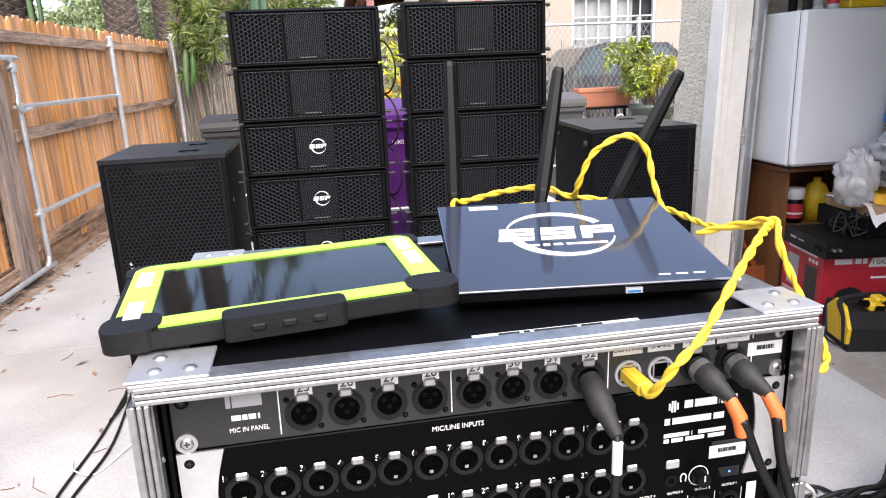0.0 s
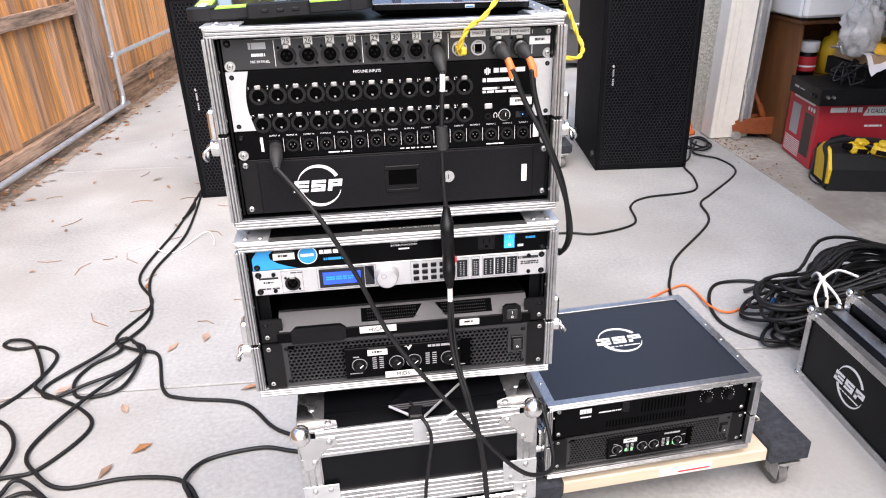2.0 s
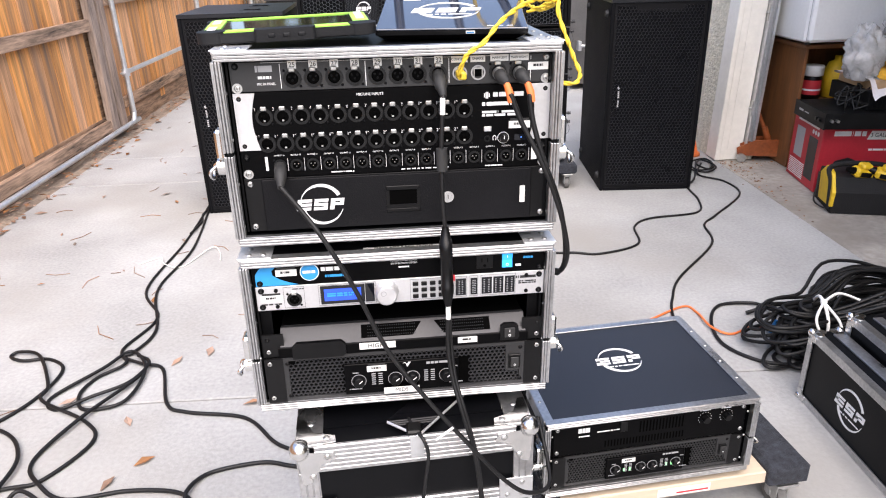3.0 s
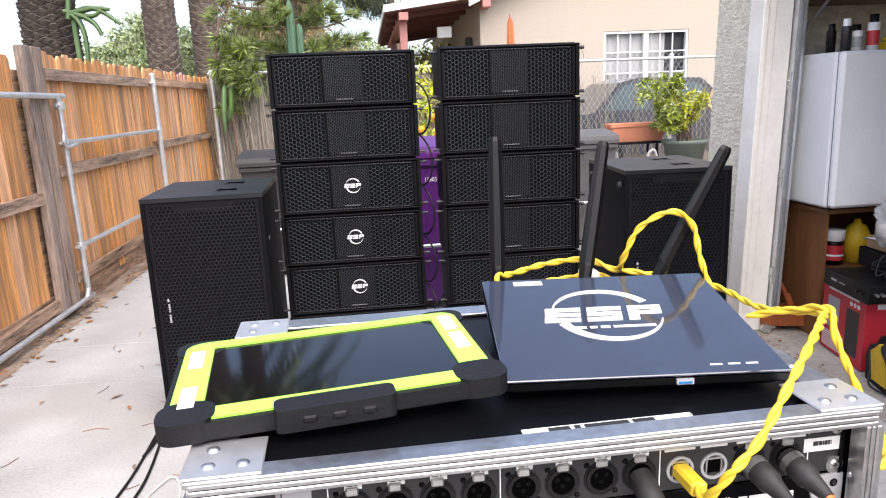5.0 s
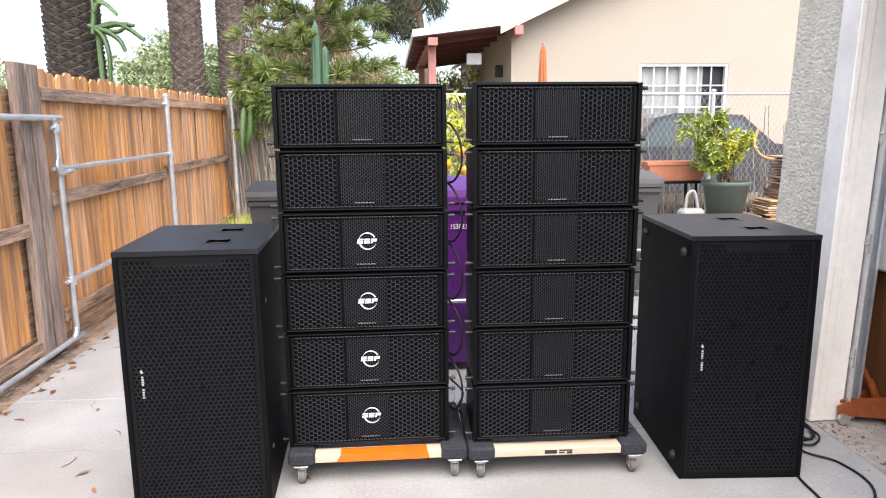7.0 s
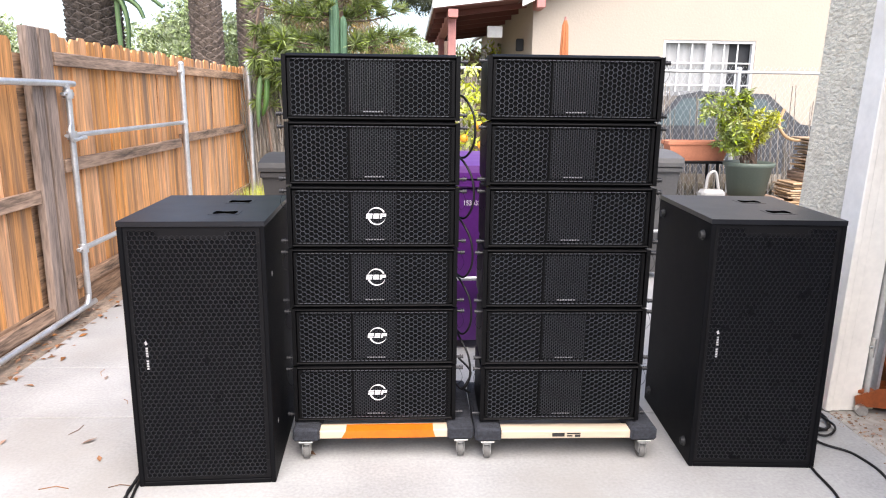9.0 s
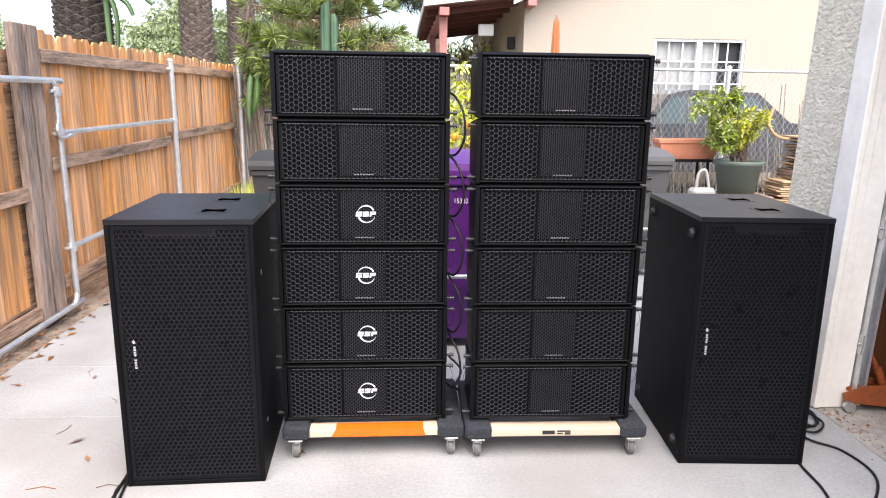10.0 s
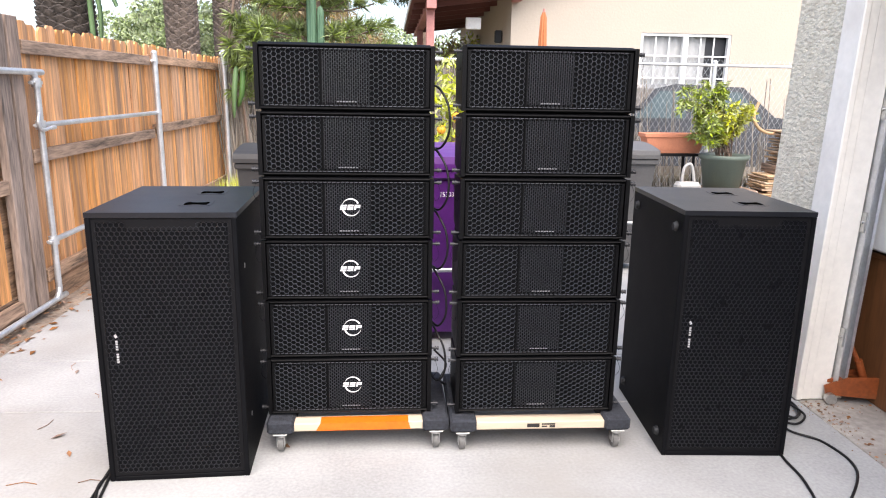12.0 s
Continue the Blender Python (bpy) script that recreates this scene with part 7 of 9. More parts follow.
cable("speaker_cable", [(-0.185, 4.44, 0.03), (-0.195, 4.380, 0.008), (-0.115, 3.709, 0.007), (-0.145, 3.260, 0.007), (-0.034, 2.892, 0.007), (-0.059, 2.719, 0.010), (-0.090, 2.685, 0.012), (0.003, 2.627, 0.012), (0.086, 2.592, 0.007), (0.167, 2.378, 0.007), (0.251, 2.324, 0.007), (0.446, 2.278, 0.007), (0.558, 2.154, 0.007), (0.620, 2.109, 0.007), (0.76, 2.03, 0.007), (0.95, 1.95, 0.007)], 0.0062, FLOOR, group="cables on the driveway")
cable("speaker_cable", [(-0.55, 2.10, 0.007), (-0.366, 2.314, 0.007), (-0.291, 2.465, 0.007), (-0.283, 2.624, 0.007), (-0.369, 2.701, 0.007), (-0.459, 2.694, 0.010), (-0.523, 2.731, 0.007), (-0.498, 2.754, 0.014), (-0.405, 2.712, 0.016), (-0.279, 2.507, 0.018), (-0.260, 2.421, 0.016), (-0.072, 2.305, 0.008), (-0.003, 2.199, 0.007), (-0.078, 2.039, 0.007), (-0.160, 2.010, 0.007), (-0.35, 1.98, 0.007)], 0.0062, FLOOR, group="cables on the driveway")
cable("speaker_cable", [(0.03, 2.56, 0.018), (0.002, 2.486, 0.018), (-0.088, 2.301, 0.018), (-0.147, 2.118, 0.007), (-0.069, 2.004, 0.016), (0.024, 1.951, 0.007), (0.189, 1.972, 0.007), (0.339, 1.947, 0.010), (0.407, 1.869, 0.007), (0.423, 1.819, 0.010), (0.44, 1.70, 0.007), (0.40, 1.5, 0.007)], 0.0062, FLOOR, group="cables on the driveway")
cable("speaker_cable", [(0.95, 1.90, 0.007), (0.75, 2.0, 0.007), (0.630, 2.037, 0.007), (0.540, 2.059, 0.007), (0.398, 2.026, 0.007), (0.357, 1.942, 0.018), (0.379, 1.890, 0.010), (0.419, 1.823, 0.018), (0.47, 1.70, 0.007), (0.45, 1.45, 0.007)], 0.0062, FLOOR, group="cables on the driveway")
cable("speaker_cable", [(-0.20, 1.90, 0.007), (-0.185, 1.99, 0.016), (-0.191, 2.122, 0.016), (-0.279, 2.249, 0.007), (-0.40, 2.29, 0.007), (-0.6, 2.2, 0.007)], 0.0062, FLOOR, group="cables on the driveway")
cable("speaker_cable", [(-0.3, 1.80, 0.007), (-0.156, 1.911, 0.007), (-0.112, 1.980, 0.022), (-0.004, 1.910, 0.007), (0.084, 1.813, 0.007), (0.10, 1.65, 0.007)], 0.0062, FLOOR, group="cables on the driveway")
cable("speaker_cable", [(-0.2, 1.78, 0.016), (-0.114, 1.919, 0.012), (-0.043, 1.928, 0.016), (0.039, 1.866, 0.018), (0.086, 1.775, 0.016), (0.145, 1.82, 0.007), (0.200, 1.854, 0.007), (0.259, 1.835, 0.007), (0.31, 1.76, 0.007), (0.30, 1.6, 0.007)], 0.0062, FLOOR, group="cables on the driveway")
cable("speaker_cable", [(-0.19, 4.30, 0.007), (-0.198, 4.204, 0.007), (-0.173, 4.088, 0.007), (-0.18, 3.9, 0.016)], 0.0062, FLOOR, group="cables on the driveway")
cable("speaker_cable", [(2.947, 4.88, 0.007), (2.787, 4.50, 0.007), (2.68, 4.33, 0.007), (2.654, 4.099, 0.007), (2.567, 3.904, 0.007), (2.289, 3.847, 0.007), (2.168, 3.736, 0.007), (2.116, 3.513, 0.007), (1.898, 3.417, 0.007), (1.752, 3.446, 0.007), (1.5, 3.40, 0.007), (1.32, 2.9, 0.007), (1.30, 2.02, 0.007)], 0.0058, FLOOR, group="cables on the driveway")
cable("speaker_cable", [(2.941, 4.778, 0.012), (2.83, 4.544, 0.012), (2.938, 4.412, 0.007), (2.927, 4.167, 0.007), (2.650, 3.851, 0.007), (2.535, 3.720, 0.007), (2.473, 3.476, 0.007), (2.178, 3.120, 0.007), (2.082, 2.939, 0.007), (2.036, 2.819, 0.007), (1.95, 2.5, 0.007), (1.6, 2.35, 0.007)], 0.0058, FLOOR, group="cables on the driveway")
cable("speaker_cable", [(2.96, 4.86, 0.016), (3.01, 4.78, 0.010), (2.976, 4.677, 0.010), (2.86, 4.64, 0.012), (2.865, 4.78, 0.020), (2.98, 4.84, 0.025), (3.0, 4.74, 0.022), (2.93, 4.63, 0.02), (2.88, 4.70, 0.03), (2.95, 4.80, 0.03), (2.99, 4.66, 0.024), (2.9, 4.58, 0.014), (2.82, 4.66, 0.012)], 0.0058, "black cable bunched up beside the garage wall", group="cables on the driveway")
cable("power_cable", [(2.344, 2.405, 0.007), (2.217, 2.445, 0.007), (2.135, 2.568, 0.007), (2.162, 2.737, 0.007), (2.247, 2.857, 0.007), (2.386, 2.852, 0.012), (2.442, 2.752, 0.024), (2.587, 2.70, 0.07)], 0.0068, "thick black cable looping out of the cable heap", group="cables on the driveway")
cable("extension_cord", [(1.9, 2.75, 0.007), (2.094, 2.862, 0.007), (2.133, 2.810, 0.007), (2.135, 2.673, 0.018), (2.196, 2.633, 0.007), (2.306, 2.680, 0.007), (2.403, 2.649, 0.007), (2.52, 2.68, 0.007)], 0.0045, "orange extension cord lying on the concrete", "orangecord", group="cables on the driveway")
cable("string", [(-0.33, 3.55, 0.004), (-0.25, 3.62, 0.005), (-0.20, 3.52, 0.014), (-0.11, 3.50, 0.004), (-0.02, 3.70, 0.014), (0.03, 3.66, 0.004), (0.06, 3.55, 0.004)], 0.0028, "short white string lying across the cables", "tape")

# heap of coiled cables tied with white string
heap = thing("cable_coil", (2.62, 2.56, 0), "heap of coiled black cables tied with white string", "cable coil")
rnd = random.Random(12)
for i in range(36):
    a, b = rnd.uniform(0.24, 0.44), rnd.uniform(0.08, 0.19)
    h = 0.012 + 0.0065 * i
    ph = rnd.uniform(-0.25, 0.25) + 0.25
    pts = []
    ox, oy = rnd.uniform(-0.03, 0.05), rnd.uniform(-0.04, 0.05)
    for q in range(17):
        t = 2 * math.pi * q / 16
        r1 = 1 + 0.06 * math.sin(3 * t + i)
        x, y = a * r1 * math.cos(t), b * r1 * math.sin(t)
        pinch = 0.5 + 0.5 * min(1, abs(x + 0.17) / 0.20)
        y *= pinch
        z = max(0.008, h * (0.35 + 0.65 * pinch) * (1 - 0.45 * (x / 0.42) ** 2) + 0.008 * math.sin(2 * t + i))
        pts.append((ox + x * math.cos(ph) - y * math.sin(ph), oy + x * math.sin(ph) + y * math.cos(ph), z))
    part("loop", Kit().tube(spline(pts, 4), 0.0068, 7), "cable", heap)
k = Kit()
k.tube(spline([(-0.20, -0.15, 0.05), (-0.19, -0.12, 0.16), (-0.17, -0.02, 0.20), (-0.15, 0.05, 0.14)], 6), 0.006, 7)
k.tube(spline([(-0.18, -0.06, 0.20), (-0.24, -0.13, 0.17), (-0.23, -0.17, 0.12)], 6), 0.005, 7)
k.tube(spline([(-0.18, -0.06, 0.20), (-0.16, -0.14, 0.16), (-0.17, -0.18, 0.11)], 6), 0.005, 7)
k.tube(spline([(-0.18, -0.06, 0.20), (-0.11, -0.03, 0.215), (-0.05, -0.06, 0.20)], 6), 0.005, 7)
k.ball((-0.18, -0.06, 0.20), 0.012, 10, 6)
part("string", k, "tape", heap, "white tie string")
for pts in ([(-0.30, 0.22, 0.01), (-0.20, 0.20, 0.05), (-0.10, 0.10, 0.12)], [(-0.28, 0.05, 0.04), (-0.24, 0.09, 0.09), (-0.1, 0.02, 0.16)]):
    part("tail", Kit().tube(spline(pts, 6), 0.008, 8), "cable", heap)
part("connector", Kit().cyl((-0.30, 0.03, 0.035), (-0.265, 0.058, 0.062), 0.009, 14), "usb", heap, "blue twist connector")
part("connector", Kit().cyl((-0.21, 0.02, 0.13), (-0.18, -0.008, 0.155), 0.012, 14), "cable", heap)

# jumper leads beside the arrays
for z in (1.43, 1.17, 0.91, 0.65, 0.39):
    cable("jumper_lead", [(1.125, 4.70, z + 0.14), (1.150, 4.55, z + 0.13), (1.185, 4.50, z + 0.06), (1.190, 4.50, z - 0.04), (1.160, 4.55, z - 0.11), (1.125, 4.70, z - 0.12)], 0.0048, "short black jumper lead linking two array speakers", group="jumper leads")
cable("jumper_lead", [(1.15, 4.62, 0.40), (1.20, 4.55, 0.36), (1.17, 4.52, 0.30), (1.20, 4.60, 0.24), (1.18, 4.75, 0.20)], 0.0048, "short black jumper lead linking two array speakers", group="jumper leads")


# ---- garage things ----
cab = thing("cabinet", (3.455, 4.66, 0), "brown wood veneer cabinet with open shelves", "cabinet")
cw, cd, chh = 0.62, 0.52, 0.775
part("side_panel", Kit().box(0, 0.02, 0, cd, 0.0, chh - 0.025, 0.001), "walnut", cab)
part("side_panel", Kit().box(cw - 0.02, cw, 0, cd, 0.0, chh - 0.025, 0.001), "walnut", cab)
part("top_panel", Kit().box(-0.015, cw + 0.015, -0.02, cd, chh - 0.025, chh, 0.003), "walnut", cab)
part("back_panel", Kit().box(0.02, cw - 0.02, cd - 0.012, cd, 0.02, chh - 0.025), "walnut", cab)
for z in (0.05, 0.40):
    part("shelf", Kit().box(0.02, cw - 0.02, 0.01, cd - 0.012, z, z + 0.02), "walnut", cab)
frz = thing("freezer", (3.405, 4.55, chh + 0.003), "small white enamel upright freezer standing on the cabinet", "freezer")
part("body", Kit().box(0, 0.56, 0.06, 0.62, 0.015, 0.865, 0.012), "enamel", frz)
part("door", Kit().box(0.0, 0.56, 0.0, 0.052, 0.02, 0.865, 0.016), "enamel", frz)
part("gasket", Kit().box(0.012, 0.548, 0.052, 0.060, 0.03, 0.855), "bingrey", frz)
for x in (0.05, 0.51):
    for y in (0.1, 0.55):
        part("foot", Kit().cyl((x, y, 0), (x, y, 0.016), 0.018, 12), "rubber", frz)
FT = chh + 0.003 + 0.865
for x, y, r, h, body, cap, lab in ((3.43, 4.70, 0.024, 0.15, "dirtyblack", "plastic", "dark spray can"), (3.475, 4.64, 0.026, 0.17, "gunmetal", "whiteplain", "silver spray can with white cap"), (3.545, 4.66, 0.032, 0.14, "whiteplain", "plastic", "white bottle with black cap"), (3.63, 4.64, 0.030, 0.19, "whiteplain", "dirtyblack", "white and red spray bottle")):
    b = thing("spray_can", (x, y, FT), lab + " on the freezer", "can", "cans on the freezer")
    part("body", Kit().lathe((0, 0, 0), [(0.001, 0), (r, 0.001), (r, h * 0.72), (r * 0.9, h * 0.77), (r * 0.5, h * 0.79)], 20), body, b)
    part("cap", Kit().lathe((0, 0, 0), [(r * 0.75, h * 0.76), (r * 0.72, h), (0.001, h)], 20), cap, b)
    if lab.startswith("white"):
        part("label", Kit().lathe((0, 0, 0), [(r + 0.0006, h * 0.15), (r + 0.0006, h * 0.55)], 20), "redlabel" if "red" in lab else "printgrey", b)
single("tool_box", Kit().box(3.70, 3.92, 4.60, 4.74, FT, FT + 0.045, 0.01).box(3.74, 3.88, 4.615, 4.725, FT + 0.045, FT + 0.075, 0.01), "toolyellow", "yellow and black tool case on the freezer", "tool case")
sh = thing("wall_shelf", (3.45, 4.80, FT + 0.30), "wooden shelf on brackets above the freezer", "shelf")
part("board", Kit().box(0, 1.6, 0, 0.40, 0, 0.03, 0.003), "walnut", sh)
part("bracket", Kit().tube([(0.05, 0.38, -0.24), (0.05, 0.05, -0.005)], 0.010, 6).box(0.04, 0.06, 0.37, 0.395, -0.28, 0), "galv", sh)
for i, (x, w, h, m) in enumerate(((3.50, 0.16, 0.14, "dirtyblack"), (3.69, 0.20, 0.11, "gunmetal"), (3.92, 0.15, 0.17, "redlabel"), (4.10, 0.2, 0.13, "dirtyblack"))):
    single("storage_box", Kit().box(x, x + w, 4.85, 5.05, FT + 0.331, FT + 0.331 + h, 0.006), m, "dusty storage box on the garage shelf", "box", "boxes on the shelf")
jar = thing("supplement_jar", (3.60, 4.78, 0.421), "black jar with red label and white lid", "jar")
part("body", Kit().lathe((0, 0, 0), [(0.001, 0), (0.055, 0.002), (0.057, 0.13), (0.052, 0.145)], 24), "plastic", jar)
part("label", Kit().lathe((0, 0, 0), [(0.0578, 0.03), (0.0578, 0.12)], 24), "redlabel", jar, "red label band")
part("band", Kit().lathe((0, 0, 0), [(0.0583, 0.055), (0.0583, 0.066)], 24), "print", jar)
part("lid", Kit().lathe((0, 0, 0), [(0.054, 0.145), (0.060, 0.148), (0.060, 0.205), (0.055, 0.210), (0.001, 0.210)], 24), "whiteplain", jar, "white ribbed lid")
single("jug", Kit().lathe((3.76, 4.80, 0.421), [(0.001, 0), (0.07, 0.004), (0.075, 0.16), (0.05, 0.22), (0.022, 0.235), (0.022, 0.26), (0.001, 0.26)], 20), "toolyellow", "yellow plastic jug on the shelf", "jug")

BASE = Matrix.Translation((-0.066, -0.073, 0))
rb = thing("carton", (3.425, 4.235, 0), "red printed vacuum cleaner carton standing on the floor", "box", rz=-8)
part("body", Kit().box(0, 0.42, 0, 0.42, 0, 0.395, 0.003), "redcard", rb)
k = Kit()
bars(k, 0.16, 0.345, 0.20, 0.035, 1, -0.0004, pieces=4, seed=61)
bars(k, 0.31, 0.255, 0.10, 0.014, 1, -0.0004, pieces=3, seed=62)
part("print", k, "print", rb, "pale printed lettering")
pn = part("badge", Kit().prism([(0.24, 0.315), (0.40, 0.315), (0.41, 0.365), (0.26, 0.365)], -0.0012, -0.0004), "tape", rb, "pale printed badge")
words("3 GALLON", 0.034, pn, (0.325, -0.0016, 0.340), "ink", squeeze=0.85)
k = Kit()
k.prism([(0.05, 0.02), (0.25, 0.02), (0.25, 0.11), (0.21, 0.19), (0.16, 0.21), (0.09, 0.19), (0.05, 0.10)], -0.0012, -0.0004)
part("picture", k, "gunmetal", rb, "printed picture of the appliance")
mk = Kit()
mk.box(-0.0006, 0, 0.05, 0.17, 0.05, 0.30)
part("picture", mk, "gunmetal", rb, "printed picture panel")
part("picture", Kit().box(-0.0008, 0, 0.24, 0.36, 0.14, 0.32), "printgrey", rb, "printed picture panel")
k = Kit()
for i in range(9):
    k.box(-0.0006, 0, 0.18, 0.40, 0.02 + i * 0.011, 0.026 + i * 0.011)
for i in range(3):
    k.cyl((-0.001, 0.06 + i * 0.035, 0.33), (0, 0.06 + i * 0.035, 0.33), 0.013, 12)
k.box(-0.0006, 0, 0.06, 0.36, 0.355, 0.385)
part("print", k, "clothwhite", rb, "pale small print")

ba = thing("rack_amplifier", (3.36, 4.13, 0.397), "dusty black rack amplifier lying on the red carton", "amplifier", rz=-8)
part("body", Kit().box(0, 0.46, 0.01, 0.42, 0, 0.088, 0.004), "dirtyblack", ba)
part("front_panel", Kit().box(-0.006, 0, 0.0, 0.43, 0.0, 0.088, 0.001), "dirtyblack", ba)
k = Kit()
for y in (0.06, 0.10):
    k.cyl((-0.006, y, 0.044), (-0.018, y, 0.044), 0.010, 14)
part("knobs", k, "plastic", ba)
k = Kit()
k.box(-0.0066, -0.006, 0.30, 0.36, 0.04, 0.052)
k.box(-0.0066, -0.006, 0.22, 0.28, 0.042, 0.048)
part("print", k, "printgrey", ba)
for x in (0.03, 0.06):
    part("binding_post", Kit().cyl((x, 0.01, 0.05), (x, -0.012, 0.05), 0.008, 10), "screw", ba)
bb = thing("rack_amplifier", (3.60, 4.17, 0.487), "dusty black amplifier stacked on another with loose wires", "amplifier", rz=-4)
part("body", Kit().box(0, 0.48, 0, 0.42, 0, 0.10, 0.004), "dirtyblack", bb)
k = Kit()
for i in range(16):
    k.box(0.03 + i * 0.024, 0.04 + i * 0.024, -0.002, 0, 0.02, 0.08)
part("fins", k, "plastic", bb)
rnd = random.Random(3)
for i in range(7):
    p = [(3.56 + rnd.uniform(-0.05, 0.05), 4.22 + rnd.uniform(-0.04, 0.1), 0.492)]
    for q in range(4):
        p.append((3.58 + rnd.uniform(-0.10, 0.10), 4.22 + rnd.uniform(-0.06, 0.10), 0.50 + rnd.uniform(0.0, 0.12)))
    p.append((3.62, 4.3, 0.60))
    cable("loose_wire", p, 0.005, "tangled black wire beside the stacked amplifiers", group="loose wires")
cable("loose_wire", [(3.47, 4.16, 0.49), (3.46, 4.15, 0.56), (3.50, 4.20, 0.60), (3.56, 4.24, 0.58)], 0.004, "tangled black wire beside the stacked amplifiers", group="loose wires")
tr = thing("cardboard_tray", (3.62, 4.14, 0.592), "open cardboard tray heaped with cloths", "box", rz=-3)
part("base", Kit().box(0, 0.48, 0, 0.40, 0, 0.006), "card", tr)
for q in ((0, 0.48, 0, 0.006), (0, 0.48, 0.394, 0.40), (0, 0.006, 0.006, 0.394), (0.474, 0.48, 0.006, 0.394)):
    part("wall", Kit().box(*q, 0.006, 0.065), "card", tr)


def cloth(name, cx, cy, z, w, d, hump, seed, material, label, drop=0.0):
    nx, ny = 26, 20
    k = Kit()
    for j in range(ny + 1):
        for i in range(nx + 1):
            u, v = i / nx - 0.5, j / ny - 0.5
            e = noise.noise((u * 4 + seed, v * 4, seed)) * 0.03 + noise.noise((u * 11, v * 9 + seed, 2)) * 0.012
            zz = z + hump * (1 - (2 * u) ** 2 * 0.7) * (1 - (2 * v) ** 2 * 0.5) + e
            if v < -0.30:
                zz -= drop * ((-0.30 - v) / 0.2) * (0.6 + 0.6 * noise.noise((u * 5, seed, 0)) + 0.3)
            k.v.append((cx + u * w + 0.02 * noise.noise((v * 5, u * 3, seed)), cy + v * d + 0.02 * noise.noise((u * 6, seed, v)), max(zz, z - drop)))
    k.f = [(j * (nx + 1) + i, j * (nx + 1) + i + 1, (j + 1) * (nx + 1) + i + 1, (j + 1) * (nx + 1) + i) for j in range(ny) for i in range(nx)]
    k.s = [True] * len(k.f)
    return single(name, k, material, label, "cloth")


cloth("cloth", 3.80, 4.30, 0.645, 0.44, 0.42, 0.03, 1.0, "clothwhite", "crumpled white printed cloth draped over the tray", 0.09)
cloth("cloth", 3.84, 4.32, 0.685, 0.40, 0.36, 0.02, 4.0, "clothyellow", "folded yellow orange cloth on the tray", 0.03)
og = thing("parts_organizer", (3.71, 4.20, 0.735), "clear plastic parts organizer box on the cloths", "organizer", rz=-4)
part("body", Kit().box(0, 0.34, 0, 0.24, 0, 0.035, 0.004), "bagfilm", og)
part("lid", Kit().box(-0.004, 0.344, -0.004, 0.244, 0.035, 0.048, 0.004), "bingrey", og)
for i in range(6):
    part("divider", Kit().box(0.03 + i * 0.052, 0.035 + i * 0.052, -0.002, 0, 0.004, 0.033), "bingrey", og)


def bag(name, c, r, seed, material, label, sq=(1, 1, 1)):
    n, m = 36, 24
    k = Kit()
    for i in range(m + 1):
        th = math.pi * i / m
        for q in range(n):
            ph = 2 * math.pi * q / n
            d = Vector((math.sin(th) * math.cos(ph), math.sin(th) * math.sin(ph), math.cos(th)))
            s = r * (1 + 0.45 * noise.noise(d * 2.3 + Vector((seed, 0, 0))) + 0.26 * noise.noise(d * 6 + Vector((0, seed, 0))))
            k.v.append((c[0] + d.x * s * sq[0], c[1] + d.y * s * sq[1], max(c[2] + d.z * s * sq[2], c[2] - r * sq[2] * 0.85)))
    k.f = [(i * n + q, (i + 1) * n + q, (i + 1) * n + (q + 1) % n, i * n + (q + 1) % n) for i in range(m) for q in range(n)]
    k.s = [True] * len(k.f)
    return single(name, k, material, label, "bag")


bag("plastic_bag", (3.60, 4.28, 0.765), 0.115, 3.0, "bagfilm", "crumpled clear plastic bag on the cloths", (0.85, 0.9, 1.3))
bag("plastic_bag", (3.95, 4.36, 0.90), 0.15, 7.0, "bagfilm", "bulging clear plastic bag on the organizer", (1.2, 0.9, 0.85))
vs = thing("bench_vise", (3.93, 4.40, 1.03), "black and blue bench tool on top of the heap", "tool")
part("body", Kit().box(0, 0.2, 0, 0.14, 0, 0.05, 0.01), "usb", vs)
part("jaw", Kit().box(0.02, 0.12, 0.02, 0.12, 0.05, 0.18, 0.015), "dirtyblack", vs)

# tool bag
tb = thing("tool_bag", (3.56, 3.98, 0), "open black and yellow tool bag holding cordless tools", "tool bag", rz=-14)
k = Kit()
k.prism_x([(-0.14, 0.0), (0.14, 0.0), (0.15, 0.12), (0.12, 0.19), (-0.10, 0.19), (-0.15, 0.12)], -0.20, 0.30)
part("body", k, "nylon", tb, "black nylon body")
k = Kit()
k.prism_x([(-0.145, 0.04), (0.05, 0.03), (0.08, 0.17), (0.0, 0.23), (-0.09, 0.215), (-0.155, 0.12)], -0.212, -0.195)
part("end_panel", k, "toolyellow", tb, "yellow end panel")
k = Kit()
k.tube(spline([(-0.205, -0.12, 0.02), (-0.21, -0.10, 0.16), (-0.20, -0.04, 0.235), (0.0, -0.02, 0.25), (0.2, -0.06, 0.22)], 6), 0.014, 8)
part("strap", k, "nylon", tb, "black webbing strap")
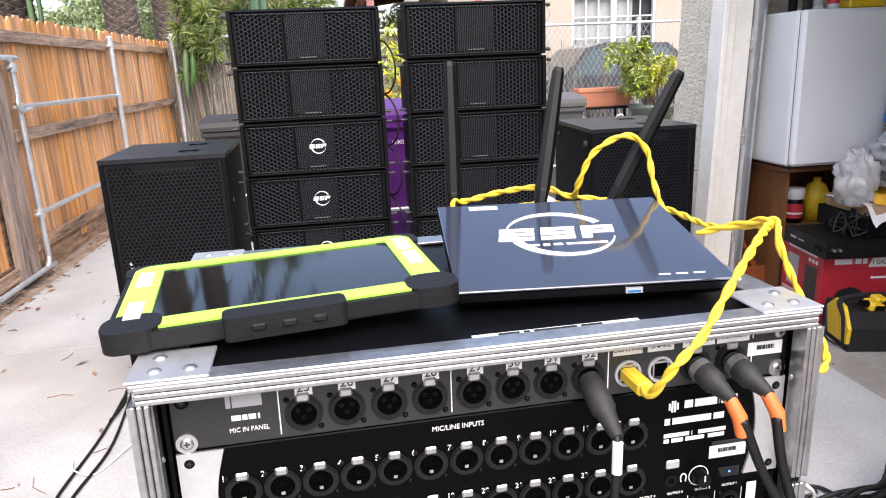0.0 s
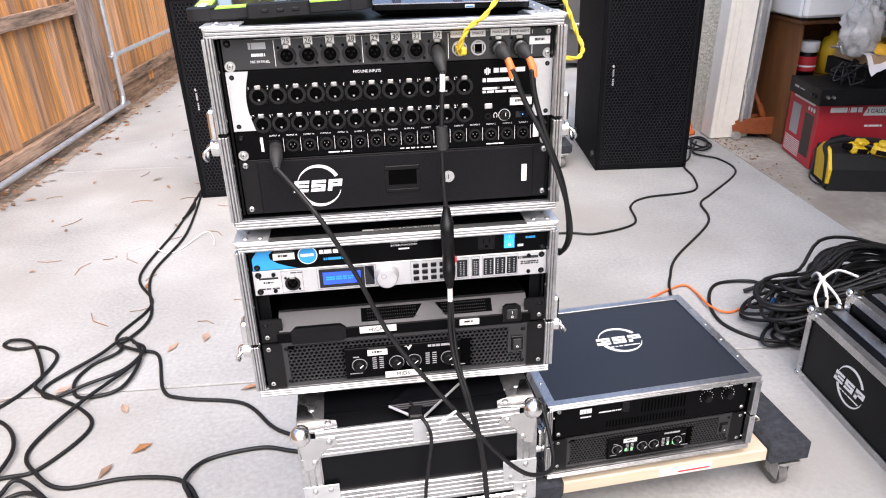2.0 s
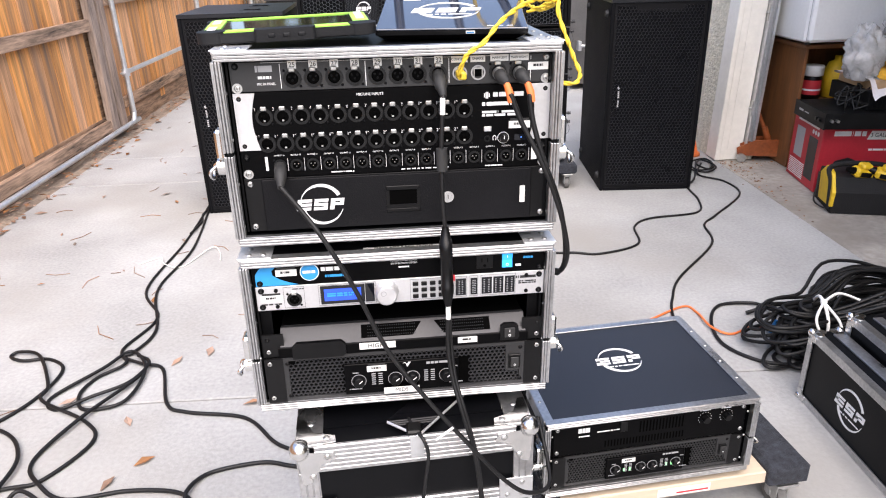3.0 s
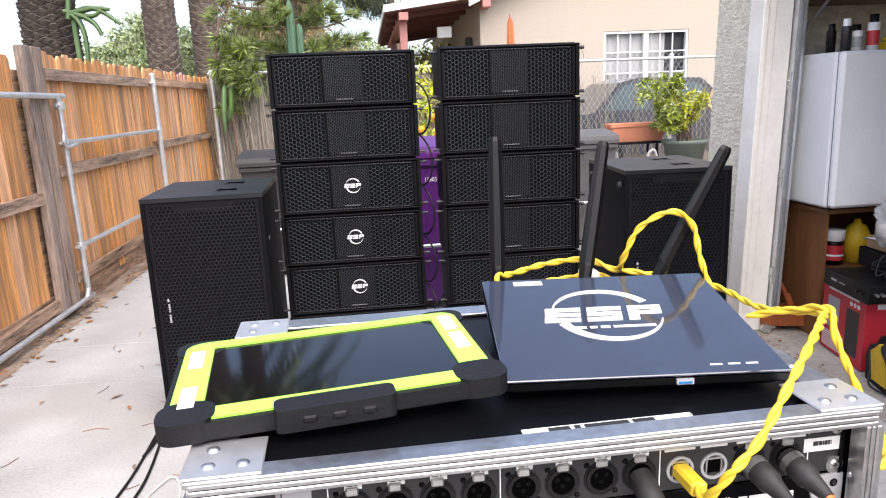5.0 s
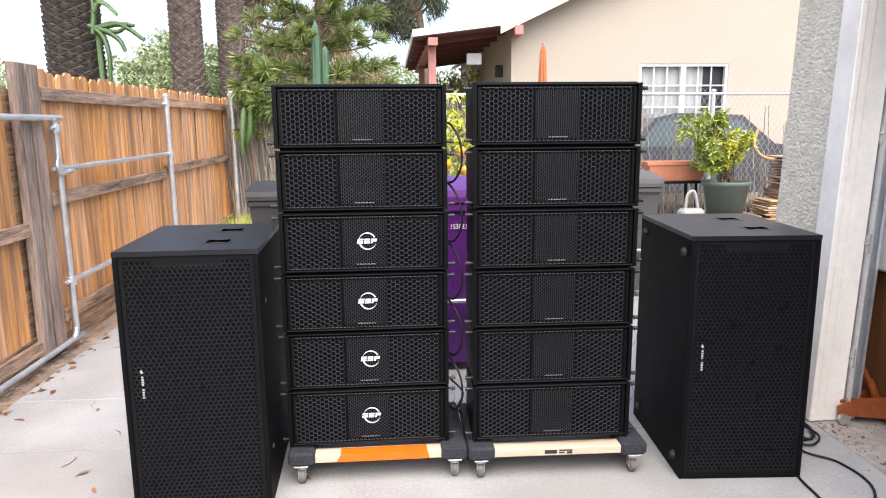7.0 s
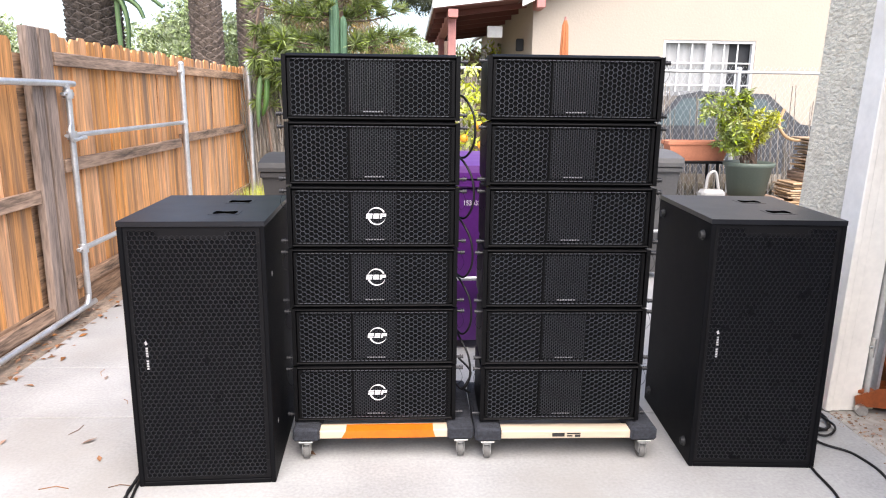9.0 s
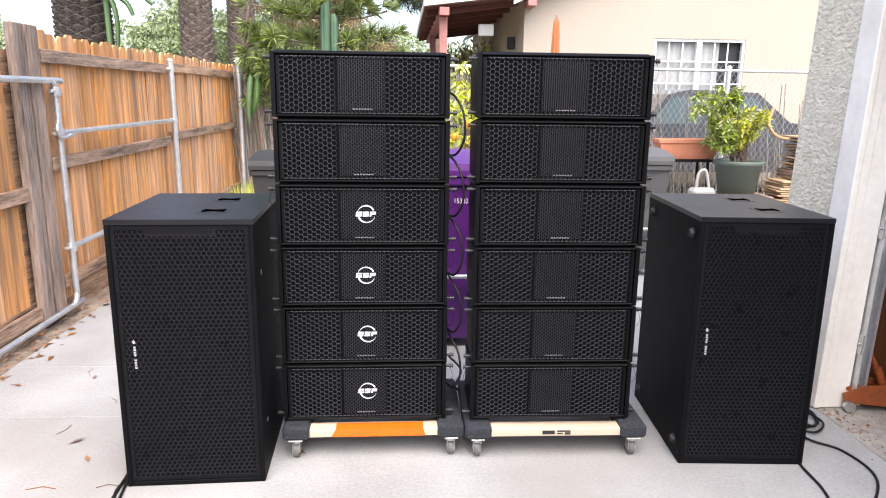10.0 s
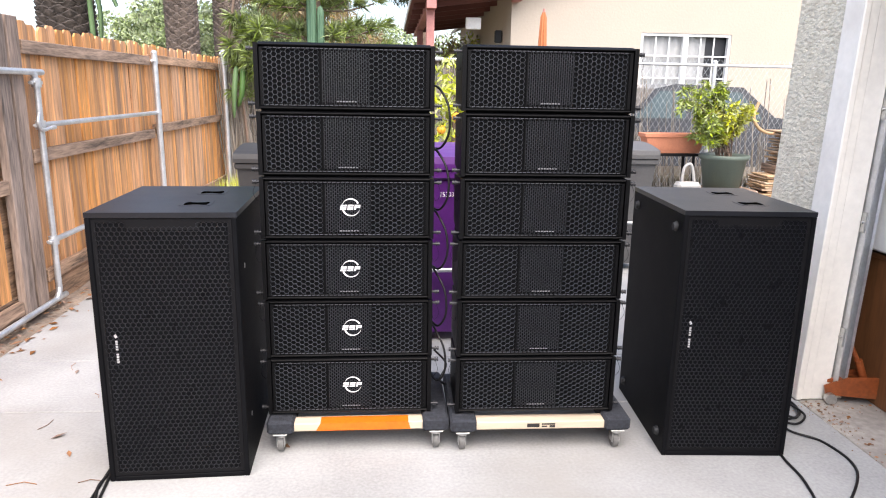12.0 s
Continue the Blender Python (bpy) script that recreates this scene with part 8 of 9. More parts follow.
for x, y, z, rz, lab in ((-0.06, -0.06, 0.19, 20, "yellow cordless drill"), (0.05, -0.09, 0.19, -15, "yellow tool housing"), (0.20, -0.05, 0.185, 10, "yellow battery charger")):
    k = Kit()
    k.box(-0.055, 0.055, -0.035, 0.035, 0.0, 0.05, 0.012)
    k.box(-0.03, 0.035, -0.028, 0.028, 0.045, 0.075, 0.010)
    kk2 = k.move(pose(x, y, z, 12, 8, rz))
    t2 = part("tool", kk2, "toolyellow", tb, lab)
    part("window", Kit().box(-0.032, 0.032, -0.0365, -0.034, 0.012, 0.038).move(pose(x, y, z, 12, 8, rz)), "plastic", t2)
    part("chuck", Kit().cyl((-0.055, 0, 0.03), (-0.095, 0, 0.035), 0.020, 14, 0.014).move(pose(x, y, z, 12, 8, rz)), "plastic", t2)
cable("electric_cable", [(3.36, 4.10, 0.17), (3.33, 4.05, 0.10), (3.31, 4.02, 0.03), (3.34, 3.95, 0.008), (3.42, 3.93, 0.008)], 0.005, "black electric cable hanging beside the tool bag")

# floor jack
BASE = Matrix.Identity(4)
jk = thing("floor_jack", (3.40, 4.86, 0), "grimy orange hydraulic floor jack", "floor jack", rz=-12)
for s in (-1, 1):
    k = Kit()
    k.prism([(-0.18, 0.04), (0.16, 0.03), (0.19, 0.06), (0.17, 0.11), (0.06, 0.15), (-0.08, 0.14), (-0.19, 0.09)], s * 0.055 - 0.004, s * 0.055 + 0.004)
    part("side_frame", k, "jackorange", jk)
k = Kit()
k.box(-0.10, 0.12, -0.05, 0.05, 0.05, 0.12, 0.01)
part("pump", k, "jackorange", jk)
part("handle_socket", Kit().tube([(0.02, 0, 0.12), (-0.02, 0, 0.22)], 0.020, 10), "jackorange", jk)
part("handle", Kit().tube([(0.02, 0, 0.13), (-0.07, 0.02, 0.32)], 0.013, 10), "jackorange", jk, "orange lever handle")
part("lift_arm", Kit().box(-0.20, 0.02, -0.025, 0.025, 0.09, 0.12, 0.006), "jackorange", jk)
for x, r in ((0.13, 0.038), (-0.16, 0.028)):
    for s in (-1, 1):
        part("wheel", Kit().cyl((x, s * 0.062, r), (x, s * 0.092, r), r, 16), "screw", jk)
single("pry_bar", Kit().tube([(3.33, 5.0, 0.003), (3.35, 5.10, 0.75)], 0.010, 8), "gunmetal", "steel bar leaning in the garage corner", "bar")
single("safety_cone", Kit().lathe((2.96, 5.02, 0.0), [(0.001, 0.13), (0.02, 0.13), (0.05, 0.02), (0.065, 0.02), (0.065, 0.002), (0.001, 0.002)], 18), "orangecord", "small orange plastic cone by the stucco wall", "cone")
# dark clutter at the back of the garage
for i, (x, y, w, d, h, m) in enumerate(((4.10, 4.3, 0.55, 0.8, 0.55, "dirtyblack"), (4.75, 4.2, 0.6, 0.9, 0.95, "walnut"), (4.15, 4.35, 0.5, 0.6, 0.95, "dirtyblack"), (5.6, 3.9, 0.9, 1.2, 1.1, "dirtyblack"))):
    if i == 2:
        continue
    t2 = thing("storage_crate", (x, y, 0), "dark storage crate in the shaded garage", "crate", "garage crates")
    part("body", Kit().box(0, w, 0, d, 0, h - 0.03, 0.01), m, t2)
    part("lid", Kit().box(-0.01, w + 0.01, -0.01, d + 0.01, h - 0.03, h, 0.008), "dirtyblack", t2)


# ---- bins, plants and yard behind the speakers ----
def wheelie_bin(at, w, d, h, material, label, rz=0.0, mark=""):
    b = thing("wheeled_bin", at, label, "bin", "wheeled bins", rz=rz)
    k = Kit()
    lo, hi = 0.80, 1.0
    p = [(-w / 2 * lo, d * 0.1, 0.06), (w / 2 * lo, d * 0.1, 0.06), (w / 2 * lo, d * 0.85, 0.06), (-w / 2 * lo, d * 0.85, 0.06), (-w / 2, 0, h * 0.88), (w / 2, 0, h * 0.88), (w / 2, d, h * 0.88), (-w / 2, d, h * 0.88)]
    k.add(p, [(3, 2, 1, 0), (0, 1, 5, 4), (1, 2, 6, 5), (2, 3, 7, 6), (3, 0, 4, 7), (4, 5, 6, 7)])
    part("body", k, material, b)
    part("rim", Kit().box(-w / 2 - 0.015, w / 2 + 0.015, -0.02, d + 0.01, h * 0.85, h * 0.895, 0.01), material, b)
    n = 8
    pr = [(-0.03, h * 0.897), (-0.03, h * 0.925)] + [(-0.02 + (d + 0.02) * i / n, h * 0.925 + h * 0.075 * math.sin(math.pi * (0.15 + 0.6 * i / n))) for i in range(n + 1)] + [(d, h * 0.897)]
    part("lid", Kit().prism_x(pr[::-1][::-1], -w / 2 - 0.02, w / 2 + 0.02), material, b)
    part("handle", Kit().tube([(-w * 0.35, d + 0.05, h * 0.88), (w * 0.35, d + 0.05, h * 0.88)], 0.015, 8).box(-w * 0.36, -w * 0.32, d, d + 0.06, h * 0.86, h * 0.90).box(w * 0.32, w * 0.36, d, d + 0.06, h * 0.86, h * 0.90), material, b)
    part("lift_bar", Kit().tube([(-w * 0.3, -0.025, h * 0.40), (w * 0.3, -0.025, h * 0.40)], 0.014, 8).box(-w * 0.34, -w * 0.29, -0.045, 0.05, h * 0.36, h * 0.44).box(w * 0.29, w * 0.34, -0.045, 0.05, h * 0.36, h * 0.44), "galv", b, "galvanised lifting bar")
    for s in (-1, 1):
        part("wheel", Kit().cyl((s * w * 0.36, d * 0.85, 0.11), (s * w * 0.44, d * 0.85, 0.11), 0.11, 20), "rubber", b)
    if mark:
        words(mark, 0.042, b, (0.075, -0.004, h * 0.775), "print", squeeze=0.85)
    return b


wheelie_bin((1.22, 5.72, 0), 0.60, 0.70, 1.22, "purple", "purple wheeled bin with white serial number", mark="153032")
wheelie_bin((0.10, 7.0, 0), 0.62, 0.70, 1.10, "binblack", "dark grey wheeled bin behind the speakers")
wheelie_bin((2.92, 7.45, 0), 0.62, 0.70, 1.12, "bingrey", "grey wheeled bin with round topped lid")


def leaves(k, rnd, n, centre, radii, size, aspect=0.4, up=0.3, shell=0.0, droop=0.0):
    """Loose small leaves filling a rounded region unevenly."""
    for _ in range(n):
        while True:
            u = Vector((rnd.uniform(-1, 1), rnd.uniform(-1, 1), rnd.uniform(-1, 1)))
            if shell < u.length < 1:
                break
        p = Vector((centre[0] + u.x * radii[0], centre[1] + u.y * radii[1], centre[2] + u.z * radii[2]))
        if noise.noise(p * (1.3 / max(radii))) + 0.6 * noise.noise(p * (3.5 / max(radii))) < -0.12:
            continue
        d = Vector((rnd.uniform(-1, 1), rnd.uniform(-1, 1), rnd.uniform(-1, 1) + up - droop)).normalized()
        s = d.cross(Vector((rnd.uniform(-1, 1), rnd.uniform(-1, 1), rnd.uniform(-1, 1)))).normalized()
        L = size * rnd.uniform(0.6, 1.35)
        nrm = d.cross(s) * L * 0.12
        k.add([p, p + d * L * 0.5 + s * L * aspect * 0.5 + nrm, p + d * L, p + d * L * 0.5 - s * L * aspect * 0.5 + nrm], [(0, 1, 2, 3)])
    return k


def tuft(k, rnd, p, d, n, length, w):
    """A spray of needles at the end of a twig."""
    d = Vector(d).normalized()
    for _ in range(n):
        a = (d + Vector((rnd.gauss(0, 0.55), rnd.gauss(0, 0.55), rnd.gauss(0, 0.5)))).normalized()
        s = a.cross(Vector((rnd.uniform(-1, 1), rnd.uniform(-1, 1), rnd.uniform(-1, 1)))).normalized() * w
        L = length * rnd.uniform(0.6, 1.1)
        sag = Vector((0, 0, -0.12 * L))
        q = Vector(p)
        k.add([q - s, q + s, q + a * L * 0.6 + s, q + a * L + sag, q + a * L * 0.6 - s], [(0, 1, 2, 3, 4)])


# palms
def palm(x, y, r0, r1, h, seed, label):
    t = thing("palm_tree", (x, y, -0.08), label, "palm tree", "palm trees")
    k = Kit()
    cells = 5 + int(r0 * 8)
    n, rows = cells * 13, int(h / 0.015)
    for j in range(rows + 1):
        z = h * j / rows
        rr = r0 + (r1 - r0) * z / h
        for i in range(n):
            th = 2 * math.pi * i / n
            wob = 0.35 * noise.noise((th * 2.5, z * 2.2, seed)) + 0.12 * noise.noise((th * 9, z * 5, seed))
            v = z / 0.088 + wob
            wave = 0.43 * math.cos(cells * th)
            u = gap = 0.0
            for row in (math.floor(v) - 1, math.floor(v), math.floor(v) + 1):
                lo = row + wave * (1 if row % 2 == 0 else -1)
                hi = row + 1 - wave * (1 if row % 2 == 0 else -1)
                if lo <= v < hi:
                    gap = hi - lo
                    u = (v - lo) / max(0.05, gap)
            lift = (u ** 0.8) * (1 if u < 0.86 else (1 - u) / 0.14) * min(1.0, 0.35 + 0.55 * gap)
            rad = rr * (0.90 + 0.15 * lift) + 0.010 * noise.noise((th * 16, z * 16, seed))
            k.v.append((rad * math.cos(th), rad * math.sin(th), z))
    k.f = [(j * n + i, j * n + (i + 1) % n, (j + 1) * n + (i + 1) % n, (j + 1) * n + i) for j in range(rows) for i in range(n)]
    k.s = [False] * len(k.f)
    part("trunk", k, "palmdark" if r0 > 0.5 else "palm", t, "trunk with overlapping leaf scars")
    k = Kit()
    rnd = random.Random(seed)
    for f in range(30):
        a, el = rnd.uniform(0, 6.28), rnd.uniform(-0.2, 1.2)
        prev = None
        for s in range(14):
            u = s / 13
            L = 3.2 * u
            p = Vector((math.cos(a) * L * math.cos(el), math.sin(a) * L * math.cos(el), h + L * math.sin(el) - 1.1 * u * u * L * 0.5))
            if prev is not None:
                d = (p - prev).normalized()
                sd = d.cross(Vector((0, 0, 1))).normalized()
                for w in (-1, 1):
                    q = p + sd * w * 0.5 * (1 - u * 0.6) + d * 0.25 - Vector((0, 0, 0.12))
                    k.add([prev, p, q], [(0, 1, 2)])
            prev = p
    part("crown", k, "leafpine", t, "feathery green crown")
    return t


palm(-5.22, 16.0, 0.53, 0.49, 9.0, 3, "stout palm trunk with dark overlapping leaf scars")
palm(-3.92, 19.0, 0.39, 0.355, 10.5, 5, "brown palm trunk ringed with leaf scars")
palm(-3.14, 20.2, 0.35, 0.325, 11.0, 8, "slim brown palm trunk ringed with leaf scars")

# climbing cactus arms beside the stout palm
rnd = random.Random(21)
ar = thing("climbing_cactus", (-4.62, 15.62, 2.0), "green climbing cactus arms hanging by the palm trunk", "cactus")
for pts in (((0, 0.30), (0.10, 0.46), (0.25, 0.42), (0.44, 0.24)), ((0, 0), (0.3, 0.10), (0.58, 0.03), (0.92, -0.22)), ((-0.12, 0.06), (0.2, -0.03), (0.45, -0.04), (0.64, 0.10)), ((0, 0), (0.14, -0.15), (0.22, -0.5), (0.20, -1.0)), ((0.08, 0), (0.28, -0.08), (0.45, -0.22), (0.54, -0.42)), ((0, 0.02), (0.25, 0.06), (0.5, 0.09), (0.75, 0.05)), ((-0.05, -0.1), (-0.02, 0.15), (0.0, 0.4), (-0.02, 0.6))):
    k = Kit()
    sp = spline([Vector((x, -0.10 - 0.1 * x, 1.35 + z)) for x, z in pts], 7)
    k.tube(sp, 0.05, 3, True, [0.066 * (1 - 0.5 * q / len(sp)) * (1 + 0.22 * (q % 2)) for q in range(len(sp))])
    part("arm", k, "leaf", ar)
k = Kit()
k.tube([(0, 0, -2.0), (0, 0.05, 0), (0.0, 0.0, 1.4)], 0.05, 6)
part("stem", k, "leaf", ar)


def tree(name, at, label, trunk_h, trunk_r, clumps, n, size, material, aspect=0.4, up=0.3, droop=0.0, seed=1, trunkmat="bark"):
    t = thing(name, at, label, "tree")
    rnd = random.Random(seed)
    k = Kit()
    k.tube(spline([(0, 0, 0), (0.05 * trunk_h, 0, trunk_h * 0.5), (0, 0.03, trunk_h)], 5), trunk_r, 9, True, [trunk_r * (1 - 0.5 * q / 10) for q in range(11)])
    part("trunk", k, trunkmat, t)
    k = Kit()
    for c, r in clumps:
        top = Vector((0, 0.0, trunk_h * 0.85))
        end = Vector(c)
        mid = top.lerp(end, 0.5) + Vector((0, 0, -0.1))
        sp = spline([top, mid, end], 4)
        k.tube(sp, 0.03, 5, True, [trunk_r * 0.35 * (1 - 0.8 * q / len(sp)) + 0.006 for q in range(len(sp))])
    part("bough", k, trunkmat, t)
    k = Kit()
    for c, r in clumps:
        leaves(k, rnd, n, c, r, size, aspect, up, 0.0, droop)
    tagged(part("crown", k, material, t), kind="stuff")
    return t


rnd = random.Random(31)
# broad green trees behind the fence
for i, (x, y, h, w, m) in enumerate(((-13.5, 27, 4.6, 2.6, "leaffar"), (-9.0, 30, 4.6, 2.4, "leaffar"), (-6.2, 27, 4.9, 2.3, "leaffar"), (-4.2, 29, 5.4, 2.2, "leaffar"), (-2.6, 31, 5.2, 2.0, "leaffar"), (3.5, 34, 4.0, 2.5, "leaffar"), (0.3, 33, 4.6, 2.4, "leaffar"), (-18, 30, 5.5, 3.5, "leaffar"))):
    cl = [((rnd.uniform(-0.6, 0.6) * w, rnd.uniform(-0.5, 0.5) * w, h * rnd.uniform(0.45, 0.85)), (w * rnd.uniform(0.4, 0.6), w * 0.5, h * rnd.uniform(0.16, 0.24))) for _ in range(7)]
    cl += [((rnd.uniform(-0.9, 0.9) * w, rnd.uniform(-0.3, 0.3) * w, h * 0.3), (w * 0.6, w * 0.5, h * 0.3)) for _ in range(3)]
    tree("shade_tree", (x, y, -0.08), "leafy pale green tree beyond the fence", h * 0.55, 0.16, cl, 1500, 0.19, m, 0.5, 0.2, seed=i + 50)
# hanging golden tree
cl = []
for i in range(16):
    x = rnd.uniform(-2.0, 1.6)
    cl.append(((x, rnd.uniform(-0.8, 0.8), rnd.uniform(4.2, 6.8)), (0.5, 0.5, rnd.uniform(0.8, 1.3))))
tree("weeping_tree", (-2.0, 25.5, -0.08), "drooping golden brown tree behind the garden", 5.5, 0.2, cl, 1300, 0.22, "leafdry", 0.16, 0.0, 1.6, seed=71)
cl = [((rnd.uniform(-2.0, 0.8), rnd.uniform(-0.8, 0.8), rnd.uniform(5.0, 7.6)), (0.9, 0.8, 0.6)) for _ in range(18)]
cl += [((-0.6, 0, 4.75), (0.7, 0.6, 0.45)), ((-1.0, 0, 5.0), (0.6, 0.6, 0.45)), ((0.6, 0, 5.6), (0.5, 0.6, 0.5))]
tree("pine_tree", (1.75, 25.0, -0.08), "dark hanging pine crown above the house roof", 6.0, 0.2, cl, 1500, 0.26, "leafdark", 0.10, 0.0, 1.0, seed=72)
cl = [((rnd.uniform(-1.4, 1.6), rnd.uniform(-0.4, 0.4), rnd.uniform(1.2, 3.1)), (0.5, 0.4, 0.45)) for _ in range(18)]
tree("dry_shrub", (0.9, 19.0, -0.08), "dry brown shrub with sparse twigs", 1.8, 0.06, cl, 420, 0.15, "leafdry", 0.25, 0.5, seed=73)
cl = [((rnd.uniform(-0.9, 0.9), rnd.uniform(-0.4, 0.4), rnd.uniform(1.0, 2.7)), (0.4, 0.4, 0.4)) for _ in range(9)]
tree("shrub", (2.6, 20.0, -0.08), "light green shrub under the porch", 1.4, 0.05, cl, 260, 0.15, "leafbright", 0.35, 0.4, seed=74)

# spiky pine in front
sp = thing("star_pine", (-0.25, 13.3, -0.08), "bright green star pine with whorled needle sprays", "pine tree")
rnd = random.Random(77)
k = Kit()
k.tube([(0, 0, 0), (0.05, 0, 2.2), (0, 0, 5.4)], 0.07, 9, True, [0.09, 0.07, 0.03])
kn = Kit()
for lev in range(9):
    z = 1.5 + lev * 0.44
    nb = 6
    L = 1.35 - 0.07 * lev
    for b in range(nb):
        a = 2 * math.pi * b / nb + lev * 0.5 + rnd.uniform(-0.2, 0.2)
        Lb = L * rnd.uniform(0.75, 1.1)
        d = Vector((math.cos(a), math.sin(a), 0))
        pts = [Vector((0.02, 0, z)), Vector((0, 0, z + 0.02)) + d * Lb * 0.5, Vector((0, 0, z + 0.10 + rnd.uniform(-0.05, 0.15))) + d * Lb]
        part("branch", Kit().tube(spline(pts, 4), 0.014, 5), "bark", sp)
        for s in range(10):
            u = 0.25 + 0.75 * s / 9
            q = pts[0].lerp(pts[2], u) + Vector((rnd.uniform(-0.12, 0.12), rnd.uniform(-0.12, 0.12), rnd.uniform(-0.05, 0.10)))
            tuft(kn, rnd, q, d + Vector((0, 0, 0.5)), 52, 0.26, 0.0055)
part("trunk", k, "bark", sp)
tagged(part("needles", kn, "leafpine", sp), kind="stuff")
sp = thing("trailing_plant", (-1.22, 11.55, 0), "spiky green plant trailing over the fence end", "plant")
kn, kb2 = Kit(), Kit()
for i in range(48):
    q = Vector((rnd.uniform(0.02, 0.5), rnd.uniform(-0.15, 0.15), rnd.uniform(1.7, 2.5) - 0.30 * (i % 3 == 0)))
    tuft(kn, rnd, q, (rnd.uniform(-0.6, 0.8), -0.4, rnd.uniform(-0.6, 0.6)), 46, 0.22, 0.0075)
kb2.tube(spline([(0.2, 0.1, -0.05), (0.15, 0.05, 1.2), (0.0, 0, 2.0), (0.1, 0, 2.7)], 6), 0.02, 6)
tagged(part("needles", kn, "leafpine", sp), kind="stuff")
part("stem", kb2, "bark", sp)
k = Kit()
for i in range(2):
    q = [(0.10 + 0.09 * i, -0.10, 1.80), (0.07 + 0.10 * i, -0.16, 1.45), (0.05 + 0.06 * i, -0.14, 1.12 + 0.15 * i)]
    k.tube(spline(q, 5), 0.03, 3, True, [0.02, 0.035, 0.04, 0.04, 0.04, 0.04, 0.035, 0.03, 0.03, 0.02, 0.01])
part("long_leaf", k, "leaf", sp)
ct = thing("column_cactus", (-0.13, 12.75, -0.08), "tall ribbed blue green column cactus", "cactus")
for x, z0, z1, r in ((-0.11, 0, 3.22, 0.068), (0.025, 1.9, 2.83, 0.050)):
    k = Kit()
    n, rows = 40, 30
    for j in range(rows + 1):
        u = j / rows
        z = z0 + (z1 - z0) * u
        e = r * (1 if u < 0.84 else math.sqrt(max(0.0, 1 - ((u - 0.84) / 0.16) ** 2)) + 0.02)
        for i in range(n):
            th = 2 * math.pi * i / n
            rad = e * (1 + 0.12 * math.cos(th * 8))
            k.v.append((x + rad * math.cos(th), rad * math.sin(th), z))
    k.f = [(j * n + i, j * n + (i + 1) % n, (j + 1) * n + (i + 1) % n, (j + 1) * n + i) for j in range(rows) for i in range(n)]
    k.s = [True] * len(k.f)
    part("stem", k, "cactus", ct)

# chain link fence and reed screen
FYC = 11.75
cf = thing("chain_link_fence", (0, FYC, 0), "galvanised chain link fence with pipe top rail", "fence", kind="structure")
part("top_rail", Kit().tube([(-1.4, 0, 1.97), (9.5, 0, 1.95)], 0.022, 10), "galv", cf)
for x in (-1.35, 1.5, 3.7, 5.68, 8.2):
    k = Kit()
    k.tube([(x, 0.0, -0.05), (x, 0.0, 2.0)], 0.034, 12)
    k.ball((x, 0, 2.0), 0.038, 12, 6, (1, 1, 0.8))
    part("post", k, "galv", cf)
k = Kit()
s = 0.085
x = 2.2
while x < 9.5:
    for dr in (1, -1):
        a, b = (x, 0.02), (x + 2.02 * 0.62, 2.04)
        xa, xb = (a[0], b[0]) if dr > 0 else (b[0], a[0])
        w = 0.0018
        y = 0.003 * dr
        k.add([(xa - w, y, 0.02), (xa + w, y, 0.02), (xb + w, y, 2.04), (xb - w, y, 2.04)], [(0, 1, 2, 3)])
        k.add([(xa, y - w, 0.02), (xa, y + w, 0.02), (xb, y + w, 2.04), (xb, y - w, 2.04)], [(0, 1, 2, 3)])
    x += s
tagged(part("mesh", k, "galv", cf, "diamond wire mesh"), kind="stuff")
rnd = random.Random(14)
k = Kit()
for i in range(2300):
    x = rnd.uniform(-1.38, 3.6) if i < 2000 else rnd.uniform(3.6, 9.0)
    h = rnd.uniform(1.45, 1.95) if i < 2000 else rnd.choice((rnd.uniform(0.5, 1.1), rnd.uniform(0.8, 1.8)))
    y = FYC + 0.06 + rnd.uniform(-0.02, 0.05)
    dx = rnd.gauss(0, 0.07) - 0.10
    k.tube([(x, y, -0.05), (x + dx * 0.5, y + 0.01, h * 0.5), (x + dx, y + rnd.uniform(-0.02, 0.02), h)], 0.006, 4, False)
single("reed_screen", k, "reed", "grey dried reed screen tied along the chain link fence", "reed screen", kind="stuff")
k = Kit()
for i in range(420):
    x, y = rnd.uniform(-1.38, -0.75), rnd.uniform(10.6, 11.7)
    a = rnd.uniform(0, 6.28)
    h = rnd.uniform(0.12, 0.42)
    k.add([(x, y, 0), (x + 0.014, y, 0), (x + 0.05 * math.cos(a), y + 0.05 * math.sin(a), h)], [(0, 1, 2)])
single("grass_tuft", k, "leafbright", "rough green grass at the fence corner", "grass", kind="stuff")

# potted plants
pt = thing("plant_stand", (4.82, 11.15, 0), "black metal plant stand", "table")
part("top", Kit().box(-0.42, 0.40, -0.18, 0.22, 0.70, 0.735, 0.006), "dirtyblack", pt)
for x in (-0.38, 0.36):
    for y in (-0.15, 0.19):
        part("leg", Kit().tube([(x, y, 0), (x * 0.93, y, 0.70)], 0.022, 8), "dirtyblack", pt)
pl = thing("planter", (4.90, 11.17, 0.737), "rectangular terracotta planter with dry soil", "planter")
k = Kit()
a, b, c, d = 0.36, 0.43, 0.10, 0.135
p = [(-a, -c, 0), (a, -c, 0), (a, c, 0), (-a, c, 0), (-b, -d, 0.25), (b, -d, 0.25), (b, d, 0.25), (-b, d, 0.25)]
k.add(p, [(3, 2, 1, 0), (0, 1, 5, 4), (1, 2, 6, 5), (2, 3, 7, 6), (3, 0, 4, 7)])
part("tub", k, "terracotta", pl)
k = Kit()
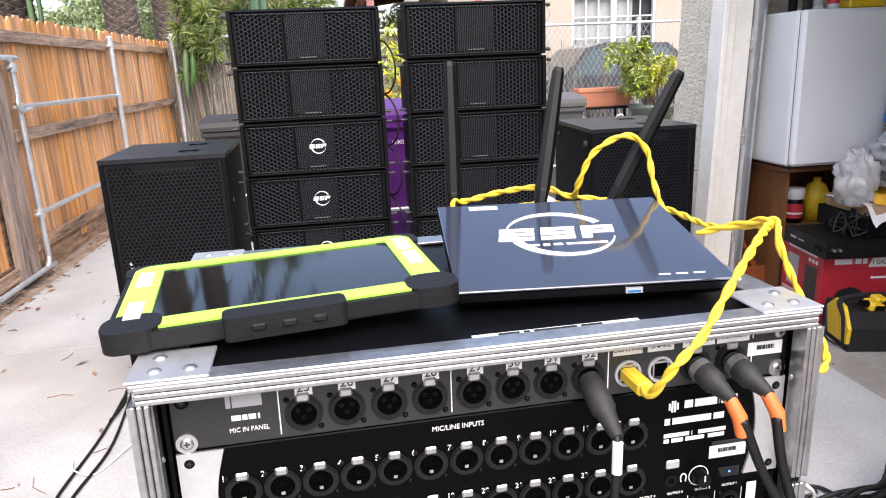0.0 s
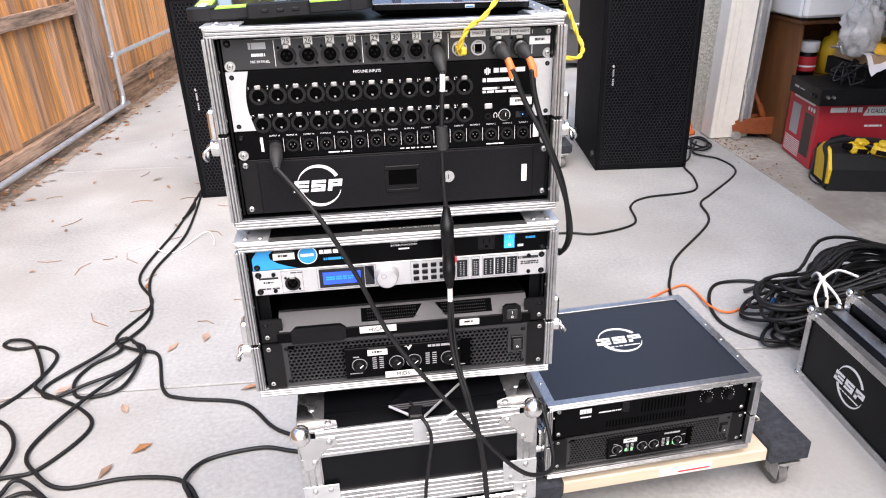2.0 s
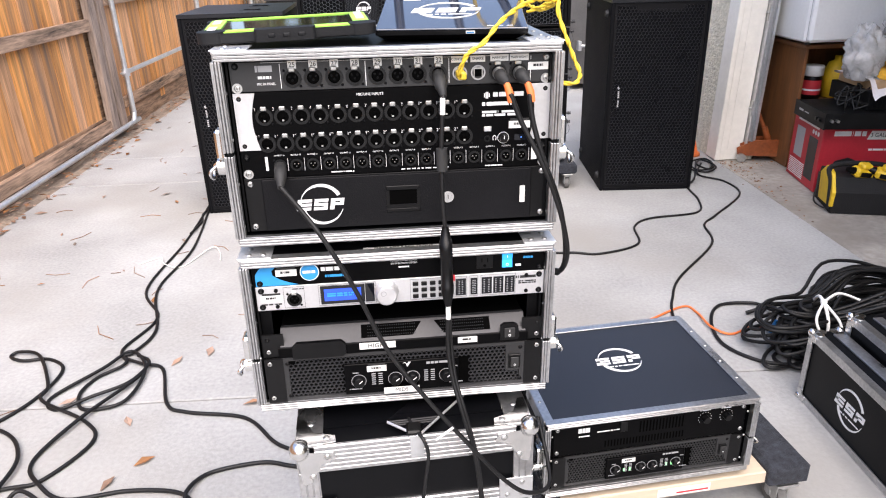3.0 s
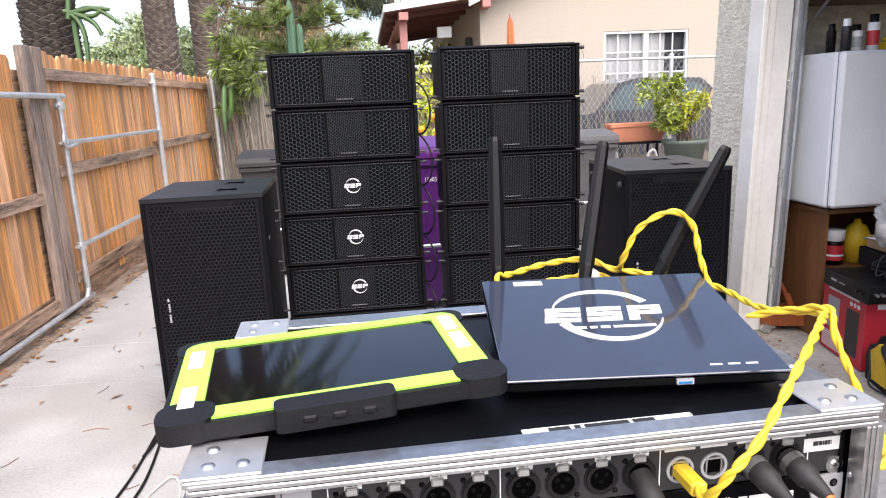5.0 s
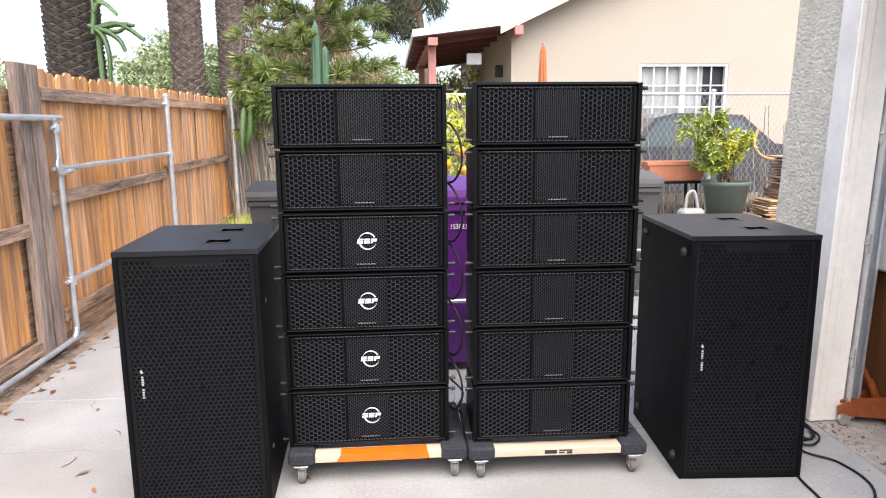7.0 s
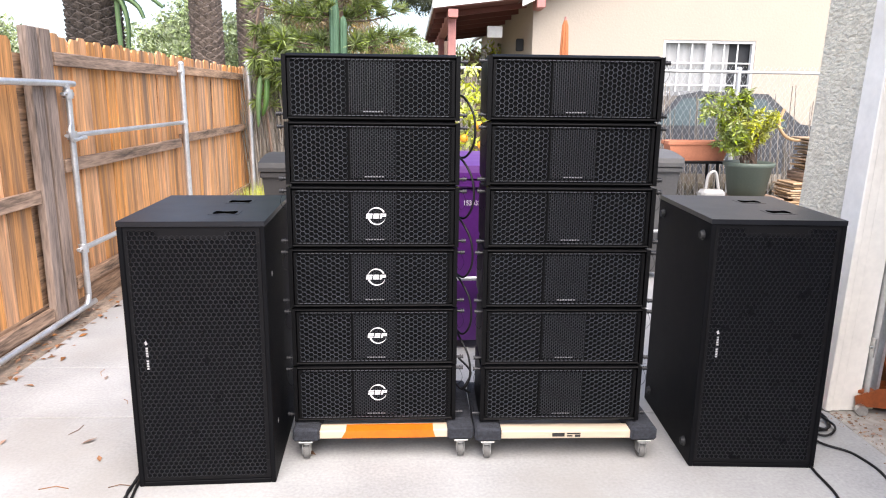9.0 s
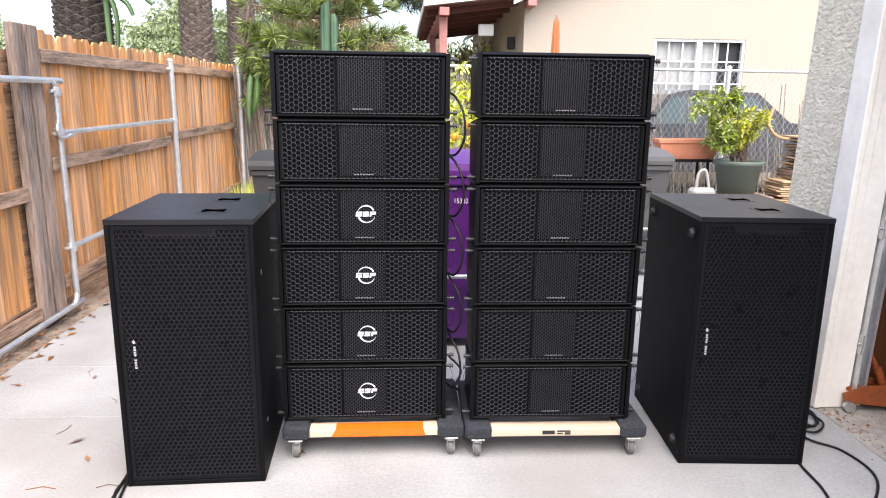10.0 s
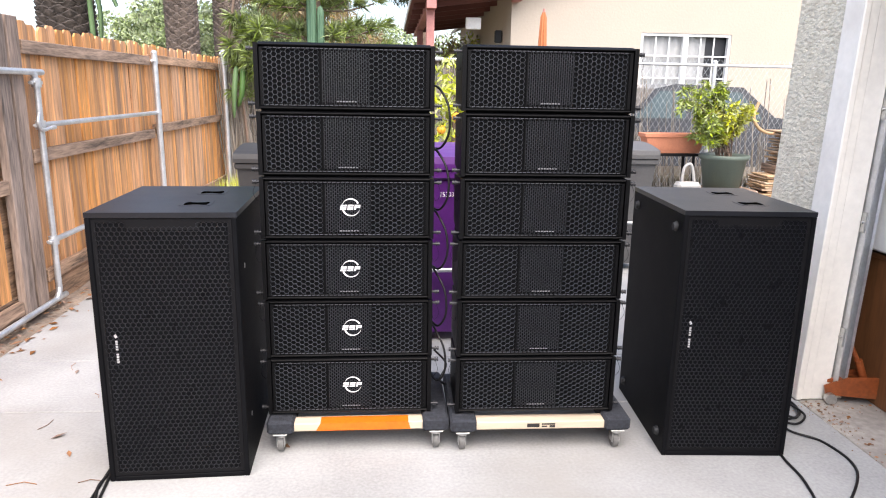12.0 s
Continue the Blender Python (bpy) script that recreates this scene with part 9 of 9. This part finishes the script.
k.box(-b - 0.015, b + 0.015, -d - 0.015, -d + 0.015, 0.215, 0.27, 0.006)
k.box(-b - 0.015, b + 0.015, d - 0.015, d + 0.015, 0.215, 0.27, 0.006)
k.box(-b - 0.015, -b + 0.015, -d + 0.015, d - 0.015, 0.215, 0.27, 0.006)
k.box(b - 0.015, b + 0.015, -d + 0.015, d - 0.015, 0.215, 0.27, 0.006)
part("rim", k, "terracotta", pl)
part("soil", Kit().box(-b + 0.016, b - 0.016, -d + 0.016, d - 0.016, 0.20, 0.245), "soil", pl)
gp = thing("potted_shrub", (5.47, 10.75, 0.30), "yellow green leafy shrub in a round green pot", "potted plant")
part("pot", Kit().lathe((0, 0, 0), [(0.001, 0), (0.235, 0.0), (0.295, 0.39), (0.322, 0.395), (0.332, 0.45), (0.310, 0.455), (0.300, 0.41)], 32), "potgreen", gp, "green plastic pot")
part("soil", Kit().lathe((0, 0, 0), [(0.300, 0.40), (0.001, 0.42)], 28), "soil", gp)
rnd = random.Random(17)
low, high = Kit(), Kit()
for i in range(44):
    a = rnd.uniform(0, 6.28)
    if i % 3:
        dx, h, dy = rnd.uniform(-0.42, 0.22), rnd.uniform(0.22, 0.72), rnd.uniform(-0.32, 0.25)
    else:
        dx, h, dy = rnd.uniform(-0.78, -0.08), rnd.uniform(0.45, 0.98), rnd.uniform(-0.25, 0.25)
    pts = spline([(0.10 * math.cos(a), 0.08 * math.sin(a), 0.41), (dx * 0.45, dy * 0.45, 0.43 + h * 0.72), (dx * 0.85, dy * 0.9, 0.43 + h), (dx, dy, 0.43 + h * rnd.uniform(0.78, 1.0))], 6)
    part("stem", Kit().tube(pts, 0.005, 4), "bark", gp)
    green = high if dx < -0.30 + 0.15 * rnd.random() or h > 0.72 else low
    for q in pts[len(pts) // 3:]:
        for _ in range(8):
            d = Vector((rnd.uniform(-1, 1), rnd.uniform(-1, 1), rnd.uniform(-1.1, 0.35))).normalized()
            s = d.cross(Vector((rnd.uniform(-1, 1), rnd.uniform(-1, 1), 1))).normalized()
            L = rnd.uniform(0.06, 0.135)
            n = d.cross(s) * L * 0.15
            c = q + Vector((rnd.uniform(-0.03, 0.03), rnd.uniform(-0.03, 0.03), rnd.uniform(-0.03, 0.03)))
            green.add([c, c + d * L * 0.45 + s * L * 0.13 + n, c + d * L, c + d * L * 0.45 - s * L * 0.13 + n], [(0, 1, 2, 3)])
tagged(part("foliage", low, "leafyellow", gp, "yellowish lower leaves"), kind="stuff")
tagged(part("foliage", high, "leafmid", gp, "greener upper leaves"), kind="stuff")
single("pot_stand", Kit().box(5.2, 5.85, 10.45, 11.05, 0, 0.298, 0.01), "oldwood", "weathered wooden crate under the green pot", "crate")
wcn = thing("watering_can", (4.86, 10.45, 0.0), "pale plastic watering can", "watering can")
part("body", Kit().box(-0.16, 0.16, -0.1, 0.1, 0.0, 0.42, 0.04), "paleplastic", wcn)
part("handle", Kit().tube(spline([(-0.08, 0, 0.42), (-0.06, 0, 0.60), (0.03, 0, 0.64), (0.09, 0, 0.42)], 6), 0.02, 8), "paleplastic", wcn)
single("hose", Kit().tube(spline([(5.95, 10.9, 1.45), (5.88, 10.85, 1.25), (5.95, 10.8, 1.10), (6.12, 10.8, 1.04), (6.3, 10.85, 1.06)], 8), 0.022, 8), "card", "beige hose curled over the stacked boards", "hose")
for j, (z0, n, x0) in enumerate(((0.0, 16, 6.02), (0.62, 12, 6.22))):
    rnd = random.Random(60 + j)
    if j == 1:
        single("crate", Kit().box(6.2, 6.75, 10.6, 11.1, 0.50, 0.617, 0.01).box(6.25, 6.7, 10.65, 11.05, 0, 0.5), "oldwood", "old wooden crate under flattened cardboard", "crate")
    for i in range(n):
        z = z0 + i * (0.031 if j == 0 else 0.040)
        w = rnd.uniform(0.42, 0.58)
        single("flattened_carton", Kit().box(0, w, 0, 0.45, 0, 0.022, 0.004), "paper", "flattened brown cardboard in an uneven stack", "cardboard", "stacked flattened cartons", at=(x0 + rnd.uniform(-0.06, 0.06), 10.6 + rnd.uniform(-0.03, 0.03), z), rz=rnd.uniform(-7, 7))
# citrus bush between the arrays
cb = thing("citrus_bush", (1.55, 8.6, 0), "green citrus bush with ripe orange fruit", "bush")
rnd = random.Random(19)
k = Kit()
for c, r in (((0, 0, 1.25), (0.5, 0.4, 0.35)), ((0.1, 0, 1.6), (0.35, 0.3, 0.3)), ((-0.2, 0.1, 0.9), (0.4, 0.4, 0.4)), ((0.3, 0, 0.9), (0.4, 0.4, 0.4))):
    leaves(k, rnd, 420, c, r, 0.095, 0.45, 0.2)
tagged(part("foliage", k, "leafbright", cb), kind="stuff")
part("stem", Kit().tube([(0, 0, 0), (0.03, 0, 0.7), (0.05, 0, 1.5)], 0.03, 8), "bark", cb)
for x, z in ((0.10, 1.24), (0.02, 1.30), (-0.12, 1.18), (0.2, 1.40), (0.05, 1.12)):
    part("fruit", Kit().ball((x, -0.38, z), 0.042, 12, 8), "fruit", cb, "round orange fruit")

# parked car beyond the fence
car = thing("car", (4.3, 13.0, 0), "dark parked car seen through the fence", "car")
prof = [(0.0, 0.35), (0.0, 0.95), (0.15, 1.08), (0.55, 1.12), (1.0, 1.62), (1.35, 1.70), (2.5, 1.66), (3.1, 1.18), (4.1, 1.06), (4.35, 0.85), (4.4, 0.35)]
part("body", Kit().prism(prof[::-1], 0, 1.7), "carpaint", car)
part("window", Kit().prism([(0.68, 1.14), (1.55, 1.14), (1.55, 1.60), (1.08, 1.58)], -0.006, 0.0), "carglass", car)
part("window", Kit().prism([(1.63, 1.14), (2.9, 1.14), (2.45, 1.58), (1.63, 1.60)], -0.006, 0.0), "carglass", car)
for x in (0.8, 3.5):
    w = part("wheel", Kit().cyl((x, -0.02, 0.32), (x, 0.2, 0.32), 0.32, 28), "rubber", car)
    part("rim", Kit().cyl((x, -0.03, 0.32), (x, -0.021, 0.32), 0.20, 20), "panelsilver", w)
